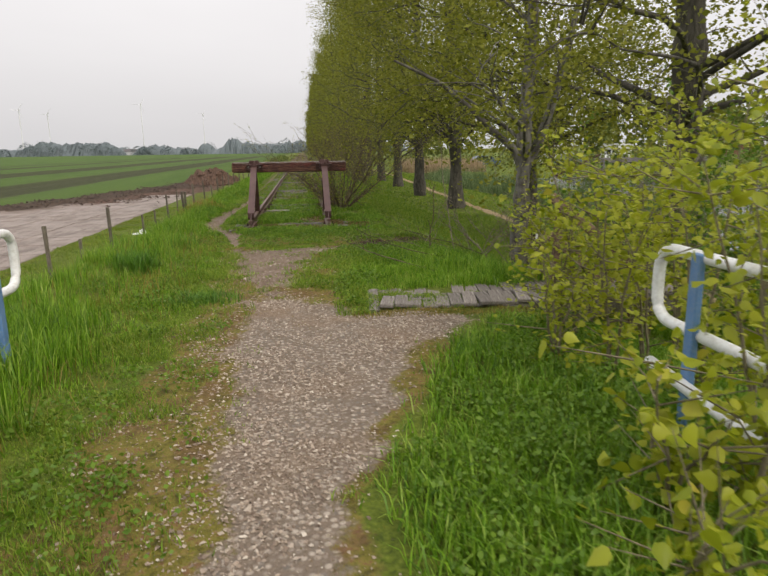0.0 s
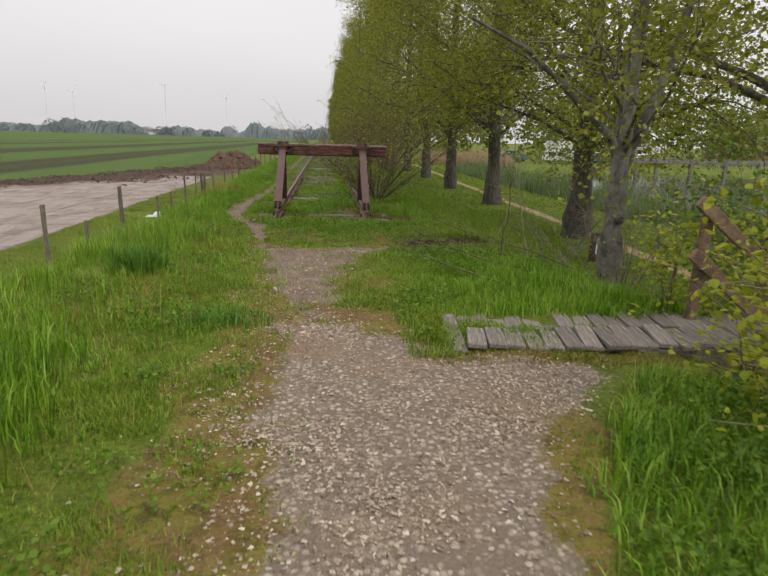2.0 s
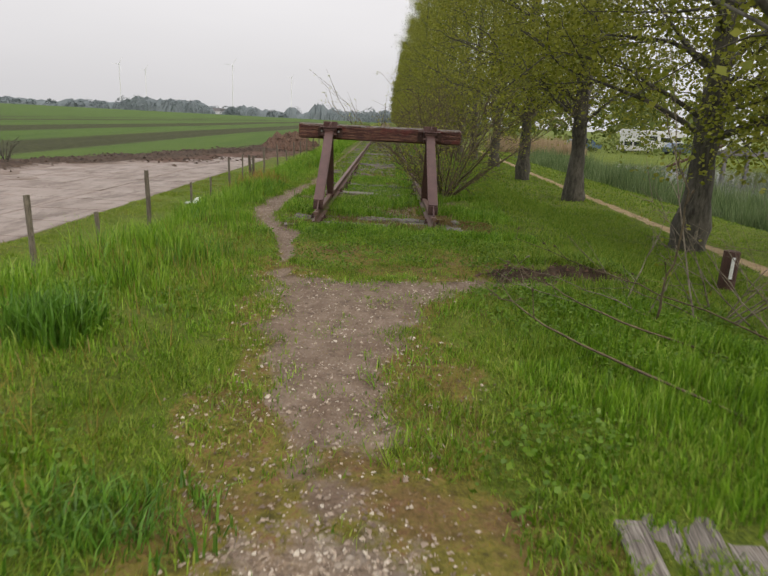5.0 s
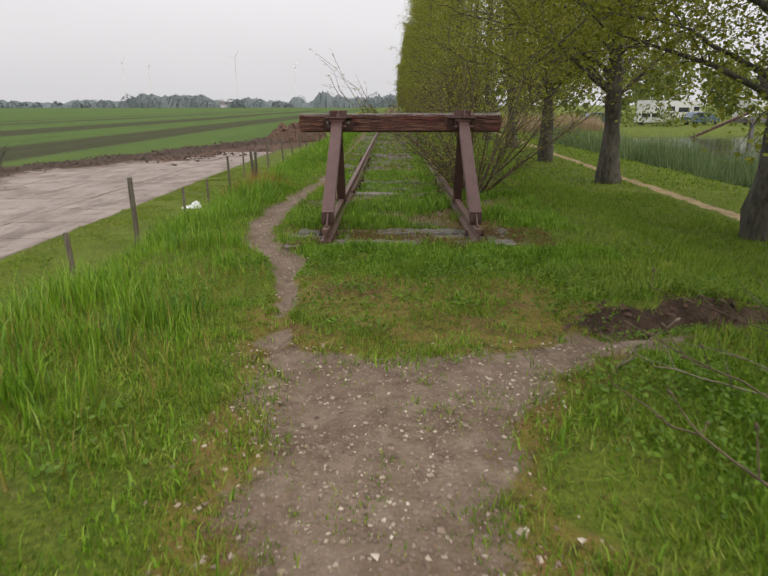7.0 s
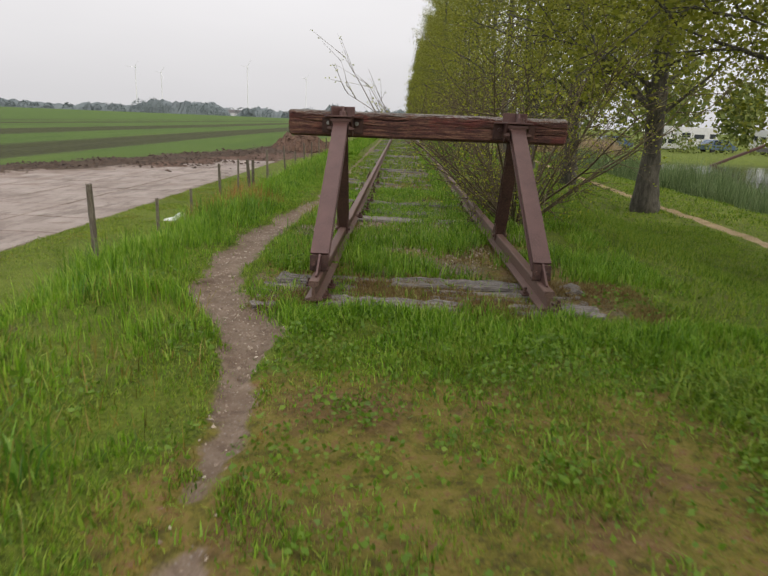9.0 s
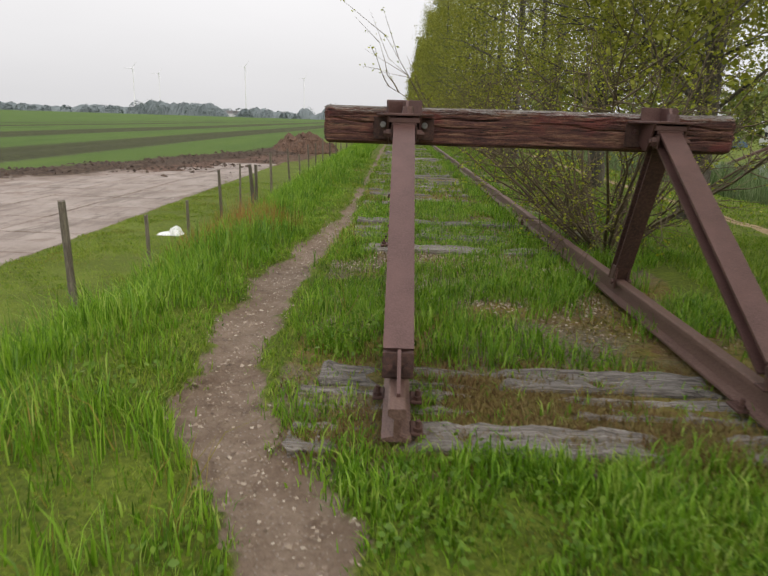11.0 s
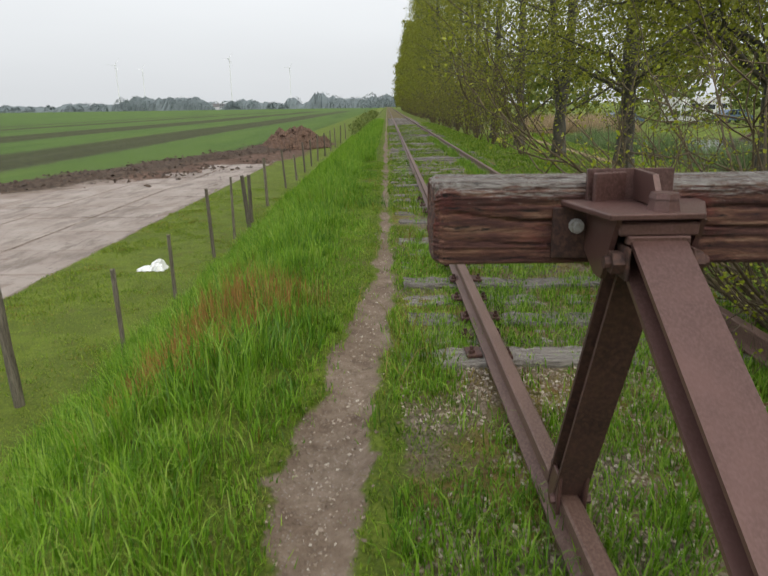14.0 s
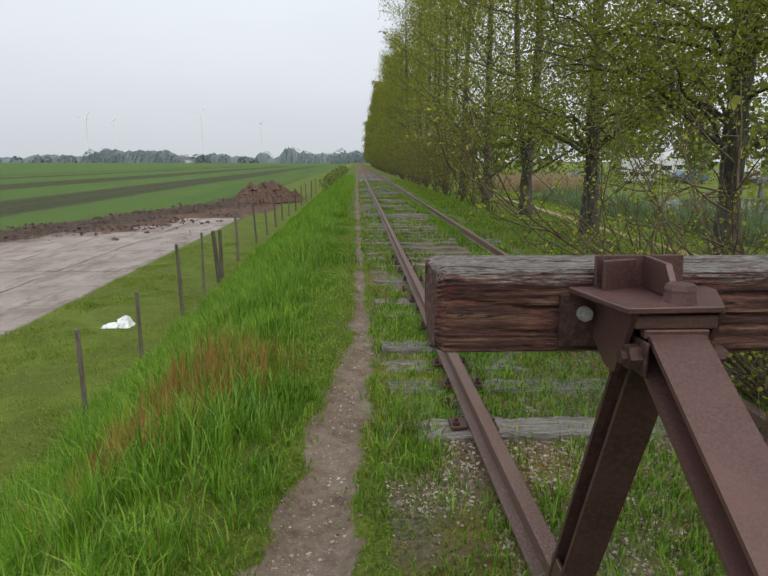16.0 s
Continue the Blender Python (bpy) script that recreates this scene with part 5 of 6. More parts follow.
def slab_material():
    m, nt, b, out = mat_new("muddy_concrete_slab")
    p = position(nt, (1, 0.8, 1))
    oi = nt.nodes.new("ShaderNodeObjectInfo")
    col = ramp(nt, noise_tex(nt, p, 0.8, 7, 0.65), [(0.3, (0.12, 0.085, 0.065)), (0.44, (0.225, 0.18, 0.155)), (0.7, (0.31, 0.265, 0.235))])
    smear = ramp(nt, noise_tex(nt, position(nt, (1.3, 0.3, 1)), 1.4, 9, 0.75), [(0.49, (0, 0, 0)), (0.6, (1, 1, 1))])
    col = mixc(nt, maths(nt, "MULTIPLY", smear, 0.8), col, (0.1, 0.072, 0.055))
    spot = ramp(nt, noise_tex(nt, p, 5, 8, 0.8), [(0.54, (0, 0, 0)), (0.62, (1, 1, 1))])
    col = mixc(nt, maths(nt, "MULTIPLY", spot, 0.6), col, (0.09, 0.068, 0.055))
    col = mixc(nt, maths(nt, "MULTIPLY", oi.outputs["Random"], 0.25), col, (0.3, 0.25, 0.22))
    nt.links.new(col, b.inputs["Base Color"])
    b.inputs["Roughness"].default_value = 0.75
    bump(nt, b, noise_tex(nt, p, 12, 5), 0.4, 0.02)
    return m


yard = tagged(new("pavement_yard"), "muddy concrete slab yard beside the meadow", "pavement", kind="structure")
bm = bmesh.new()
box(bm, (1.93, 1.93, 0.14), (0, 0, 0), (0, 0, 0), 0.015)
slab_me = bm_mesh("slab", bm, slab_material())
rsl = random.Random(21)
for i in range(5):
    for j in range(20):
        cx, cy = -8.75 - 2 * i, 7 + 2 * j
        if float(slab_mask(np.array([cx - 0.9]), np.array([cy + 0.9]))[0]) > 0.5 and float(slab_mask(np.array([cx + 0.8]), np.array([cy]))[0]) > 0.5:
            ob = new("slab", slab_me)
            ob.parent = yard
            ob.matrix_world = pose(cx, cy, -1.575 + rsl.uniform(-0.006, 0.006), rsl.uniform(-0.3, 0.3), rsl.uniform(-0.3, 0.3), 0)

bm = bmesh.new()
bmesh.ops.create_grid(bm, x_segments=14, y_segments=10, size=0.5)
rb = random.Random(3)
for v in bm.verts:
    q = max(0, 1 - (v.co.x / 0.5) ** 2) * max(0, 1 - (v.co.y / 0.5) ** 2)
    v.co.z = 0.02 + (0.03 * q + 0.42 * q * max(0, v.co.x + 0.05) * 1.6 + rb.uniform(0, 0.015)) if abs(v.co.x) < 0.49 and abs(v.co.y) < 0.49 else 0.0
    v.co.x, v.co.y = v.co.x * 0.5 + rb.uniform(-0.03, 0.03), v.co.y * 0.3 + rb.uniform(-0.03, 0.03)
bag = new("plastic_bag", bm_mesh("plastic_bag", bm, PLASTIC))
bag.location = (-6.05, 24.3, gz(-6.05, 24.3) + 0.01)
tagged(bag, "crumpled white plastic bag lying on the grass", "bag")

bol = tagged(new("bollard"), "short black wooden bollard with a pale band", "bollard")
bol.location = (5.2, 14.6, gz(5.2, 14.6))
bm = bmesh.new()
cyl(bm, 0.13, 0.66, (0, 0, 0.28), (0, 0, 0), 0.12, 14)
part("body", bm, RUST_DARK, bol)
bm = bmesh.new()
box(bm, (0.05, 0.02, 0.34), (-0.03, -0.13, 0.36), (0, 0, 0), 0.004)
part("band", bm, WHITE_PAINT, bol, "pale vertical band")

# ---- fallen branches ----
def dead_branch(x, y, seed, length, ang, rise, r0=0.012):
    r = np.random.default_rng(seed)
    s = np.linspace(0, 1, 10)
    d = np.array([math.cos(ang), math.sin(ang), rise])
    st = s[:, None] * d * length + np.cumsum(r.normal(0, 0.025 * length, (10, 3)), axis=0) * s[:, None]
    if rise < 0.2:
        st[:, 2] = 0.03 + np.abs(st[:, 2]) * 0.6
    wood = [tube_arrays(st, r0 * (1 - 0.8 * s), 6)]
    w = wood[0]
    ob = new("fallen_branch", mesh_from("fallen_branch", w[0], w[1], DEADWOOD, True))
    ob.location = (x, y, gz(x, y))
    tagged(ob, "thin dead fallen branch lying in the grass", "branch", "fallen branches on the bank")
    for k in range(5):
        p = st[r.integers(2, 9)]
        e = d + r.normal(0, 0.6, 3) + np.array([0, 0, 0.3])
        e /= np.linalg.norm(e)
        q = np.linspace(0, 1, 5)
        tw = p + q[:, None] * e * length * r.uniform(0.12, 0.35)
        v, f = tube_arrays(tw, r0 * 0.5 * (1 - 0.7 * q), 4)
        sub = new("twig", mesh_from("twig", v, f, DEADWOOD, True))
        sub.parent = ob


for k, (bx, by, l, a, rise, rr) in enumerate([(1.4, 9.3, 0.9, 2.9, 0.25, 0.006), (1.7, 9.1, 1.0, 2.7, 0.3, 0.006), (2.0, 9.3, 1.5, 1.7, 1.6, 0.007),
                                               (2.2, 9.5, 1.1, 2.9, 0.35, 0.006), (1.6, 9.6, 0.8, 0.9, 0.9, 0.006), (2.4, 8.6, 1.0, 2.2, 0.7, 0.007), (2.6, 9.3, 1.2, 2.6, 0.8, 0.007)]):
    dead_branch(bx, by, 200 + k, l, a, rise, rr)

def bent_branch(points, r0, twigs, seed, label, bark=WILLOW):
    """A thin branch through points above the ground, with short twigs ending in buds."""
    r = np.random.default_rng(seed)
    st = np.array([tuple(p) for p in rounded(points, 0.3, 4)])
    st = st + np.cumsum(r.normal(0, 0.011, st.shape), axis=0)
    k = len(st)
    x, y = points[0][0], points[0][1]
    base = np.array([x, y, gz(x, y)])
    v, f = tube_arrays(st - base, r0 * np.linspace(1, 0.3, k), 6)
    ob = new("fallen_branch", mesh_from("fallen_branch", v, f, bark, True))
    ob.location = base
    tagged(ob, label, "branch", "fallen branches on the bank")
    q = np.linspace(0, 1, 5)
    for i in range(twigs):
        p = st[r.integers(k // 3, k)] - base
        e = (st[-1] - st[0]) / np.linalg.norm(st[-1] - st[0]) + r.normal(0, 0.5, 3) + np.array([0, 0, 0.25])
        e /= np.linalg.norm(e)
        tw = p + q[:, None] * e * r.uniform(0.04, 0.14) + np.array([0, 0, 0.03]) * (q ** 2)[:, None]
        chunks = [tube_arrays(tw, r0 * np.array([0.5, 0.45, 0.4, 0.35, 0.3]), 5)]
        chunks.append(tube_arrays(tw[-1] + q[:, None] * e * 0.03, 0.006 * np.array([0.6, 1.1, 1.2, 0.8, 0.1]), 5))
        tv, tf = join_arrays(chunks)
        sub = new("twig", mesh_from("twig", tv, tf, bark, True))
        sub.parent = ob


bent_branch([(1.75, 8.4, 0.0), (1.1, 8.7, 0.12), (0.88, 9.2, 0.2), (0.63, 9.62, 0.25)], 0.007, 4, 1, "thin budding branch arching over the grass")
bent_branch([(1.45, 7.6, 0.0), (0.85, 8.18, 0.1), (0.6, 8.7, 0.15), (0.42, 9.05, 0.18)], 0.008, 4, 2, "thin budding branch arching over the grass")
bent_branch([(0.56, 9.67, -0.05), (0.62, 9.64, 0.1), (0.68, 9.6, 0.24)], 0.007, 2, 3, "short pale stick leaning in the grass", DEADWOOD)
bent_branch([(1.58, 9.0, -0.05), (1.59, 9.0, 0.26), (1.62, 9.0, 0.9), (1.42, 9.0, 1.26)], 0.009, 4, 4, "thin dark upright branch on the bank", WILLOW)
bent_branch([(1.58, 9.19, -0.05), (1.7, 9.22, 0.2), (1.85, 9.25, 0.46)], 0.007, 2, 5, "short pale stick leaning in the grass", DEADWOOD)
bent_branch([(2.3, 8.7, 0.0), (1.7, 8.9, 0.2), (1.2, 9.3, 0.3), (0.75, 9.6, 0.42)], 0.006, 4, 6, "thin budding branch arching over the grass")

# ---- stones ----
def stones(name, n, box_, prob, lo, hi, label, seed, sink=0.35):
    r = np.random.default_rng(seed)
    x, y = r.uniform(box_[0], box_[1], n), r.uniform(box_[2], box_[3], n)
    keep = r.uniform(0, 1, n) < prob(x, y)
    x, y = x[keep], y[keep]
    n = len(x)
    s = lo + (hi - lo) * r.uniform(0, 1, n) ** 2
    base = np.array([(0, 0, 0.75), (1, 0.2, 0), (0.1, 1, 0.1), (-1, 0.15, 0), (-0.15, -1, 0.1), (0, 0, -0.6), (0.65, 0.6, 0.5), (-0.6, -0.6, 0.45)], dtype=float)[:5] * np.array([1, 1, 1.0])
    tri = np.array([(0, 1, 2), (0, 2, 3), (0, 3, 4), (0, 4, 1)])
    a = r.uniform(0, 6.283, n)
    v = base[None] * r.uniform(0.65, 1.35, (n, 5, 1)) + r.normal(0, 0.2, (n, 5, 3))
    vx, vy = v[..., 0] * np.cos(a)[:, None] - v[..., 1] * np.sin(a)[:, None], v[..., 0] * np.sin(a)[:, None] + v[..., 1] * np.cos(a)[:, None]
    v = np.stack([vx, vy, v[..., 2]], axis=-1) * s[:, None, None]
    v += np.stack([x, y, height(x, y) + s * sink], axis=1)[:, None, :]
    f = (np.arange(n)[:, None, None] * 5 + tri[None]).reshape(-1, 3)
    ob = new(name, mesh_from(name, v.reshape(-1, 3), f, STONE))
    tagged(ob, label, "gravel", kind="stuff")


def stone_material():
    m, nt, b, out = mat_new("gravel_stone")
    g = nt.nodes.new("ShaderNodeNewGeometry")
    col = ramp(nt, g.outputs["Random Per Island"], [(0.0, (0.12, 0.08, 0.055)), (0.3, (0.24, 0.18, 0.13)), (0.62, (0.37, 0.295, 0.225)), (0.9, (0.49, 0.415, 0.33)), (1.0, (0.66, 0.6, 0.5))])
    col = mixc(nt, maths(nt, "MULTIPLY", noise_tex(nt, position(nt), 60, 4), 0.5), col, (0.2, 0.16, 0.13))
    nt.links.new(col, b.inputs["Base Color"])
    b.inputs["Roughness"].default_value = 0.85
    return m


STONE = stone_material()
stones("gravel_stones", 100000, (-0.95, 1.9, 1.6, 7.2), lambda x, y: np.clip(gravel_mask(x, y) + 0.3 * gravel_mask(x + 0.22, y) * patchy(x, y, 3.1, 7, 0.1), 0, 1) * (0.15 + 0.75 * patchy(x, y, 1.7, 4, -0.35, 0.8)), 0.003, 0.0115, "pale broken gravel stones covering the path", 1)
stones("pale_stones", 2600, (-1.6, 1.5, 1.6, 9.8), lambda x, y: np.clip(moss_mask(x, y) * (0.25 + 0.6 * gravel_mask(x + 0.35, y)) * patchy(x, y, 2.0, 11, -0.3) + 0.06 * dirt_mask(x, y), 0, 1), 0.005, 0.016, "scattered pale stones lying in the mossy verge", 12, 0.25)
stones("scattered_stones", 34000, (-1.7, 1.6, 2.2, 10.2), lambda x, y: np.clip(moss_mask(x, y) * 0.55 * (0.35 + 0.9 * (wavy(x, y, 1.5, 4) > 0)) + dirt_mask(x, y) * 0.36, 0, 1), 0.003, 0.011, "loose stones scattered over trodden earth and moss", 2, 0.2)
stones("trail_stones", 46000, (-2.3, 0.9, 10, 24), lambda x, y: np.clip(trail_mask(x, y) * 0.85 + track_mask(x, y) * 0.22 * (wavy(x, y, 1.1, 6) > 0.15), 0, 1), 0.004, 0.012, "small stones on the trodden trail and old ballast", 3, 0.15)
stones("soil_clods", 26000, (-20, -7.9, 26, 64), lambda x, y: np.clip(field_edge(x, y) ** 2 * 0.4 * patchy(x, y, 0.6, 5, -0.5) + mud_mask(x, y) * 0.25 * patchy(x, y, 0.7, 3, -0.2), 0, 1), 0.03, 0.12, "dark soil clods along the edge of the field", 7, 0.2)
bpy.data.objects["soil_clods"].data.materials[0] = DARK_SOIL
tagged(bpy.data.objects["soil_clods"], category="earth")
stones("ballast_stones", 16000, (-1.65, 0.3, 14.2, 16.4), lambda x, y: (0.15 + 0.7 * sstep((y - 14.7) / 0.3)) * patchy(x, y, 2.1, 3, -0.4) * (np.abs(x + 1.1) > 0.06), 0.005, 0.014, "pale old ballast stones between the rails", 6, 0.1)
stones("earth_clods", 2600, (0.4, 3.2, 9.6, 11.4), lambda x, y: bare_mask(x, y), 0.008, 0.03, "crumbling dark earth clods on the small bank", 4, 0.2)
bpy.data.objects["earth_clods"].data.materials[0] = SOIL
tagged(bpy.data.objects["earth_clods"], category="earth")

# ---- grass ----
def grass(name, seed, area, n, prob, tall, width, material, label, tuft=5, lean=0.45, category="grass", spread_r=0.03, plain=False):
    """Tufts of bent, tapering blades: three triangles each."""
    r = np.random.default_rng(seed)
    cx, cy = r.uniform(area[0], area[1], n), r.uniform(area[2], area[3], n)
    keep = r.uniform(0, 1, n) < prob(cx, cy)
    cx, cy = cx[keep], cy[keep]
    size = r.uniform(0.65, 1.2, len(cx)) * (0.8 + 0.35 * wavy(cx, cy, 0.9, 7))
    x, y, size = np.repeat(cx, tuft), np.repeat(cy, tuft), np.repeat(size, tuft)
    m = len(x)
    x, y = x + r.normal(0, spread_r, m), y + r.normal(0, spread_r, m)
    h = (tall(x, y) if callable(tall) else tall) * size * r.uniform(0.5, 1.15, m)
    a = r.uniform(0, 6.283, m)
    l = h * lean * r.uniform(0.15, 1.3, m)
    dx, dy = np.cos(a) * l, np.sin(a) * l
    w = width * r.uniform(0.6, 1.3, m)
    b = a + r.normal(1.57, 0.5, m)
    wx, wy = np.cos(b) * w, np.sin(b) * w
    z = height(x, y) - 0.01
    p0 = np.stack([x - wx, y - wy, z], axis=1)
    p1 = np.stack([x + wx, y + wy, z], axis=1)
    p2 = np.stack([x - wx * 0.7 + dx * 0.35, y - wy * 0.7 + dy * 0.35, z + h * 0.6], axis=1)
    p3 = np.stack([x + wx * 0.7 + dx * 0.35, y + wy * 0.7 + dy * 0.35, z + h * 0.6], axis=1)
    p4 = np.stack([x + dx, y + dy, z + h * (1 - 0.25 * np.clip(l / h, 0, 1))], axis=1)
    if plain:
        ob = new(name, mesh_from(name, np.stack([p0, p1, p4], axis=1).reshape(-1, 3), np.arange(m * 3).reshape(-1, 3), material, True))
        tagged(ob, label, category, kind="stuff")
        return
    v = np.stack([p0, p1, p2, p3, p4], axis=1).reshape(-1, 3)
    k = np.arange(m)[:, None] * 5
    f = np.concatenate([k + np.array([[0, 1, 3]]), k + np.array([[0, 3, 2]]), k + np.array([[2, 3, 4]])])
    ob = new(name, mesh_from(name, v, f, material, True))
    tagged(ob, label, category, kind="stuff")


def clear(x, y):
    """Where turf may grow: off gravel, trodden earth and bare bank."""
    return (1 - gravel_mask(x, y)) * (1 - dirt_mask(x, y)) * (1 - bare_mask(x, y)) * (1 - on_deck(x, y))


def on_deck(x, y):
    return ((x > 0.5) & (x < 2.6) & (y > 5.85) & (y < 6.74)).astype(float)


LEFT = lambda x, y: clear(x, y) * np.clip(1 - moss_mask(x, y), 0, 1) * sstep((-1.0 - x + 0.25 * wavy(x, y, 1.5, 2)) / 0.3)
grass("tall_bank_grass", 1, (-4.9, -0.9, 1.0, 14), 18500, lambda x, y: LEFT(x, y) * sstep((x + 4.9) / 0.6) * sstep((y - 1) / 0.8) * (0.28 + 0.72 * patchy(x, y, 2.3, 1, -0.25, 0.6)), lambda x, y: (0.07 + 0.27 * sstep((-1.3 - x) / 1.0)) * (0.45 + 0.6 * patchy(x, y, 1.6, 11, -0.2) + 0.25 * patchy(x, y, 4.3, 5, 0, 0.5)) * (0.5 + 0.5 * sstep((y - 2.6 + 1.2 * sstep((-1.8 - x) / 0.6)) / 2.0)), 0.0036, TALL, "lush tall green grass on the bank", 5, 0.55)


def sorrel(x, y):
    return sstep((1 - np.hypot((x + 3.0) / 0.75, (y - 17.2) / 1.3) + 0.45 * wavy(x, y, 2.2)) / 0.5)


grass("tall_bank_grass", 2, (-4.9, -1.85, 14, 30), 16500, lambda x, y: LEFT(x, y) * sstep((-1.9 - x) / 0.12) * (1 - 0.4 * sorrel(x, y)), lambda x, y: (0.09 + 0.27 * sstep((-2.1 - x) / 0.5)) * (0.6 + 0.5 * patchy(x, y, 1.5, 13, -0.3, 0.7)), 0.0038, TALL, "lush tall green grass along the bank", 5, 0.68)
grass("tall_bank_grass", 3, (-5.0, -1.95, 30, 75), 26000, lambda x, y: LEFT(x, y) * sstep((-2.0 - x) / 0.2), 0.33, 0.011, TALL, "lush tall green grass along the bank far off", 4, 0.5, plain=True)
grass("red_sorrel", 4, (-3.9, -2.2, 15.4, 19.2), 2600, lambda x, y: 0.5 * sorrel(x, y), 0.35, 0.0026, SORREL, "reddish-brown sorrel among the bank grass", 4, 0.3, "sorrel")
grass("mown_grass", 5, (-7.9, -4.7, 10, 36), 27000, lambda x, y: (1 - slab_mask(x, y)) * (0.25 + 0.75 * patchy(x, y, 1.4, 6, -0.3, 0.6)), lambda x, y: 0.045 + 0.035 * patchy(x, y, 1.1, 3, -0.1), 0.006, LAWN, "short cropped grass between fence and yard", 4, 0.8, plain=True)
grass("turf", 6, (-1.6, 2.6, 7.0, 12.9), 46000, lambda x, y: clear(x, y) * (0.12 + 0.88 * patchy(x, y, 2.6, 3, -0.35, 0.6)), lambda x, y: 0.032 + 0.035 * patchy(x, y, 1.1, 8, 0) + 0.03 * patchy(x, y, 4.1, 2, 0), 0.0038, GRASS, "short green turf before the buffer stop", 4, 0.8, plain=True)
grass("moss_grass", 7, (-1.8, 1.6, 1.4, 11.5), 46000, lambda x, y: moss_mask(x, y) * np.clip(clear(x, y), 0.05, 1) * (0.3 + 0.7 * patchy(x, y, 2.1, 5, -0.3)), 0.024, 0.0034, MOSS, "thin yellowish mossy grass beside the gravel", 4, 0.9, plain=True)
grass("verge_grass", 8, (0.05, 4.2, 1.2, 5.6), 12500, lambda x, y: clear(x, y) * sstep((4.2 - x) / 1.5) * sstep((y - 1.2) / 0.8) * sstep((x - np.interp(y, [1, 3, 4.5, 5.6], [0.1, 0.14, 0.66, 1.3]) + 0.1 * wavy(x, y, 2)) / 0.25), 0.17, 0.0045, TALL, "green verge grass below the saplings", 4, 0.8)
grass("deck_grass", 9, (0.35, 4.6, 6.7, 9.6), 10000, lambda x, y: clear(x, y) * sstep((4.6 - x) / 1.5) * (1 - moss_mask(x, y)) * sstep((x - np.interp(y, [6.4, 7.2, 8.5, 9.6], [0.3, 0.25, 0.4, 1.0])) / 0.3), lambda x, y: (0.1 + 0.2 * sstep((x - 0.45) / 0.9) * sstep((9.1 - y) / 0.8)) * (0.5 + 0.6 * patchy(x, y, 1.9, 8, -0.3, 0.7)), 0.0038, TALL, "tall fresh grass growing over the plank bridge", 5, 0.4)
grass("board_tufts", 10, (0.5, 2.5, 6.0, 6.62), 2600, lambda x, y: np.clip(np.exp(-((y - 6.43 + 0.1 * (x - 0.5) * 0.5) / 0.05) ** 2) * patchy(x, y, 1.9, 6, -0.5) + patchy(x, y, 2.5, 3, -0.1) * np.where(y > 6.4, 0.85, 0.4), 0, 1), 0.06, 0.0035, GRASS, "small grass tufts between the bridge boards", 6, 0.7)
grass("bank_turf", 11, (1.2, 6.5, 9.8, 24), 30000, lambda x, y: clear(x, y) * (1 - sand_mask(x, y)) * (0.55 + 0.45 * patchy(x, y, 0.9, 2, -0.3)), lambda x, y: 0.1 + 0.06 * patchy(x, y, 0.8, 4, 0), 0.006, GRASS, "green grass on the bank below the poplars", 4, 0.6, plain=True)
grass("meadow_strip", 12, (1.0, 11.5, 24, 66), 26000, lambda x, y: 1 - sand_mask(x, y), 0.12, 0.016, GRASS, "green grass beside the sandy path", 3, 0.6, plain=True)
grass("path_verge", 13, (5.5, 11.0, 8, 24), 14000, lambda x, y: 1 - sand_mask(x, y), 0.07, 0.009, GRASS, "short grass beside the sandy path", 3, 0.7, plain=True)
TRACK = lambda x, y: track_mask(x, y) * (1 - trail_mask(x, y))
grass("track_grass", 14, (-1.7, 1.6, 12.4, 20), 15500, lambda x, y: (1 - trail_mask(x, y)) * (1 - 0.86 * ((y > 12.75) & (y < 13.7) & (np.abs(x + 1.02) > 0.12)).astype(float)) * patchy(x, y, 1.5, 9, np.where((y > 13.75) & (y < 15.4), np.where(x < -1.2, -0.4, np.where(y > 14.6, -0.05, -0.35)), np.where((x > -1.0) & (x < 0.3) & (y > 15.4), -0.45, np.where(x < -1.2, -0.5, -0.3)))), lambda x, y: np.where((y > 13.8) & (y < 15.2), 0.2, np.where(y < 13.7, 0.085, 0.11)), 0.0038, TALL, "grass growing between rails and sleepers", 5, 0.75)
grass("track_grass", 15, (-1.7, 1.8, 20, 60), 16000, lambda x, y: (1 - trail_mask(x, y)) * patchy(x, y, 0.9, 9, -0.25), 0.13, 0.011, GRASS, "grass growing between far rails and sleepers", 4, 0.6, plain=True)
grass("dry_track_grass", 16, (-1.7, 1.2, 13, 24), 6000, lambda x, y: TRACK(x, y) * patchy(x, y, 1.2, 14, 0), 0.07, 0.005, DRY, "dry yellowish grass on the old ballast", 4, 0.9, plain=True)
grass("buffer_grass", 17, (-1.55, 1.6, 11.2, 12.85), 5200, lambda x, y: (1 - trail_mask(x, y)) * sstep((x + 1.5) / 0.3) * sstep((y - 11.1) / 1.5) * patchy(x, y, 1.7, 2, -0.6), lambda x, y: 0.05 + 0.09 * sstep((y - 12.0) / 0.7) * (0.4 + 0.6 * patchy(x, y, 2.0, 4, -0.3)), 0.0045, TALL, "bright grass in front of the first sleeper", 5, 0.6)
grass("dry_bank_tufts", 18, (-3.4, -1.2, 1.5, 12), 900, lambda x, y: LEFT(x, y), 0.3, 0.003, DRY, "dry straw stalks among the bank grass", 3, 0.7, plain=True)
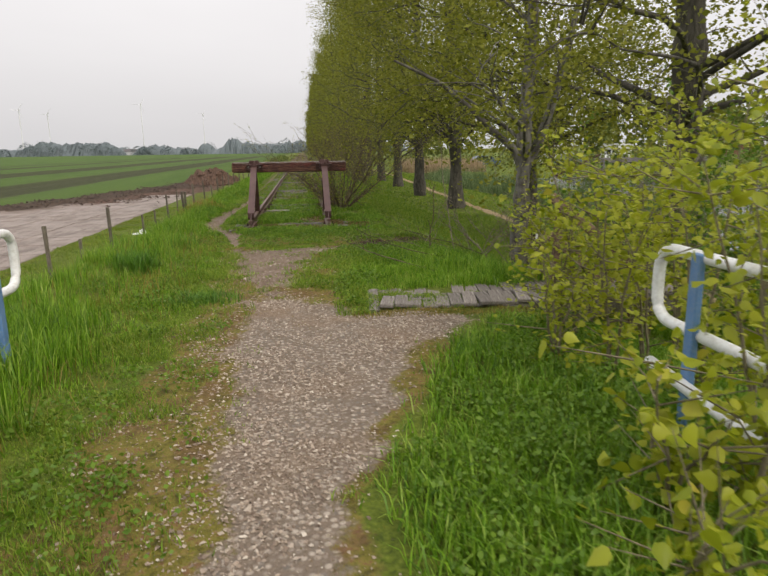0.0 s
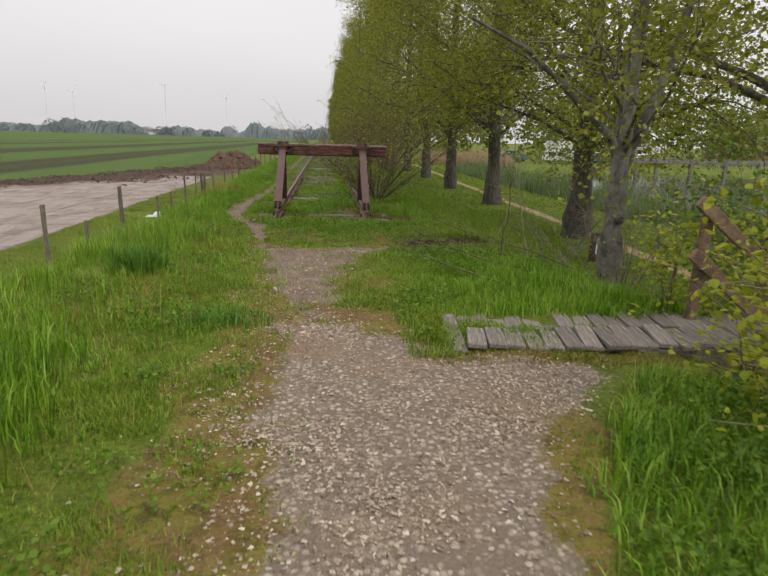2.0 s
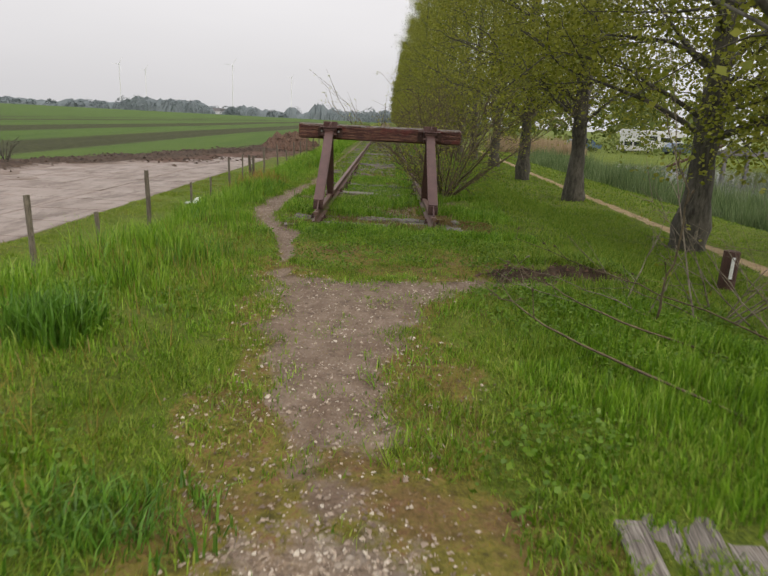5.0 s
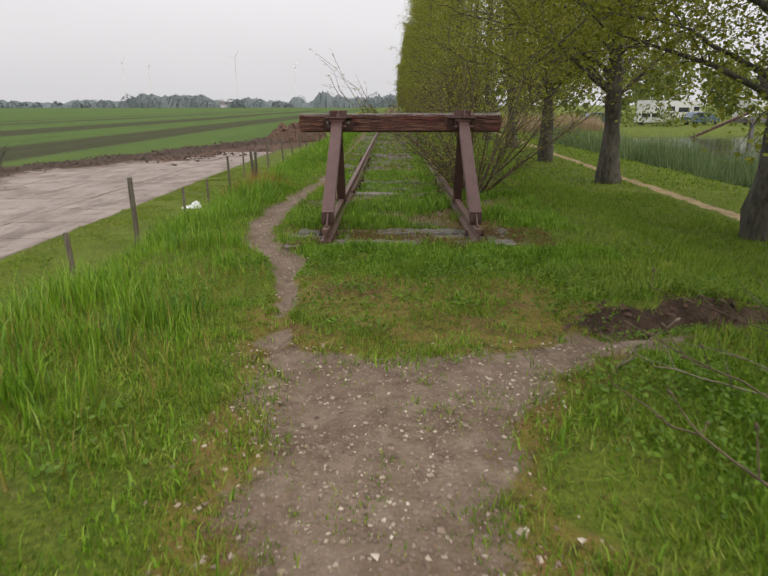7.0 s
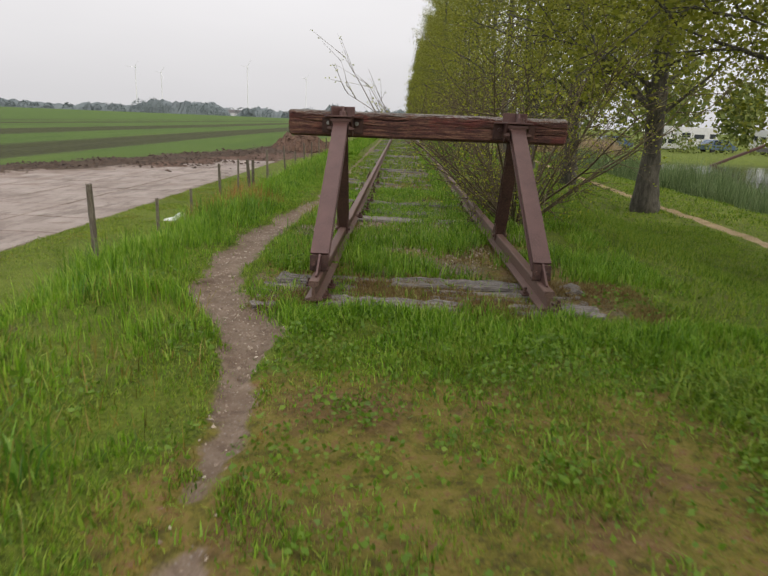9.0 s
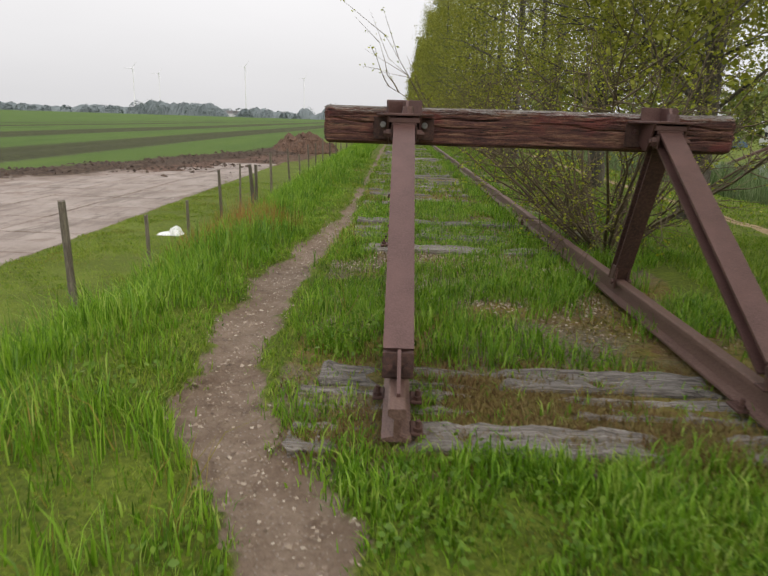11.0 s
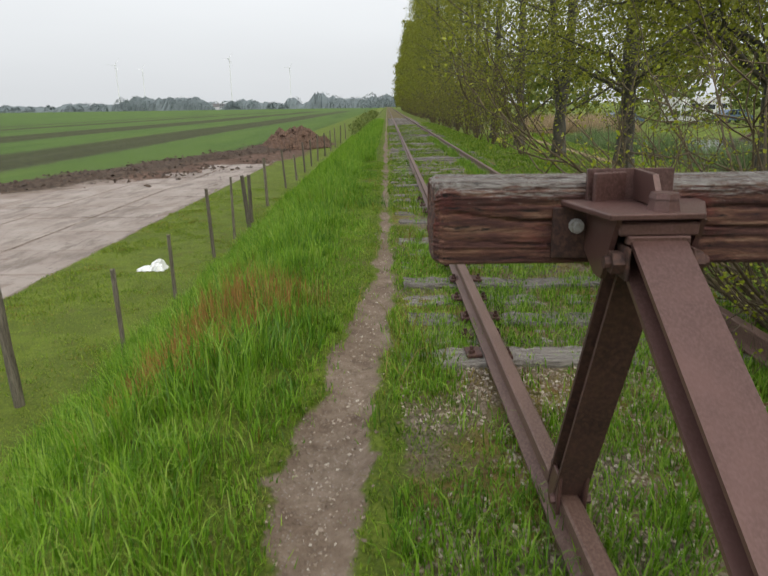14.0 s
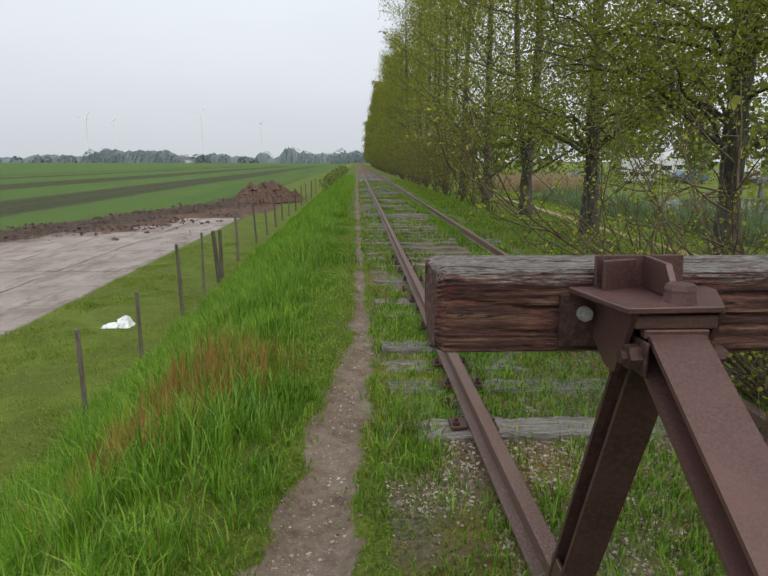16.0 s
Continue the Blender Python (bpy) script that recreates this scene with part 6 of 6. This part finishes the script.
grass("dark_tufts", 19, (-2.25, -1.85, 8.0, 8.5), 420, lambda x, y: np.exp(-((x + 2.05) ** 2 + (y - 8.25) ** 2) / 0.04), 0.42, 0.006, COARSE, "dark green tuft of coarse grass on the bank", 6, 0.5)
grass("dark_tufts", 43, (-1.62, -0.62, 6.37, 6.97), 700, lambda x, y: np.exp(-((x - -1.12) / 0.28) ** 2 - ((y - 6.67) / 0.16) ** 2) * clear(x, y) * 0.6, 0.14, 0.0045, COARSE, "dark lush clump of grass beside the path", 6, 0.9)
grass("green_reeds", 20, (11.0, 13.8, 20, 62), 20000, lambda x, y: sstep((x - 11.0 - 0.5 * wavy(x, y, 0.4)) / 0.4) * (0.25 + 0.75 * patchy(x, y, 0.45, 3, -0.4)), lambda x, y: 1.35 + 0.5 * patchy(x, y, 0.35, 6, 0), 0.02, REED, "tall green reeds along the water's edge", 3, 0.45, "reeds", 0.12, plain=True)
grass("dry_reeds", 21, (11.0, 19, 66, 78), 7000, lambda x, y: np.ones_like(x), 1.5, 0.025, REED_DRY, "pale dry reeds beyond the pond", 3, 0.2, "reeds", 0.1, plain=True)

grass("near_turf", 24, (-2.4, -0.75, 0.6, 9.5), 40000, lambda x, y: clear(x, y) * (0.35 + 0.65 * patchy(x, y, 1.9, 6, -0.3)) * np.clip(1.1 - 0.66 * moss_mask(x, y), 0, 1), lambda x, y: 0.04 + 0.06 * patchy(x, y, 2.4, 12, 0), 0.0036, GRASS, "short uneven turf on the path's edge", 4, 0.9, plain=True)
grass("tuft_grass", 25, (-1.7, 1.4, 1.2, 10.5), 4500, lambda x, y: moss_mask(x, y) * clear(x, y) * patchy(x, y, 2.7, 17, 0.0), 0.075, 0.0034, GRASS, "small green tufts in the mossy verge", 7, 0.8)
grass("rough_grass", 26, (-9, 11, -4, 24), 45000, lambda x, y: clear(x, y) * (1 - sand_mask(x, y)) * (1 - slab_mask(x, y)) * (1 - track_mask(x, y)) * np.clip(1 - moss_mask(x, y), 0, 1) * (1 - 0.9 * ((x > -2.6) & (x < 2.5) & (y > 1)).astype(float)), 0.08, 0.008, GRASS, "rough meadow grass around the path", 2, 0.8, plain=True)
grass("gate_grass", 30, (-2.9, -1.45, 3.0, 6.0), 2000, lambda x, y: sstep((-1.5 - x + 0.15 * wavy(x, y, 2, 3)) / 0.3), 0.4, 0.004, TALL, "tall grass round the cycle barrier", 5, 0.5)
grass("bank_edge_turf", 31, (-2.9, -1.35, 9, 30), 34000, lambda x, y: clear(x, y), lambda x, y: 0.045 + 0.035 * patchy(x, y, 1.4, 12, 0), 0.0042, GRASS, "short turf along the trail", 4, 0.9, plain=True)
grass("deck_fringe", 22, (0.3, 2.5, 5.8, 6.03), 800, lambda x, y: 0.35 + 0.65 * patchy(x, y, 2.0, 2, -0.4), 0.04, 0.0035, DRY, "low dry grass along the bridge edge", 5, 0.8)
grass("deck_end_grass", 27, (0.2, 0.5, 5.9, 6.9), 300, lambda x, y: np.ones_like(x), 0.08, 0.0036, GRASS, "green grass at the end of the bridge", 6, 0.7)
grass("dry_turf", 28, (-1.6, 2.6, 7.0, 12.9), 22000, lambda x, y: clear(x, y) * patchy(x, y, 1.9, 21, -0.2), 0.03, 0.004, MOSS, "yellowish grass in the trodden turf", 4, 1.0, plain=True)
grass("patch_tufts", 29, (-1.3, 1.0, 7.2, 10.4), 2600, lambda x, y: dirt_mask(x, y) * (1 - trail_mask(x, y)) * patchy(x, y, 3.1, 4, 0.2) * 0.7, 0.04, 0.0035, GRASS, "sparse grass tufts in the bare earth", 7, 0.9)
grass("bank_lip_grass", 23, (0.7, 3.2, 10.6, 11.9), 2600, lambda x, y: (1 - gully(x, y)) * sstep((y - 10.86 - 0.28 * (x - 0.6)) / 0.12), 0.12, 0.004, GRASS, "grass hanging over the crumbling bank", 5, 1.3)
grass("sleeper_litter", 32, (-1.6, 1.2, 12.8, 13.8), 9000, lambda x, y: (1 - trail_mask(x, y)) * patchy(x, y, 2.4, 3, -0.3), 0.06, 0.0036, LITTER, "reddish-brown dead grass over the first sleepers", 5, 1.1, plain=True)
grass("ballast_litter", 33, (-1.6, 1.2, 13.8, 22), 7000, lambda x, y: (1 - trail_mask(x, y)) * patchy(x, y, 1.4, 8, -0.15), 0.07, 0.004, LITTER, "brown dead grass between the rails", 4, 1.1, plain=True)
grass("verge_litter", 34, (-1.7, 1.7, 1.2, 11.0), 20000, lambda x, y: np.clip(moss_mask(x, y) * clear(x, y) * patchy(x, y, 2.3, 6, -0.05) + 0.25 * moss_mask(x, y) * patchy(x, y, 3.3, 2, 0.3) + np.exp(-((x - 1.25) ** 2 + (y - 4.7) ** 2) / 0.09), 0, 1), 0.026, 0.0034, LITTER, "reddish-brown dead grass in the mossy verge", 4, 1.2, plain=True)
grass("mown_straw", 38, (-7.9, -4.7, 10, 34), 14000, lambda x, y: (1 - slab_mask(x, y)) * patchy(x, y, 1.3, 31, 0.0), 0.045, 0.0055, DRY, "yellowed blades in the cropped grass", 3, 1.0, plain=True)
grass("turf_tufts", 39, (-1.4, 2.6, 7.2, 12.8), 4200, lambda x, y: clear(x, y) * patchy(x, y, 2.9, 27, 0.05), 0.085, 0.004, TALL, "bright taller tufts in the short turf", 7, 0.8, spread_r=0.045)
grass("turf_litter", 40, (-1.4, 2.6, 7.2, 12.8), 7000, lambda x, y: clear(x, y) * patchy(x, y, 2.2, 33, 0.05), 0.05, 0.0035, LITTER, "brown dead blades in the short turf", 4, 1.1, plain=True)
grass("coarse_tufts", 35, (-4.6, -1.5, 2.5, 26), 900, lambda x, y: LEFT(x, y) * patchy(x, y, 1.0, 19, 0.25), 0.3, 0.0055, COARSE, "bluish-green coarse grass clumps on the bank", 9, 0.6, spread_r=0.06)
grass("straw_stalks", 36, (-4.6, -1.4, 2.0, 26), 1500, lambda x, y: LEFT(x, y) * patchy(x, y, 1.2, 23, -0.1), 0.36, 0.0026, DRY, "bent straw-coloured stalks on the bank", 3, 0.9)
grass("trail_tufts", 37, (-2.3, -0.8, 10.2, 24), 5200, lambda x, y: sstep((0.42 - line_dist(x, y, TRAIL)) / 0.1) * sstep((line_dist(x, y, TRAIL) - np.where(y < 13, 0.02, 0.1)) / 0.15) * patchy(x, y, 2.4, 5, 0.05), 0.055, 0.0038, GRASS, "ragged small tufts along the trodden trail", 7, 0.9)
grass("rail_grass", 41, (0.05, 0.75, 15.2, 42), 3600, lambda x, y: (np.abs(x - 0.385) > 0.05) * patchy(x, y, 1.1, 15, -0.45), 0.2, 0.0045, TALL, "tall grass along the half-hidden rail", 5, 0.6)
grass("rail_tufts", 42, (-1.4, -0.85, 15.2, 34), 1300, lambda x, y: (np.abs(x + 1.11) > 0.06) * patchy(x, y, 1.6, 18, 0.05), 0.14, 0.004, TALL, "grass tufts against the rail", 6, 0.7)
grass("clover_turf", 44, (0.0, 2.6, 6.85, 9.9), 13000, lambda x, y: clear(x, y) * sstep((x - 0.1 + 0.15 * wavy(x, y, 2, 4)) / 0.3) * (0.4 + 0.6 * patchy(x, y, 2.4, 9, -0.3)), 0.07, 0.0042, GRASS, "short lush grass beside the bare patch", 4, 0.9, plain=True)
# broad-leaved weeds
def weeds(name, seed, spots, label, size=0.05):
    r = np.random.default_rng(seed)
    c = []
    for wx, wy, wr, cnt, wh in spots:
        q = np.sqrt(r.uniform(0, 1, cnt)) * wr
        a = r.uniform(0, 6.283, cnt)
        x, y = wx + np.cos(a) * q, wy + np.sin(a) * q
        c.append(np.stack([x, y, height(x, y) + 0.02 + wh * r.uniform(0.15, 1, cnt) * (1 - 0.5 * (q / wr) ** 2)], axis=1))
    c = np.concatenate(c)
    c = c[trail_mask(c[:, 0], c[:, 1]) + gravel_mask(c[:, 0], c[:, 1]) < 0.3]
    v, f = leaf_arrays(c, size, r, 0.45)
    tagged(new(name, mesh_from(name, v, f, WEED)), label, "weeds", kind="stuff")


rwd = random.Random(12)
weeds("nettle_patch", 1, [(0.75, 2.9, 0.45, 1200, 0.16), (0.55, 2.3, 0.3, 700, 0.12), (1.1, 3.4, 0.4, 900, 0.18), (-1.1, 3.2, 0.3, 300, 0.06), (-1.35, 4.0, 0.3, 300, 0.08), (0.28, 6.05, 0.2, 500, 0.12), (0.5, 7.3, 0.25, 300, 0.12)], "leafy green weeds beside the gravel", 0.0135)
weeds("clover_patch", 2, [(-1.0, 2.6, 0.5, 300, 0.05), (-0.95, 4.6, 0.3, 160, 0.05), (0.9, 9.3, 0.6, 700, 0.07), (1.5, 8.9, 0.5, 400, 0.08), (-0.2, 11.2, 0.9, 500, 0.05), (0.5, 11.6, 0.8, 400, 0.05), (-1.5, 6.7, 0.35, 260, 0.12), (1.3, 4.4, 0.3, 500, 0.16), (1.7, 4.9, 0.4, 700, 0.24), (0.8, 3.9, 0.25, 350, 0.1), (1.6, 3.5, 0.5, 900, 0.3), (0.45, 3.3, 0.2, 260, 0.07)], "low clover and weeds in the turf", 0.0125)
weeds("turf_weeds", 5, [(rwd.uniform(-1.2, 2.4), rwd.uniform(10.4, 12.7), rwd.uniform(0.12, 0.34), 110, 0.06) for k in range(34)] + [(rwd.uniform(0.3, 2.4), rwd.uniform(7.6, 9.8), rwd.uniform(0.1, 0.3), 110, 0.1) for k in range(22)] + [(rwd.uniform(-2.6, -1.35), rwd.uniform(2.2, 9.5), rwd.uniform(0.12, 0.3), 110, 0.12) for k in range(22)] + [(rwd.uniform(-1.6, -0.7), rwd.uniform(1.8, 6.5), rwd.uniform(0.1, 0.22), 70, 0.045) for k in range(14)], "small leafy weeds in the turf and verge", 0.012)
weeds("dandelion_leaves", 3, [(-2.2, 13.2, 0.4, 90, 0.1), (-1.62, 12.1, 0.25, 120, 0.06), (-1.3, 13.9, 0.3, 160, 0.12), (1.0, 13.2, 0.3, 120, 0.1), (-2.1, 11.2, 0.4, 160, 0.1), (-1.6, 9.0, 0.3, 120, 0.06), (0.3, 7.0, 0.3, 160, 0.09), (-0.75, 3.3, 0.4, 110, 0.03), (-1.2, 2.2, 0.3, 150, 0.05)], "broad-leaved low weeds in the grass", 0.014)

# ---- distance: woods, turbines, harbour ----
def woods(name, seed, places, size, per, label, material=None):
    """Far trees: clusters of many leafy clumps with an uneven skyline."""
    r = np.random.default_rng(seed)
    c = []
    for wx, wy, wide, tall in places:
        p = r.normal(0, 1, (per, 3))
        p /= np.linalg.norm(p, axis=1, keepdims=True)
        p *= (r.uniform(0, 1, per) ** 0.4)[:, None]
        c.append(np.stack([wx + p[:, 0] * wide, wy + p[:, 1] * wide, -1.5 + tall * (0.5 + 0.5 * p[:, 2]) * r.uniform(0.8, 1.05, per)], axis=1))
    v, f = leaf_arrays(np.concatenate(c), size, r, 1.0)
    tagged(new(name, mesh_from(name, v, f, material or HAZED_WOOD)), label, "woods", kind="stuff")


rw = random.Random(9)
belt = []
for k in range(170):
    wx = -760 + 5.2 * k + rw.uniform(-4, 4)
    if -214 < wx < -196 or -345 < wx < -330:
        continue
    tall = rw.uniform(8, 13.5) * (1.0 + 0.3 * math.sin(wx * 0.021 + 1)) * (0.75 if wx < -420 else 1)
    tall *= 1.05
    belt.append((wx, 830 + rw.uniform(-30, 40), tall * 0.85, tall))
belt += [(-86, 890, 14, 21), (-70, 880, 9, 16), (-300, 800, 11, 17), (-318, 800, 10, 16), (-120, 870, 10, 15), (-18, 700, 10, 16), (-26, 720, 8, 12)]
rd = np.random.default_rng(3)
cl = []
for wx, wy, wide, tall in belt:
    p = rd.normal(0, 1, (150, 3))
    p /= np.linalg.norm(p, axis=1, keepdims=True)
    cl.append(np.stack([wx + p[:, 0] * wide, wy - 8 + p[:, 1] * wide * 0.5, -1.5 + tall * np.abs(p[:, 2]) * rd.uniform(0.85, 1.04, 150)], axis=1))
lv, lf = leaf_arrays(np.concatenate(cl), 0.8, rd, 1.0)
bx = np.arange(-780, 140, 1.2)
top = np.max([tall * np.sqrt(np.clip(1 - ((bx - wx) / wide) ** 2, 0, 1)) for wx, wy, wide, tall in belt], axis=0) * (0.93 + 0.06 * rd.normal(0, 1, len(bx)))
top = np.clip(top, 0.4, 30)
rows_ = [np.stack([bx, np.full_like(bx, yy) + rd.normal(0, 1.0, len(bx)), -1.5 + top * q], axis=1) for yy, q in ((806, 0.0), (811, 0.45), (818, 0.8), (830, 1.0), (860, 0.6))]
nb = len(bx)
ki = np.arange(nb - 1)
rf = np.concatenate([np.stack([ki + a * nb, ki + 1 + a * nb, ki + 1 + (a + 1) * nb, ki + (a + 1) * nb], axis=1) for a in range(4)])
wv = np.concatenate(rows_)
tagged(new("distant_woods", mesh_from("distant_woods", np.concatenate([wv, lv]), np.concatenate([rf, lf + len(wv)]), HAZED_WOOD)), "long belt of trees on the horizon, distance haze in its leaf colour", "woods", kind="stuff")
mid = [(18 + 6.5 * k + rw.uniform(-3, 3), 128 + rw.uniform(-14, 30) + 0.2 * k, rw.uniform(4.5, 7.5), rw.uniform(11, 20)) for k in range(34)]
mid += [(95 + rw.uniform(-5, 30), 10 + 6 * k, 6, rw.uniform(8, 14)) for k in range(20)]
woods("harbour_trees", 4, mid, 0.6, 520, "leafy trees behind the harbour", MIDWOOD)
woods("harbour_hedge", 6, [(13 + 1.9 * k + rw.uniform(-0.6, 0.6), 79.5 + rw.uniform(-1.5, 1.5), 1.7, rw.uniform(2.0, 4.2)) for k in range(34) if k % 9 != 3], 0.16, 130, "green hedge before the parked campers", MIDWOOD)
hedge = [(-4.3 - 0.5 * rw.random(), 74 + 1.6 * k, 0.9, 1.5 + 0.9 * rw.random() * min(1, k / 10)) for k in range(60)]
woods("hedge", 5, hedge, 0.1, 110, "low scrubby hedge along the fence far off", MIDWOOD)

TURBINE = surface("pale_grey_steel", (0.72, 0.74, 0.76), (0.78, 0.8, 0.82), (0.7, 0.72, 0.74), 1, 5, rough=0.5)
for wx, wy, h in [(-385, 950, 62), (-235, 1000, 72), (-440, 1200, 70), (-190, 1300, 75)]:
    wt = tagged(new("wind_turbine"), "slender pale wind turbine on the horizon", "wind turbine", "wind turbines on the horizon")
    wt.location = (wx, wy, -1.5)
    bm = bmesh.new()
    cyl(bm, 0.6, h, (0, 0, h / 2), r2=0.5, sides=10)
    part("tower", bm, TURBINE, wt)
    bm = bmesh.new()
    box(bm, (1.4, 3.5, 1.4), (0, 0.5, h), (0, 0, 0), 0.2)
    part("nacelle", bm, TURBINE, wt)
    for k in range(3):
        bm = bmesh.new()
        cyl(bm, 0.35, 12, (math.sin(k * 2.094 + 0.6) * 6, -1.6, h + math.cos(k * 2.094 + 0.6) * 6), (0, math.degrees(k * 2.094 + 0.6), 0), 0.1, 6)
        part("blade", bm, TURBINE, wt)

VAN_WHITE = surface("camper_white", (0.62, 0.63, 0.64), (0.72, 0.72, 0.72), (0.55, 0.56, 0.57), 0.7, 6, rough=0.35, relief=0.05)
DARK_GLASS = surface("dark_window", (0.02, 0.025, 0.03), (0.05, 0.055, 0.06), (0.03, 0.035, 0.04), 1, 5, rough=0.1, relief=0.0)
RUBBER = surface("tyre_rubber", (0.015, 0.015, 0.015), (0.03, 0.03, 0.03), (0.02, 0.02, 0.02), 4, 30, rough=0.9)
CAR_BLUE = surface("car_blue", (0.05, 0.09, 0.16), (0.08, 0.13, 0.2), (0.1, 0.14, 0.2), 1, 5, rough=0.3, relief=0.0)
CONCRETE = surface("jetty_concrete", (0.13, 0.125, 0.12), (0.22, 0.21, 0.2), (0.1, 0.095, 0.09), 1.5, 14, rough=0.9, relief=0.4)
BRICK = surface("red_brick_wall", (0.22, 0.09, 0.065), (0.3, 0.13, 0.095), (0.16, 0.07, 0.05), 1.2, 16, rough=0.9, relief=0.3)
ROOF = surface("grey_roof", (0.1, 0.095, 0.095), (0.17, 0.16, 0.16), (0.07, 0.07, 0.07), 1, 9, rough=0.85)


def profile_body(profile, width, material, name, parent, bevel=0.06):
    bm = bmesh.new()
    extrude_profile(bm, profile, -width / 2, width / 2)
    bmesh.ops.bevel(bm, geom=bm.edges[:], offset=bevel, segments=2, affect="EDGES")
    return part(name, bm, material, parent)


def vehicle(x, y, turn, camper, paint, label):
    v = tagged(new("camper_van" if camper else "car"), label, "camper" if camper else "car", "campers at the harbour" if camper else "cars at the harbour")
    if camper:
        body = profile_body([(-3, 0.4), (3, 0.4), (3, 1.15), (2.3, 1.35), (1.75, 2.0), (2.2, 2.2), (1.9, 2.85), (-3, 2.85)], 2.2, paint, "body", v)
        windows = [((1.5, 0.75), (1.45, 1.75)), ((-0.2, 1.3), (0.9, 1.65)), ((-1.9, 1.1), (0.7, 1.8))]
        L = 1.9
    else:
        body = profile_body([(-2.1, 0.3), (2.1, 0.3), (2.1, 0.75), (1.3, 0.92), (0.7, 1.42), (-1.2, 1.45), (-1.9, 0.95), (-2.1, 0.85)], 1.72, paint, "body", v)
        windows = [((0.25, 0.85), (0.45, 1.15)), ((-0.8, 0.9), (0.45, 1.15))]
        L = 1.3
    w = 1.1 if camper else 0.86
    for (wx, wl), (wh, wz) in windows:
        for sy in (-1, 1):
            bm = bmesh.new()
            box(bm, (wl, 0.02, min(wh, 0.6)), (wx, sy * (w + 0.003), wz), (0, 0, 0), 0.005)
            part("window", bm, DARK_GLASS, v)
    for wx in (-L, L):
        for sy in (-1, 1):
            bm = bmesh.new()
            cyl(bm, 0.33, 0.2, (wx, sy * (w - 0.12), 0.33), (90, 0, 0), sides=16)
            part("wheel", bm, RUBBER, v)
    v.matrix_world = pose(x, y, gz(x, y), 0, 0, turn)


for k, (vx, vy, tn) in enumerate([(33, 92, 60), (39.5, 97, -5), (47, 93, 90)]):
    vehicle(vx, vy, tn, True, VAN_WHITE, "white camper van parked at the harbour")
for k, (vx, vy, tn) in enumerate([(24, 84, 10), (30, 83, -20), (36.5, 85, 15), (43, 84, 0)]):
    vehicle(vx, vy, tn, False, (CAR_BLUE, VAN_WHITE)[k % 2], ("dark blue", "white")[k % 2] + " car parked by the water at the harbour")

jet = tagged(new("jetty_bridge"), "grey jetty bridge with posts and a sloping ramp", "jetty")
jet.location = (33, 62, -1.4)
bm = bmesh.new()
box(bm, (14, 2.2, 0.35), (3, 0, 1.35), (0, 0, 0), 0.03)
part("deck", bm, CONCRETE, jet)
for px in (-3.5, -1.5, 2, 5.5, 9):
    bm = bmesh.new()
    box(bm, (0.3, 0.3, 2.0), (px, -1.0, 0.6), (0, 0, 0), 0.03)
    part("post", bm, CONCRETE, jet)
bm = bmesh.new()
box(bm, (14, 0.12, 0.14), (3, -1.0, 1.6), (0, 0, 0), 0.02)
part("railing", bm, CONCRETE, jet)
bm = bmesh.new()
box(bm, (5.5, 0.3, 0.2), (-6.3, -0.9, 0.9), (0, -24, 0), 0.02)
part("ramp", bm, RUST_DARK, jet)

hs = tagged(new("brick_house"), "red brick house with a grey pitched roof", "house")
hs.location = (104, 152, -1.5)
bm = bmesh.new()
box(bm, (16, 9, 4.5), (0, 0, 2.25), (0, 0, 0), 0.02)
part("wall", bm, BRICK, hs)
bm = bmesh.new()
extrude_profile(bm, [(-8.4, 4.4), (8.4, 4.4), (0, 8.0)], -4.9, 4.9)
part("roof", bm, ROOF, hs)
for px in (-5, -1.6, 1.8, 5.2):
    bm = bmesh.new()
    box(bm, (1.5, 0.1, 1.4), (px, -4.53, 2.3), (0, 0, 0), 0.02)
    part("window", bm, DARK_GLASS, hs)

for fx, fy, w in [(-210, 820, 26), (-330, 840, 20), (-640, 830, 34), (-150, 850, 16)]:
    farm = tagged(new("farm_building"), "low white farm building on the horizon", "building", "farm buildings on the horizon")
    farm.location = (fx, fy, -1.5)
    bm = bmesh.new()
    box(bm, (w, 10, 4), (0, 0, 2), (0, 0, 0), 0.05)
    part("wall", bm, VAN_WHITE, farm)
    bm = bmesh.new()
    extrude_profile(bm, [(-5.5, 3.9), (5.5, 3.9), (0, 7.5)], -w / 2 - 0.5, w / 2 + 0.5, pose(0, 0, 0, 0, 0, 90))
    part("roof", bm, ROOF, farm)

fence_post(-17.9, 33.0, 1.6, 0.22)
